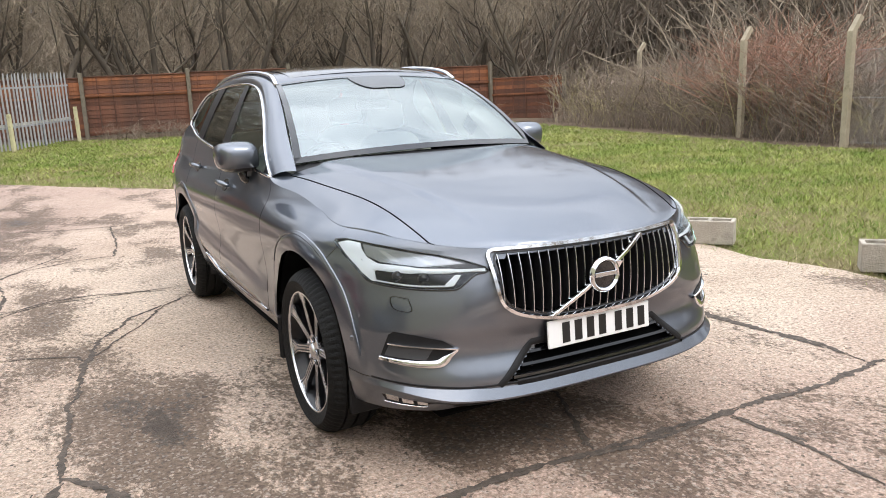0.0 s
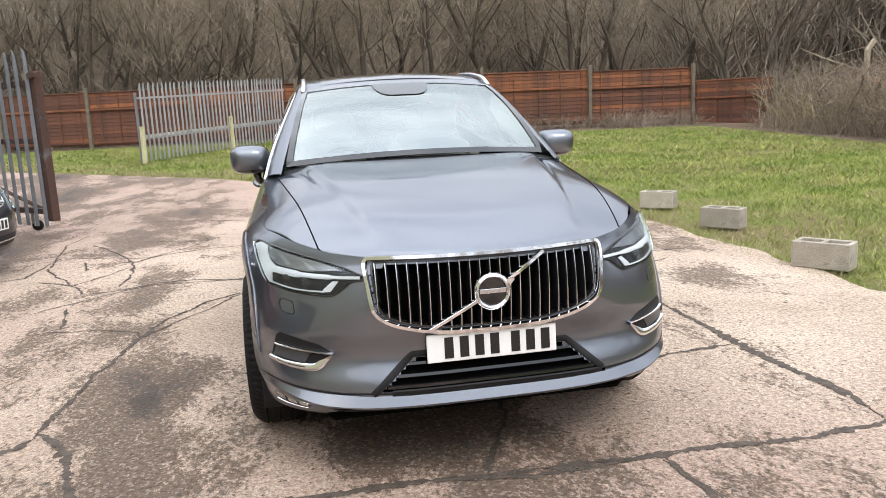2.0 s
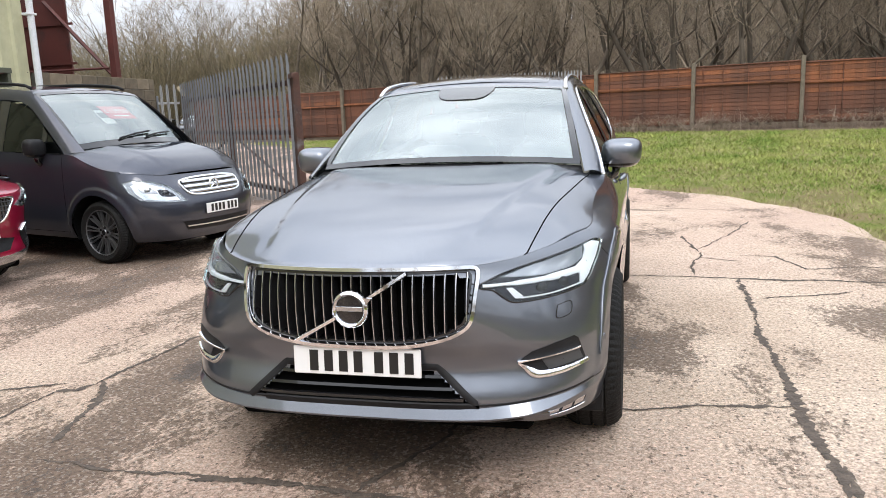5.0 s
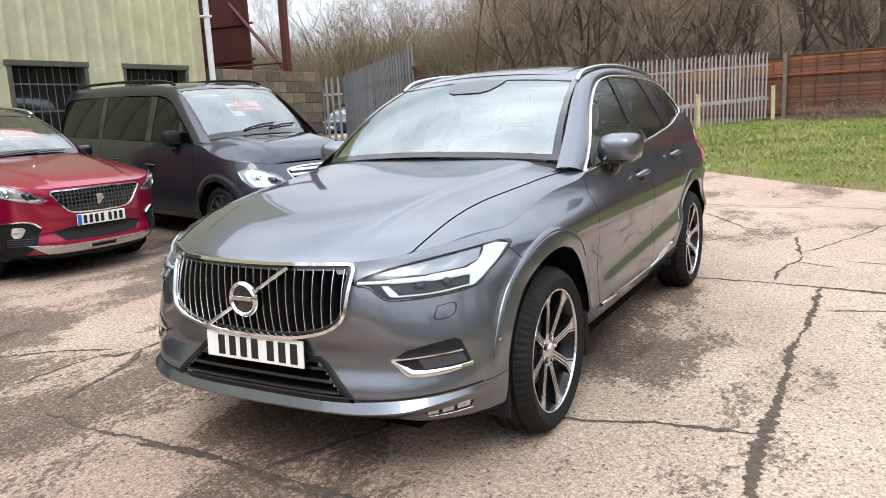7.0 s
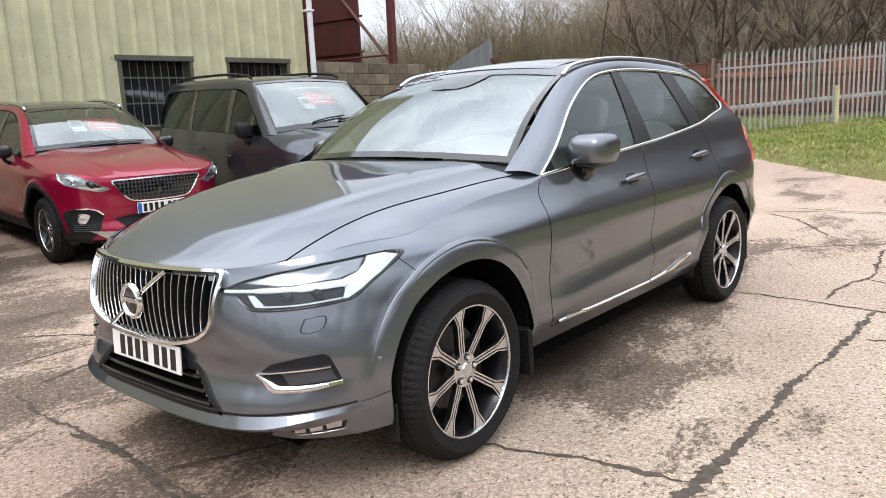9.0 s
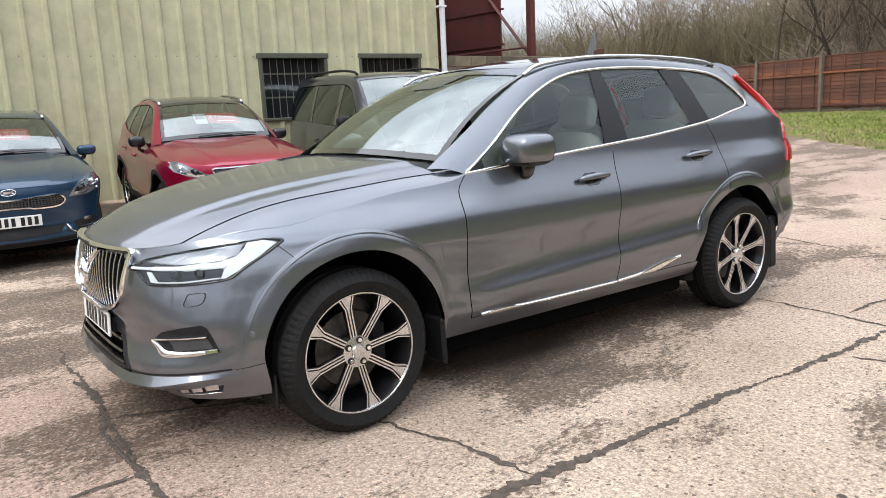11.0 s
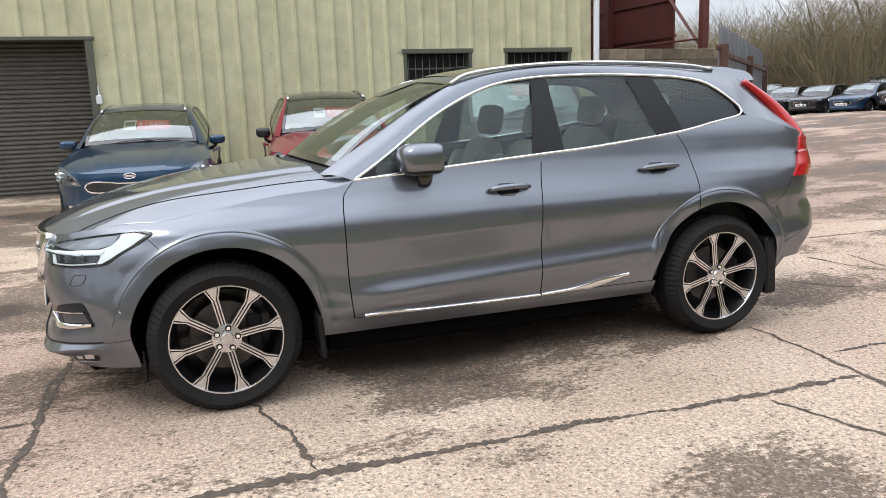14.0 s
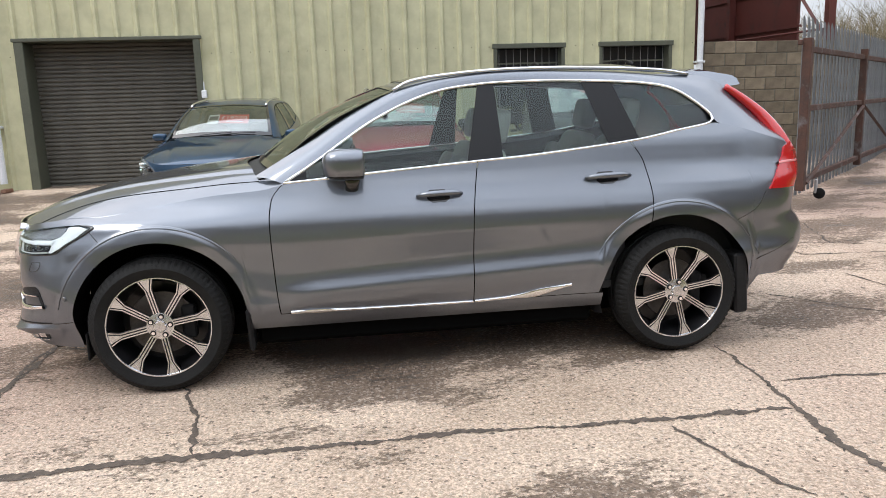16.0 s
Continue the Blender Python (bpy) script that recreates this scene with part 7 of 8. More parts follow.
def side_glass(q, dark=GLASS_DARK, rear=GLASS_DARK):
    """Three panes and two posts from the window line of q."""
    d = np.array(q["dlo_top"], float)
    top = lambda y: float(np.interp(y, d[:11, 0], d[:11, 1])) - 0.012
    b = curve(q["belt"])
    bl = lambda y: float(b(y)) + 0.004
    y0, y3 = d[0, 0] + 0.07, d[10, 0] - 0.02
    L = d[10, 0] - d[0, 0]
    f = lambda k: d[0, 0] + L * k
    def pane(a, c, ta, tc, mat, name="side_window"):
        lo = [(y, bl(y)) for y in np.linspace(a, c, 4)]
        hi = [(y, max(top(y), bl(y) + 0.01)) for y in np.linspace(ta, tc, 6)]
        return ((lo, hi), mat, name)
    return [pane(y0, f(0.42), y0 + 0.01, f(0.45), dark), pane(f(0.42), f(0.49), f(0.45), f(0.49), BLACK_GLOSS, "b_pillar"), pane(f(0.49), f(0.75), f(0.49), f(0.71), dark), pane(f(0.75), f(0.82), f(0.71), f(0.78), BLACK_GLOSS, "c_pillar"), pane(f(0.82), y3 - 0.01, f(0.78), y3 - 0.03, rear)]


CROSS_RED = variant(SUV, 0.968, [(-0.9, -0.92), (0, 0), (0.68, 0.62), (2.865, 2.675), (3.85, 3.52)], [(0, 0), (0.36, 0.345), (0.87, 0.90), (1.07, 1.06), (1.56, 1.545), (1.7, 1.68)], roof_mat=BLACK_PAINT, n=3.0, glass=GLASS_PARKED)
CROSS_BLUE = variant(SUV, 0.95, [(-0.9, -0.88), (0, 0), (0.68, 0.58), (2.865, 2.70), (3.85, 3.50)], [(0, 0), (0.36, 0.335), (0.87, 0.85), (1.07, 1.02), (1.56, 1.455), (1.7, 1.58)], n=2.6, glass=GLASS_PARKED)
HATCH = variant(SUV, 0.95, [(-0.9, -0.88), (0, 0), (0.68, 0.50), (2.865, 2.65), (3.85, 3.45)], [(0, 0), (0.36, 0.32), (0.87, 0.74), (1.07, 0.92), (1.56, 1.36), (1.7, 1.47)], n=2.5)
VAN = dict(
    glass=GLASS_PARKED,
    side=[(0.2, 0.84), (0.3, 0.90), (0.5, 0.935), (0.8, 0.945), (1.0, 0.94), (1.2, 0.915), (1.5, 0.86), (1.8, 0.78)],
    nose=[(0.2, -0.74), (0.3, -0.80), (0.5, -0.84), (0.6, -0.83), (0.75, -0.76), (0.92, -0.61), (1.1, -0.5)],
    rear=[(0.25, 4.35), (1.0, 4.33), (1.9, 4.25)],
    rimx=[(0, 0.92), (0.5, 0.92), (0.8, 0.95), (0.95, 0.97)], rimy=[(-0.9, 0.965), (-0.3, 0.975), (0.1, 1.07), (0.3, 1.14), (0.5, 1.16), (1, 1.17)],
    hood=[(-0.85, 0.95), (-0.6, 1.06), (-0.25, 1.15), (0.15, 1.21), (0.5, 1.24)],
    belt=[(0.42, 1.15), (1.5, 1.17), (4.0, 1.20), (4.15, 1.2)], quarter=[(2.3, 1.18), (4.0, 1.20), (4.35, 1.2)],
    dlo_top=[(0.42, 1.15), (0.62, 1.32), (0.85, 1.50), (1.08, 1.66), (1.35, 1.73), (1.8, 1.745), (2.3, 1.75), (3.0, 1.745), (3.7, 1.73), (3.95, 1.66), (4.02, 1.4), (4.06, 1.22)],
    roof_edge=[(0.82, 0.22, 1.17), (0.78, 0.6, 1.47), (0.71, 1.02, 1.77), (0.69, 1.4, 1.85), (0.69, 2.2, 1.88), (0.68, 3.4, 1.87), (0.66, 4.1, 1.83), (0.70, 4.22, 1.5), (0.74, 4.26, 1.22)],
    door_f=[(0.3, 0.47), (0.8, 0.46), (1.16, 0.46)], b_post=[(0.3, 1.45), (1.17, 1.47)], door_r=[(0.35, 2.75), (1.2, 2.75)],
    c0=0.1, n=2.9, r0=3.8, nr=3.5, hub=0.335, arch=0.40, wb=3.43, sill=0.25, chin=0.24, door_z=0.32, tail_z=0.35, flare=0.014, lean=(0.22, 0.12),
    rim_y0=-0.29, hood_x=(0.62, 0.82), cowl=(0.14, 0.12), crease_x=(0.40, 0.62), roof_y=(1.02, 4.08), screen=dict(x=0.80, y=0.22, bow=0.15, z=1.235, fall=0.05, bulge=0.5), holes=[],
)

parked(CROSS_RED, pose(-5.37, 1.88, 0.0, 2, 0, 84.5), "ruby red crossover with a black roof and price card", RED_PAINT, 0.6, rim=0.225, tyre=0.345,
       lamps=[(0.47, 0.80), (0.56, 0.845), (0.68, 0.915), (0.76, 0.955), (0.82, 0.95), (0.83, 0.90), (0.80, 0.85), (0.68, 0.805), (0.56, 0.775)],
       grille=[(0, 0.655), (0.24, 0.665), (0.33, 0.70), (0.41, 0.80), (0.45, 0.87), (0.3, 0.878), (0, 0.882)], plate=0.585, rails=[(0.545, 1.25, 1.555), (0.54, 1.4, 1.605), (0.535, 2.0, 1.64), (0.525, 2.6, 1.60), (0.52, 2.75, 1.56)],
       arch_trim=BLACK_PLASTIC, windows=side_glass(CROSS_RED, GLASS_SIDE), mirror_at=(0.93, 0.93, 1.12, (0.10, 0.075, 0.07)), cap=BLACK_PAINT, fogs=[(0.54, 0.545), (0.60, 0.60), (0.76, 0.615), (0.82, 0.58), (0.84, 0.40), (0.80, 0.27), (0.66, 0.28), (0.58, 0.42)], fog_bar=[(0.545, 0.552), (0.61, 0.600), (0.70, 0.612), (0.80, 0.585)],
       lower=[([(0, 0.395), (0.36, 0.405), (0.46, 0.50), (0.30, 0.525), (0, 0.525)], BLACK_PLASTIC, 0.003), ([(0, 0.285), (0.50, 0.295), (0.66, 0.39), (0.56, 0.375), (0.40, 0.365), (0, 0.365)], SATIN, 0.014), ([(0, 0.315), (0.12, 0.315), (0.13, 0.345), (0, 0.345)], BLACK_PLASTIC, 0.018), ([(0, 0.225), (0.75, 0.24), (0.78, 0.285), (0, 0.28)], BLACK_PLASTIC, 0.006)], nbars=22, grille_mat=GREY_DARK, cross=5, emblem="shape", wipe=0.5, card=(0.36, 0.54, "£15950", -0.08))
parked(CROSS_BLUE, pose(-5.38, -0.58, 0.0, 2, 0, 85.5), "deep blue crossover with a price card in the windscreen", BLUE_PAINT, 0.6, rim=0.215, tyre=0.33,
       lamps=[(0.52, 0.725), (0.57, 0.795), (0.65, 0.87), (0.74, 0.915), (0.81, 0.905), (0.838, 0.84), (0.81, 0.765), (0.68, 0.725)],
       grille=[(0, 0.665), (0.14, 0.660), (0.22, 0.648), (0.40, 0.652), (0.47, 0.69), (0.46, 0.735), (0.38, 0.765), (0.20, 0.755), (0.12, 0.745), (0, 0.742)], plate=0.535, rails=[(0.53, 1.2, 1.455), (0.525, 1.35, 1.50), (0.52, 2.0, 1.53), (0.51, 2.6, 1.50), (0.505, 2.75, 1.47)],
       arch_trim=BLACK_PLASTIC, windows=side_glass(CROSS_BLUE, GLASS_SIDE), mirror_at=(0.92, 0.88, 1.07, (0.105, 0.07, 0.06)), fogs=[(0.55, 0.47), (0.76, 0.49), (0.78, 0.42), (0.72, 0.36), (0.56, 0.37)], fog_bar=[(0.46, 0.455), (0.51, 0.385), (0.60, 0.352), (0.75, 0.352)],
       lower=[([(0, 0.36), (0.40, 0.38), (0.46, 0.46), (0, 0.47)], BLACK_PLASTIC, 0.003), ([(0, 0.28), (0.68, 0.30), (0.76, 0.35), (0.5, 0.335), (0, 0.33)], BLACK_PLASTIC, 0.006)], nbars=30, grille_mat=GREY_DARK, cross=5, emblem="oval", wipe=0.5, card=(0.34, 0.54, "£19250", -0.1))
parked(VAN, pose(-4.3, 4.25, 0.0, 1.5, 0, 79), "dark grey people-carrier van with black roof rails", VAN_PAINT, 0.6, wheel_style="mesh", face=WHEEL_GREY, rim=0.24, tyre=0.335, category="van",
       lamps=[(0.46, 0.65), (0.49, 0.72), (0.58, 0.81), (0.70, 0.865), (0.82, 0.885), (0.875, 0.86), (0.865, 0.76), (0.82, 0.68), (0.62, 0.65)],
       grille=[(0, 0.70), (0.30, 0.705), (0.40, 0.74), (0.43, 0.80), (0.42, 0.845), (0.25, 0.87), (0, 0.875)], plate=0.55, plate_blue=False, rails=[(0.64, 1.2, 1.86), (0.64, 1.35, 1.90), (0.63, 2.0, 1.935), (0.62, 3.3, 1.93), (0.62, 3.8, 1.90)], roof_trim=BLACK_PLASTIC,
       windows=[(([(0.50, 1.165), (0.7, 1.168), (0.74, 1.17)], [(0.51, 1.19), (0.65, 1.31), (0.72, 1.37)]), GLASS_DARK, "quarter_light"), (([(0.80, 1.168), (1.1, 1.17), (1.42, 1.175)], [(0.80, 1.44), (1.06, 1.63), (1.40, 1.72)]), GLASS_DARK), (([(1.55, 1.18), (2.70, 1.19)], [(1.55, 1.73), (2.70, 1.735)]), GLASS_DARK), (([(2.81, 1.19), (3.97, 1.20)], [(2.81, 1.735), (3.7, 1.715), (3.90, 1.66)]), GLASS_DARK),
                (([(0.74, 1.17), (0.80, 1.17)], [(0.72, 1.37), (0.80, 1.44)]), BLACK_GLOSS, "a_post"), (([(1.42, 1.175), (1.55, 1.18)], [(1.40, 1.72), (1.55, 1.73)]), BLACK_GLOSS, "b_pillar"), (([(2.70, 1.19), (2.81, 1.19)], [(2.70, 1.735), (2.81, 1.735)]), BLACK_GLOSS, "c_pillar")],
       mirror_at=(1.0, 0.78, 1.22, (0.11, 0.09, 0.10)), cap=BLACK_PLASTIC, lower=[([(0, 0.33), (0.46, 0.345), (0.52, 0.44), (0, 0.435)], BLACK_PLASTIC, 0.003), ([(0, 0.375), (0.46, 0.38), (0.47, 0.395), (0, 0.39)], SATIN, 0.012)], nbars=-3, card=(0.12, 0.6, "£15950", -0.12))

# parked cars at the far end of the yard
for i, (x, y, yaw, pm, q, lab) in enumerate(((-26.3, 28.6, 24, BLACK_PAINT, HATCH, "black hatchback parked at the far end of the yard"), (-24.1, 28.5, 20, BLACK_PAINT, HATCH, "black low car parked beside another"), (-28.6, 30.0, 40, VAN_PAINT, CROSS_RED, "dark grey crossover parked across the far yard"), (-21.9, 28.7, 16, BLUE_PAINT, HATCH, "dark blue car parked in the far row"), (-25.0, 34.0, 40, VAN_PAINT, CROSS_BLUE, "grey estate car parked behind the others"), (-19.8, 29.2, 14, BLACK_PAINT, HATCH, "dark hatchback parked by the fence end"))):
    parked(q, pose(x, y, float(rise(x, y)), 0, 0, yaw), lab, pm, 0.25, far=True, rim=0.21, tyre=0.32 if q is HATCH else 0.34, windows=side_glass(q, GLASS_DARK),
           lamps=[(0.47, 0.66), (0.56, 0.70), (0.68, 0.765), (0.76, 0.79), (0.80, 0.76), (0.78, 0.70), (0.66, 0.66)], grille=[(0, 0.48), (0.3, 0.49), (0.36, 0.56), (0.34, 0.64), (0, 0.645)], nbars=-3, grille_mat=BLACK_GLOSS, plate=0.50, plate_blue=False)
BARK = surface("bare_bark", (0.07, 0.057, 0.042), (0.15, 0.122, 0.088), 3, 0.9, fine=30, bump=0.4, stretch=(1, 1, 0.3), own=0.2)
TWIG = surface("grey_brown_twigs", (0.22, 0.178, 0.128), (0.34, 0.275, 0.20), 2, 0.9, fine=20, bump=0.0, own=0.5)
FAR_TWIG = surface("distant_twigs", (0.21, 0.172, 0.132), (0.31, 0.255, 0.195), 0.6, 0.95, fine=8, bump=0.0, own=0.3)
HEDGE_TAN = surface("tan_hedge_twigs", (0.22, 0.18, 0.095), (0.14, 0.115, 0.075), 0.5, 0.9, fine=8, bump=0.0, own=0.35)
GREY_TWIG = surface("grey_thicket", (0.15, 0.112, 0.082), (0.31, 0.245, 0.185), 1.5, 0.9, fine=20, bump=0.0, own=0.4)
STRAW = surface("dry_grass", (0.42, 0.35, 0.19), (0.30, 0.26, 0.15), 0.9, 0.9, fine=9, bump=0.0, own=0.3, spec=0.1)
RED_TWIG = surface("reddish_brush", (0.34, 0.17, 0.115), (0.25, 0.15, 0.105), 2, 0.9, fine=20, bump=0.0, own=0.35)


def strands(paths, n=3):
    """Thin tapered strands: paths is a list of (points array, radii)."""
    vs, fs, k = [], [], 0
    ang = np.linspace(0, math.tau, n, endpoint=False)
    for p, r in paths:
        p = np.asarray(p)
        m = len(p)
        d = np.gradient(p, axis=0)
        d /= np.linalg.norm(d, axis=1)[:, None] + 1e-9
        ref = np.where(np.abs(d[:, 2:3]) < 0.9, np.array([[0, 0, 1.0]]), np.array([[1.0, 0, 0]]))
        u = np.cross(d, ref)
        u /= np.linalg.norm(u, axis=1)[:, None]
        w = np.cross(u, d)
        ring = p[:, None] + (u[:, None] * np.cos(ang)[None, :, None] + w[:, None] * np.sin(ang)[None, :, None]) * np.asarray(r)[:, None, None]
        vs.append(ring.reshape(-1, 3))
        for i in range(m - 1):
            for j in range(n):
                q = (j + 1) % n
                fs.append((k + i * n + j, k + i * n + q, k + (i + 1) * n + q, k + (i + 1) * n + j))
        k += m * n
    s = Shape()
    s.v, s.f, s.n = [np.concatenate(vs)], fs, k
    return s


def grow(rs, p, d, length, rad, level, out, spread, twigs):
    """One limb and, further up, its own limbs."""
    n = (9, 8, 6, 4, 3)[level]
    pts, rr = [p], [rad]
    step = length / (n - 1)
    for i in range(1, n):
        d = d + rs.normal(0, (0.075, 0.10, 0.15, 0.22, 0.25)[level], 3) + np.array([0, 0, (0.0, 0.09, 0.07, 0.03, 0.0)[level]])
        d = d / np.linalg.norm(d)
        pts.append(pts[-1] + d * step)
        rr.append(rad * (1 - 0.62 * i / (n - 1)))
    out[min(level, 2)].append((np.array(pts), np.array(rr)))
    if level >= 4:
        return
    kids = (6, 6, 5, twigs)[level]
    for c in range(kids):
        f = rs.uniform(0.3 if level == 0 else 0.2, 1.0)
        i = min(int(f * (n - 1)), n - 2)
        q = pts[i] + (pts[i + 1] - pts[i]) * (f * (n - 1) - i)
        a = rs.uniform(0, math.tau)
        side = np.array([math.cos(a), math.sin(a), rs.uniform(0.0, 0.95)])
        dd = d * (1 - spread) + side * spread
        grow(rs, q, dd / np.linalg.norm(dd), length * rs.uniform(0.42, 0.68), max(rr[i] * rs.uniform(0.34, 0.54), 0.0075), level + 1, out, spread, twigs)


def bare_tree(seed, height, lean=(0, 0), stems=1, spread=0.6, twigs=3):
    rs = np.random.RandomState(seed)
    t = thing("tree", "bare winter tree with a dense brown crown of twigs", "tree", group="bare trees of the wood")
    out = {0: [], 1: [], 2: []}
    for s in range(stems):
        a = rs.uniform(0, math.tau)
        d = np.array([lean[0] + 0.25 * math.cos(a) * (stems > 1), lean[1] + 0.25 * math.sin(a) * (stems > 1), 1.0])
        grow(rs, np.array([0.12 * math.cos(a) * (stems > 1), 0.12 * math.sin(a) * (stems > 1), -0.3]), d / np.linalg.norm(d), height * rs.uniform(0.5, 0.62), height * 0.0115 * (1 if stems == 1 else 0.75), 0, out, spread, twigs)
    strands(out[0], 8).done("trunk", BARK, t, smooth=True)
    strands(out[1], 5).done("bough", BARK, t, smooth=True)
    strands(out[2], 3).done("crown", TWIG, t)
    return t


def build_wood():
    rs = np.random.RandomState(11)
    kinds = [bare_tree(21 + i, h, stems=s, spread=sp, twigs=tw) for i, (h, s, sp, tw) in enumerate(((11, 1, 0.6, 4), (10, 2, 0.55, 3), (12, 1, 0.7, 4), (9, 3, 0.5, 3), (8, 3, 0.65, 3)))]
    spots = []
    for x in np.arange(-34, 38, 2.6):
        for row, yy in enumerate((28.5, 33, 39, 47)):
            spots.append((x + rs.uniform(-1.2, 1.2) + row * 0.9, yy + rs.uniform(-1.2, 1.6) + (max(0, -x - 15) * 0.25) - max(0, x - 12) * 0.5 * (row < 2), rs.uniform(0.8, 1.25)))
    # extra trees added beside and behind the path, mostly unseen, to darken car reflections
    for k in range(26):
        spots.append((rs.uniform(22, 34), rs.uniform(-25, 20), rs.uniform(0.7, 1.0)))
        spots.append((rs.uniform(-30, 24), rs.uniform(-36, -24), rs.uniform(0.7, 1.0)))
    spots = [p for p in spots if not (p[0] < -15 and 20 < p[1] < 37)]
    for i, (x, y, s) in enumerate(spots):
        m = pose(x, y, float(rise(x, y)), 0, 0, rs.uniform(0, 360))
        k = kinds[rs.randint(len(kinds))]
        if i < len(kinds):
            k = kinds[i]
            k.matrix_world, k.scale = m, (s, s, s)
        else:
            o = copy_thing(k, m)
            o.scale = (s, s, s)


def brush(name, label, boxes, count, h, mat, seed, thin=0.006, lean=0.35, bend=0.25, subs=2, fork=0.4):
    """A thicket of thin stems, kind stuff."""
    rs = np.random.RandomState(seed)
    paths = []
    for i in range(count):
        x0, y0, x1, y1 = boxes[rs.randint(len(boxes))]
        x, y = rs.uniform(x0, x1), rs.uniform(y0, y1)
        hh = h * rs.uniform(0.45, 1.1)
        d = np.array([rs.normal(0, lean), rs.normal(0, lean), 1.0])
        p = [np.array([x, y, float(rise(x, y)) - 0.05])]
        for k in range(4):
            d = d + np.array([rs.normal(0, bend), rs.normal(0, bend), -0.06 * k])
            p.append(p[-1] + d / np.linalg.norm(d) * hh / 4)
        paths.append((np.array(p), thin * rs.uniform(0.6, 1.5) * np.array([1.3, 1.1, 0.9, 0.65, 0.35])))
        for b in range(subs):
            j = rs.randint(1, 4)
            q = p[j] + rs.normal(0, 0.02, 3)
            e = np.array([rs.normal(0, 1), rs.normal(0, 1), rs.uniform(0.1, 1.0)])
            e /= np.linalg.norm(e)
            l2 = hh * rs.uniform(0.4, 1.0) * fork
            paths.append((np.array([q, q + e * l2 * 0.5 + rs.normal(0, 0.03, 3), q + e * l2]), thin * 0.55 * np.array([1, 0.8, 0.4])))
    return tagged(strands(paths, 3).done(name, mat), label, "undergrowth", kind="stuff")


build_wood()
brush("fence_weeds", "dead brown weeds and bramble at the foot of the fence", [(6.0, 21.5, 13.0, 22.1), (0.0, 22.3, 6.0, 22.6), (10.0, 20.6, 13.4, 21.6)], 700, 0.75, GREY_TWIG, 41, 0.006, 0.5, 0.35, 4, 0.6)
brush("undergrowth", "tangled brown undergrowth below the bare trees", [(-14, 29.0, 20, 31.5), (-14, 31, 26, 38), (-16, 38, 30, 44)], 5200, 4.2, TWIG, 5, 0.015, 0.4, 0.3, 3)
brush("far_wood", "dense bare wood on the rising bank behind", [(-40, 44, 34, 52), (-36, 52, 38, 62), (-36, 62, 42, 76), (16, 26, 36, 42), (24, 14, 40, 34), (30, 30, 50, 52)], 9500, 8.5, FAR_TWIG, 15, 0.035, 0.25)
brush("far_hedge", "tall tan and olive hedge of bare shrubs behind the far cars", [(-48, 31, -34, 40), (-38, 35, -26, 42), (-29, 38.5, -17, 45)], 6500, 6.5, HEDGE_TAN, 35, 0.015, 0.16, 0.2)
# added hedge, mostly out of view, that blocks the bright horizon from the paintwork
brush("hedge", "rough brown hedge added on the bank, mostly unseen, to darken reflections", [(20, -25, 25, 20), (-35, -27, 24, -21)], 2600, 4.0, TWIG, 25, 0.03, 0.4)
brush("thicket", "dense grey-brown twig thicket along the wire fence", [(14.0, 7.2, 16.0, 11.5), (14.0, 11, 16.6, 15.5), (14.6, 15, 17.4, 19.5), (15.0, 2.0, 18, 7)], 1300, 2.4, GREY_TWIG, 6, 0.012, 0.34, 0.34, 7, 0.5)
brush("red_shoots", "long reddish shoots above the thicket", [(14.4, 8.6, 16.0, 11.0), (14.9, 10.5, 16.5, 13.0), (15.5, 4.0, 18, 6.0)], 420, 3.3, RED_TWIG, 8, 0.013, 0.34, 0.3, 9, 0.5)
brush("pale_stems", "thin pale dead stems in front of the thicket", [(13.6, 6.5, 14.8, 18.5)], 160, 2.2, STRAW, 19, 0.007, 0.4, 0.35, 3, 0.5)
brush("dead_stems", "short dead stems at the foot of the thicket", [(13.4, 6.0, 14.4, 18.5)], 900, 0.8, GREY_TWIG, 9, 0.0045, 0.35, 0.2)


def big_tree(x, y, seed, height, stems, lean=(0, 0), thick=0.95):
    """A thicker tree close behind the fence."""
    rs = np.random.RandomState(seed)
    t = thing("tree", "old bare tree with thick forked trunk behind the fence", "tree", pose(x, y, float(rise(x, y))), "bare trees of the wood")
    out = {0: [], 1: [], 2: []}
    for s in range(stems):
        a = math.tau * s / stems + rs.uniform(-0.5, 0.5)
        k = 0.42 * (stems > 1)
        d = np.array([lean[0] + k * math.cos(a), lean[1] + 0.5 * k * math.sin(a), 1.0])
        grow(rs, np.array([0.2 * math.cos(a) * (stems > 1), 0.2 * math.sin(a) * (stems > 1), -0.3]), d / np.linalg.norm(d), height * rs.uniform(0.5, 0.65), height * 0.016 * thick, 0, out, 0.62, 4)
    strands(out[0], 9).done("trunk", BARK, t, smooth=True)
    strands(out[1], 5).done("bough", BARK, t, smooth=True)
    strands(out[2], 3).done("crown", TWIG, t)


for i, (x, y, h, st, ln) in enumerate(((10.6, 25.6, 9, 3, (0.1, 0)), (8.4, 26.4, 10, 2, (-0.2, 0)), (5.2, 26.0, 9, 3, (0.2, 0)), (2.2, 27.2, 10, 4, (-0.1, 0)), (-1.6, 27.0, 9, 2, (0.1, 0)), (-5.0, 27.6, 9, 3, (0.2, 0)), (-8.6, 29.2, 10, 3, (0.0, 0)), (-11.4, 30.2, 9, 2, (0.3, 0)), (13.2, 25.4, 9, 2, (0.1, 0)), (16.4, 23.5, 9, 3, (0, 0)))):
    big_tree(x, y, 70 + i, h, st, ln)


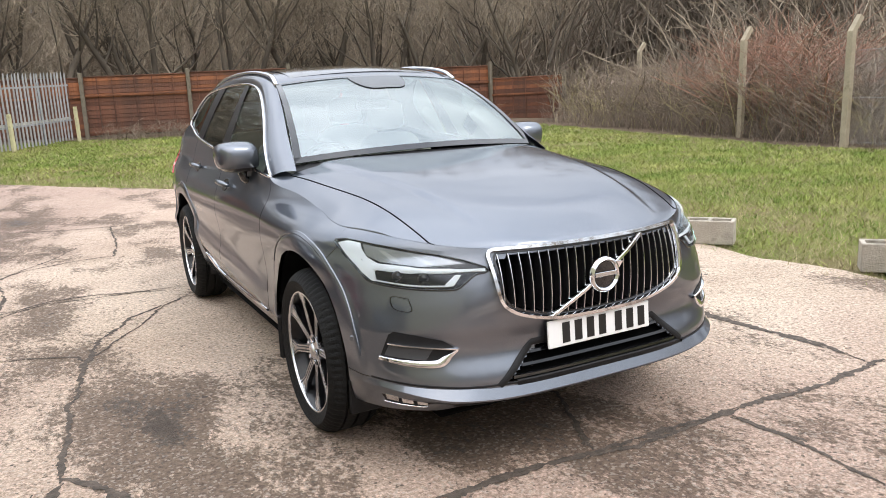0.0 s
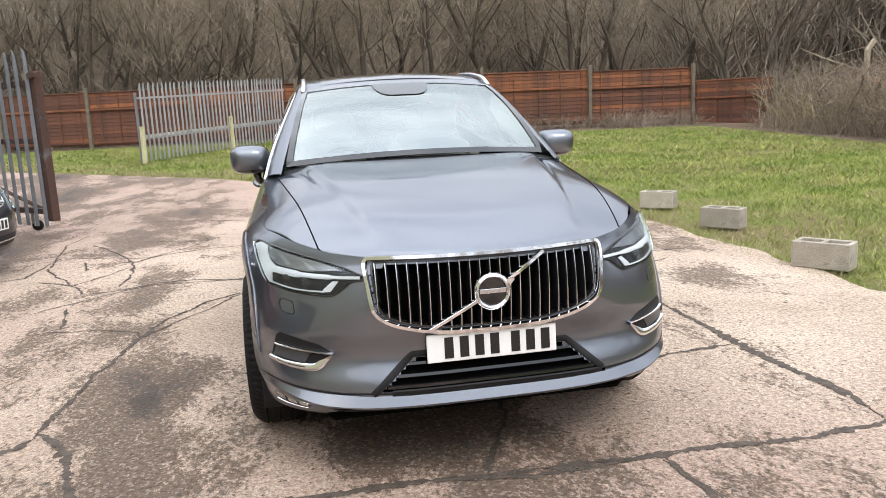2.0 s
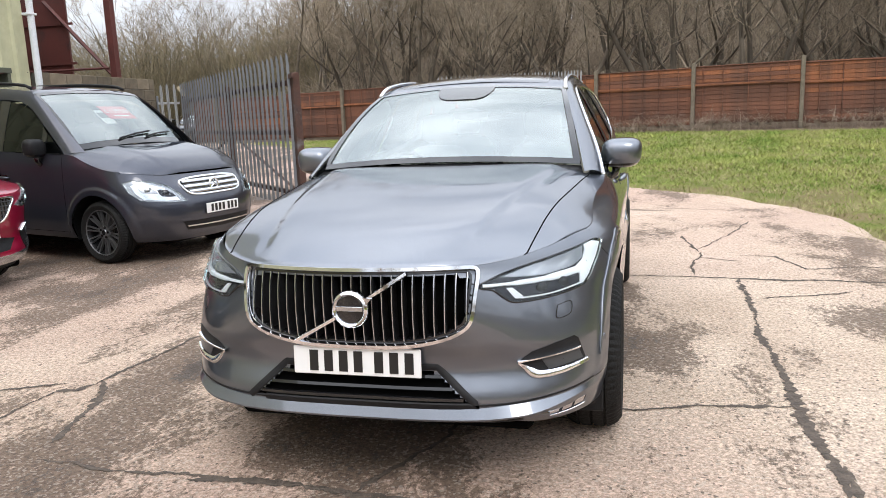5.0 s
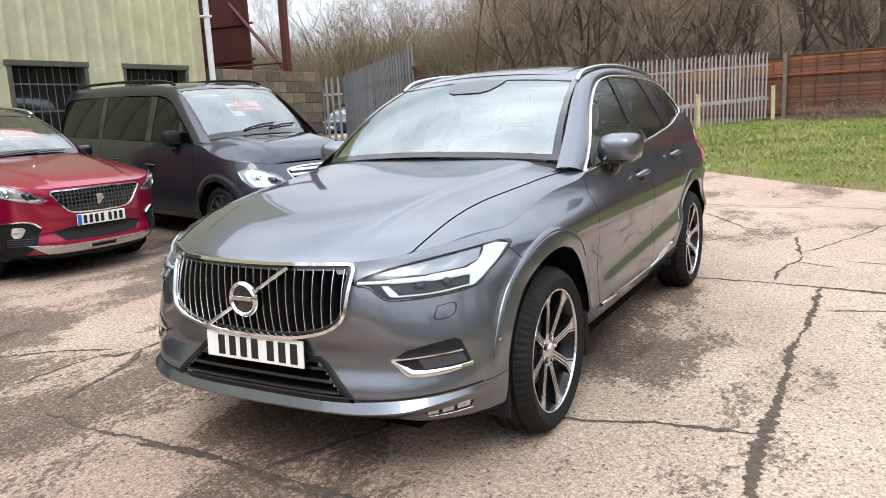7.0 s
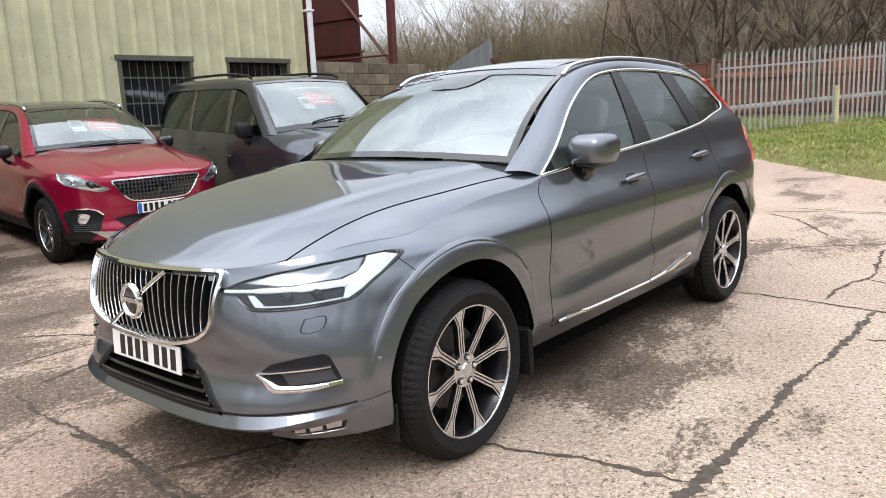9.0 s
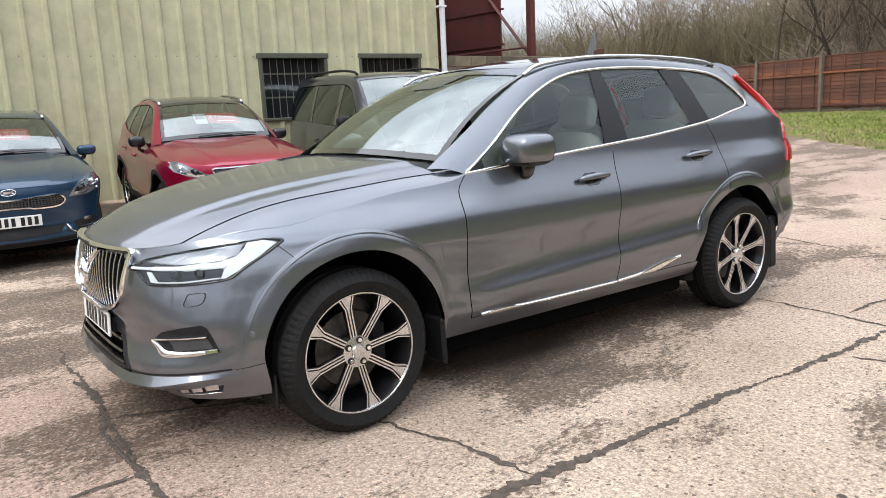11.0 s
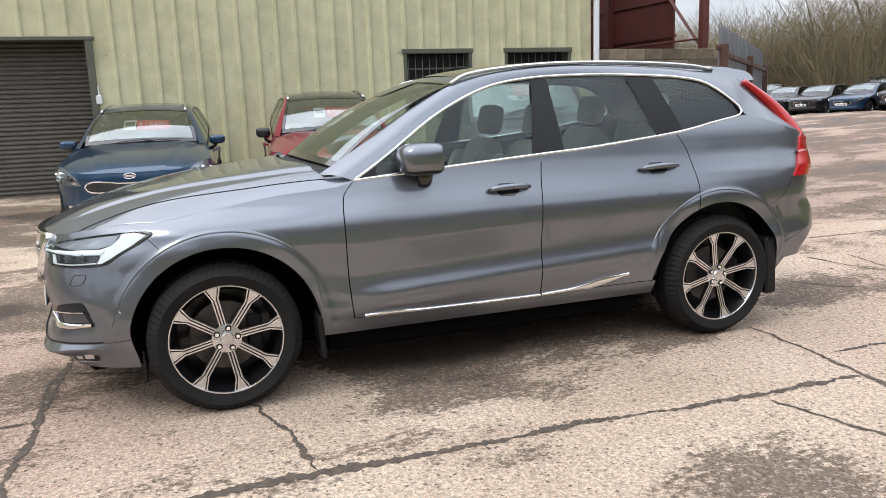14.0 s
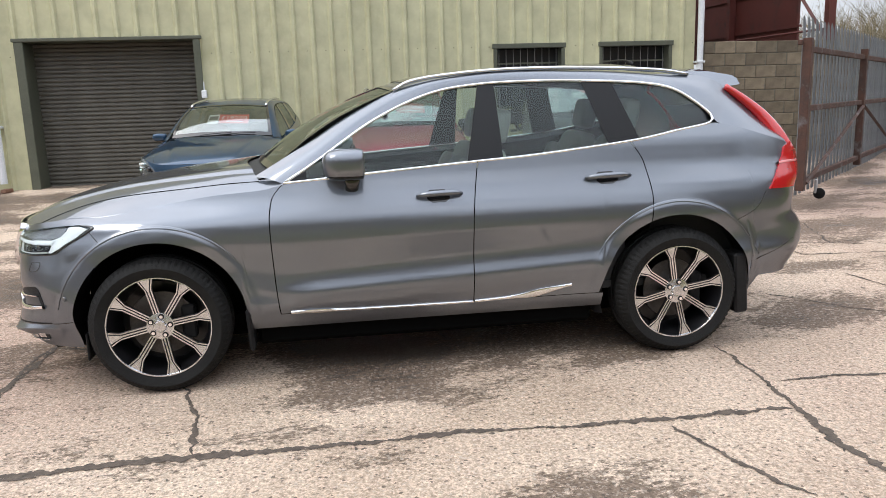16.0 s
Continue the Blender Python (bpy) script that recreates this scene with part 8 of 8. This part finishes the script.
# ---- posts and wire at the thicket ----
PALE_CONCRETE = surface("lichened_concrete", (0.40, 0.34, 0.24), (0.30, 0.25, 0.17), 4, 0.85, fine=60, bump=0.4, dirt=(0.17, 0.15, 0.08), dirt_scale=3)


def cranked_post(x, y, z, yaw, h=2.35):
    t = thing("concrete_post", "mossy concrete fence post with a cranked top", "post", pose(x, y, z, 0, 1.5, yaw), "cranked fence posts")
    s = Shape()
    rows = []
    for zz, o in ((-0.3, 0), (h - 0.02, 0), (h + 0.32, 0.24)):
        w = 0.062 if zz < h else 0.05
        rows.append([(-w + o, -w, zz), (w + o, -w, zz - 0.3 * o), (w + o, w, zz - 0.3 * o), (-w + o, w, zz)])
    s.grid(rows, wrap=True)
    s.f.append((8, 9, 10, 11))
    s.done("post", PALE_CONCRETE, t, fix=True)


for p in ((12.9, 6.95, 0.0, 0), (13.75, 10.35, 0.1, 5), (17.0, 17.6, 0.3, 5), (-18.7, 27.3, 0.5, 180), (12.6, 3.4, 0, 0)):
    cranked_post(*p)


def chain_link():
    """Diamond mesh between the posts."""
    t = thing("wire_fence", "grey chain-link wire between concrete posts", "fence")
    a, b = np.array([12.6, 3.4, 0.0]), np.array([13.1, 7.0, 0.0])
    ln = np.linalg.norm(b - a)
    d = (b - a) / ln
    paths = []
    H = 1.9
    for k in np.arange(-H, ln, 0.075):
        for sg in (1, -1):
            p, q = (k, 0.0), (k + H, H)
            if sg < 0:
                p, q = (k, H), (k + H, 0.0)
            lo, hi = max(0, -k), min(H, ln - k)
            if hi <= lo:
                continue
            f = lambda s: (k + s, s if sg > 0 else H - s)
            (u0, z0), (u1, z1) = f(lo), f(hi)
            paths.append((np.array([a + d * u0 + (0, 0, z0 + 0.05), a + d * u1 + (0, 0, z1 + 0.05)]), np.array([0.0022, 0.0022])))
    strands(paths, 3).done("mesh", GALV, t)
    for z in (0.1, 1.0, 1.95):
        Shape().tube([tuple(a + (0, 0, z)), tuple(b + (0, 0, z))], 0.004, 5).done("line_wire", GALV, t)


chain_link()


# ---- grass ----
GRASS = surface("grass_blades", (0.115, 0.19, 0.03), (0.36, 0.37, 0.115), 0.9, 0.8, fine=9, bump=0.0, own=0.4, spec=0.15)


def blades(name, label, mat, count, h, w, seed, keep, at_edge, inland):
    rs = np.random.RandomState(seed)
    pts = []
    while sum(len(p) for p in pts) < count:
        x, y = rs.uniform(-14, 12.9, 40000), rs.uniform(-7, 24.5, 40000)
        d = np.hypot(x - 1.5, y + 2)
        ok = (x > edge_grass(y) - 0.10 - rs.uniform(0, 0.12, len(x))) & (y < np.interp(x, [-18.6, -7.6, -0.4, 5.9, 13.6], [27.3, 25.1, 23.3, 21.0, 19.5])) & (rs.uniform(0, 1, len(x)) < np.clip(7.0 / d, 0.15, 1) ** 1.2 * (at_edge + (inland - at_edge) * smooth(0.3, 4.0, x - edge_grass(y) + noise_field(x, y))))
        n = np.array([noise.noise((a * 0.55, b * 0.55, seed)) for a, b in zip(x[ok], y[ok])])
        sel = n > keep
        pts.append(np.c_[x[ok][sel], y[ok][sel]])
    p = np.concatenate(pts)[:count]
    d = np.hypot(p[:, 0] - 1.5, p[:, 1] + 2)
    k = np.clip(d / 9, 0.8, 2.0)
    a = rs.uniform(0, math.tau, count)
    hh = h * rs.uniform(0.35, 1.2, count)
    ww = w * rs.uniform(0.6, 1.4, count) * k
    z = rise(p[:, 0], p[:, 1]) - 0.03
    sx, sy = np.cos(a) * ww / 2, np.sin(a) * ww / 2
    lx, ly = rs.normal(0, 0.9, count) * hh, rs.normal(0, 0.9, count) * hh
    v = np.stack([np.c_[p[:, 0] - sx, p[:, 1] - sy, z], np.c_[p[:, 0] + sx, p[:, 1] + sy, z], np.c_[p[:, 0] + lx, p[:, 1] + ly, z + hh]], 1).reshape(-1, 3)
    s = Shape()
    s.v, s.n = [v], len(v)
    s.f = [(3 * i, 3 * i + 1, 3 * i + 2) for i in range(count)]
    tagged(s.done(name, mat), label, "grass", kind="stuff")


def noise_field(x, y):
    """Uneven border of the worn strip beside the yard."""
    return 0.9 * np.sin(x * 1.7 + y * 0.9) * np.sin(y * 2.3 - x * 0.6) + 0.5 * np.sin(x * 5.1 - y * 3.7)


def edge_grass(y):
    return np.interp(y, [e[0] for e in EDGE], [e[1] for e in EDGE])


blades("grass", "short green grass at the yard's edge", GRASS, 200000, 0.065, 0.012, 3, -0.6, 0.13, 1.0)
blades("dry_grass", "straw-coloured dead grass among the green", STRAW, 60000, 0.07, 0.009, 4, -0.15, 1.0, 0.55)
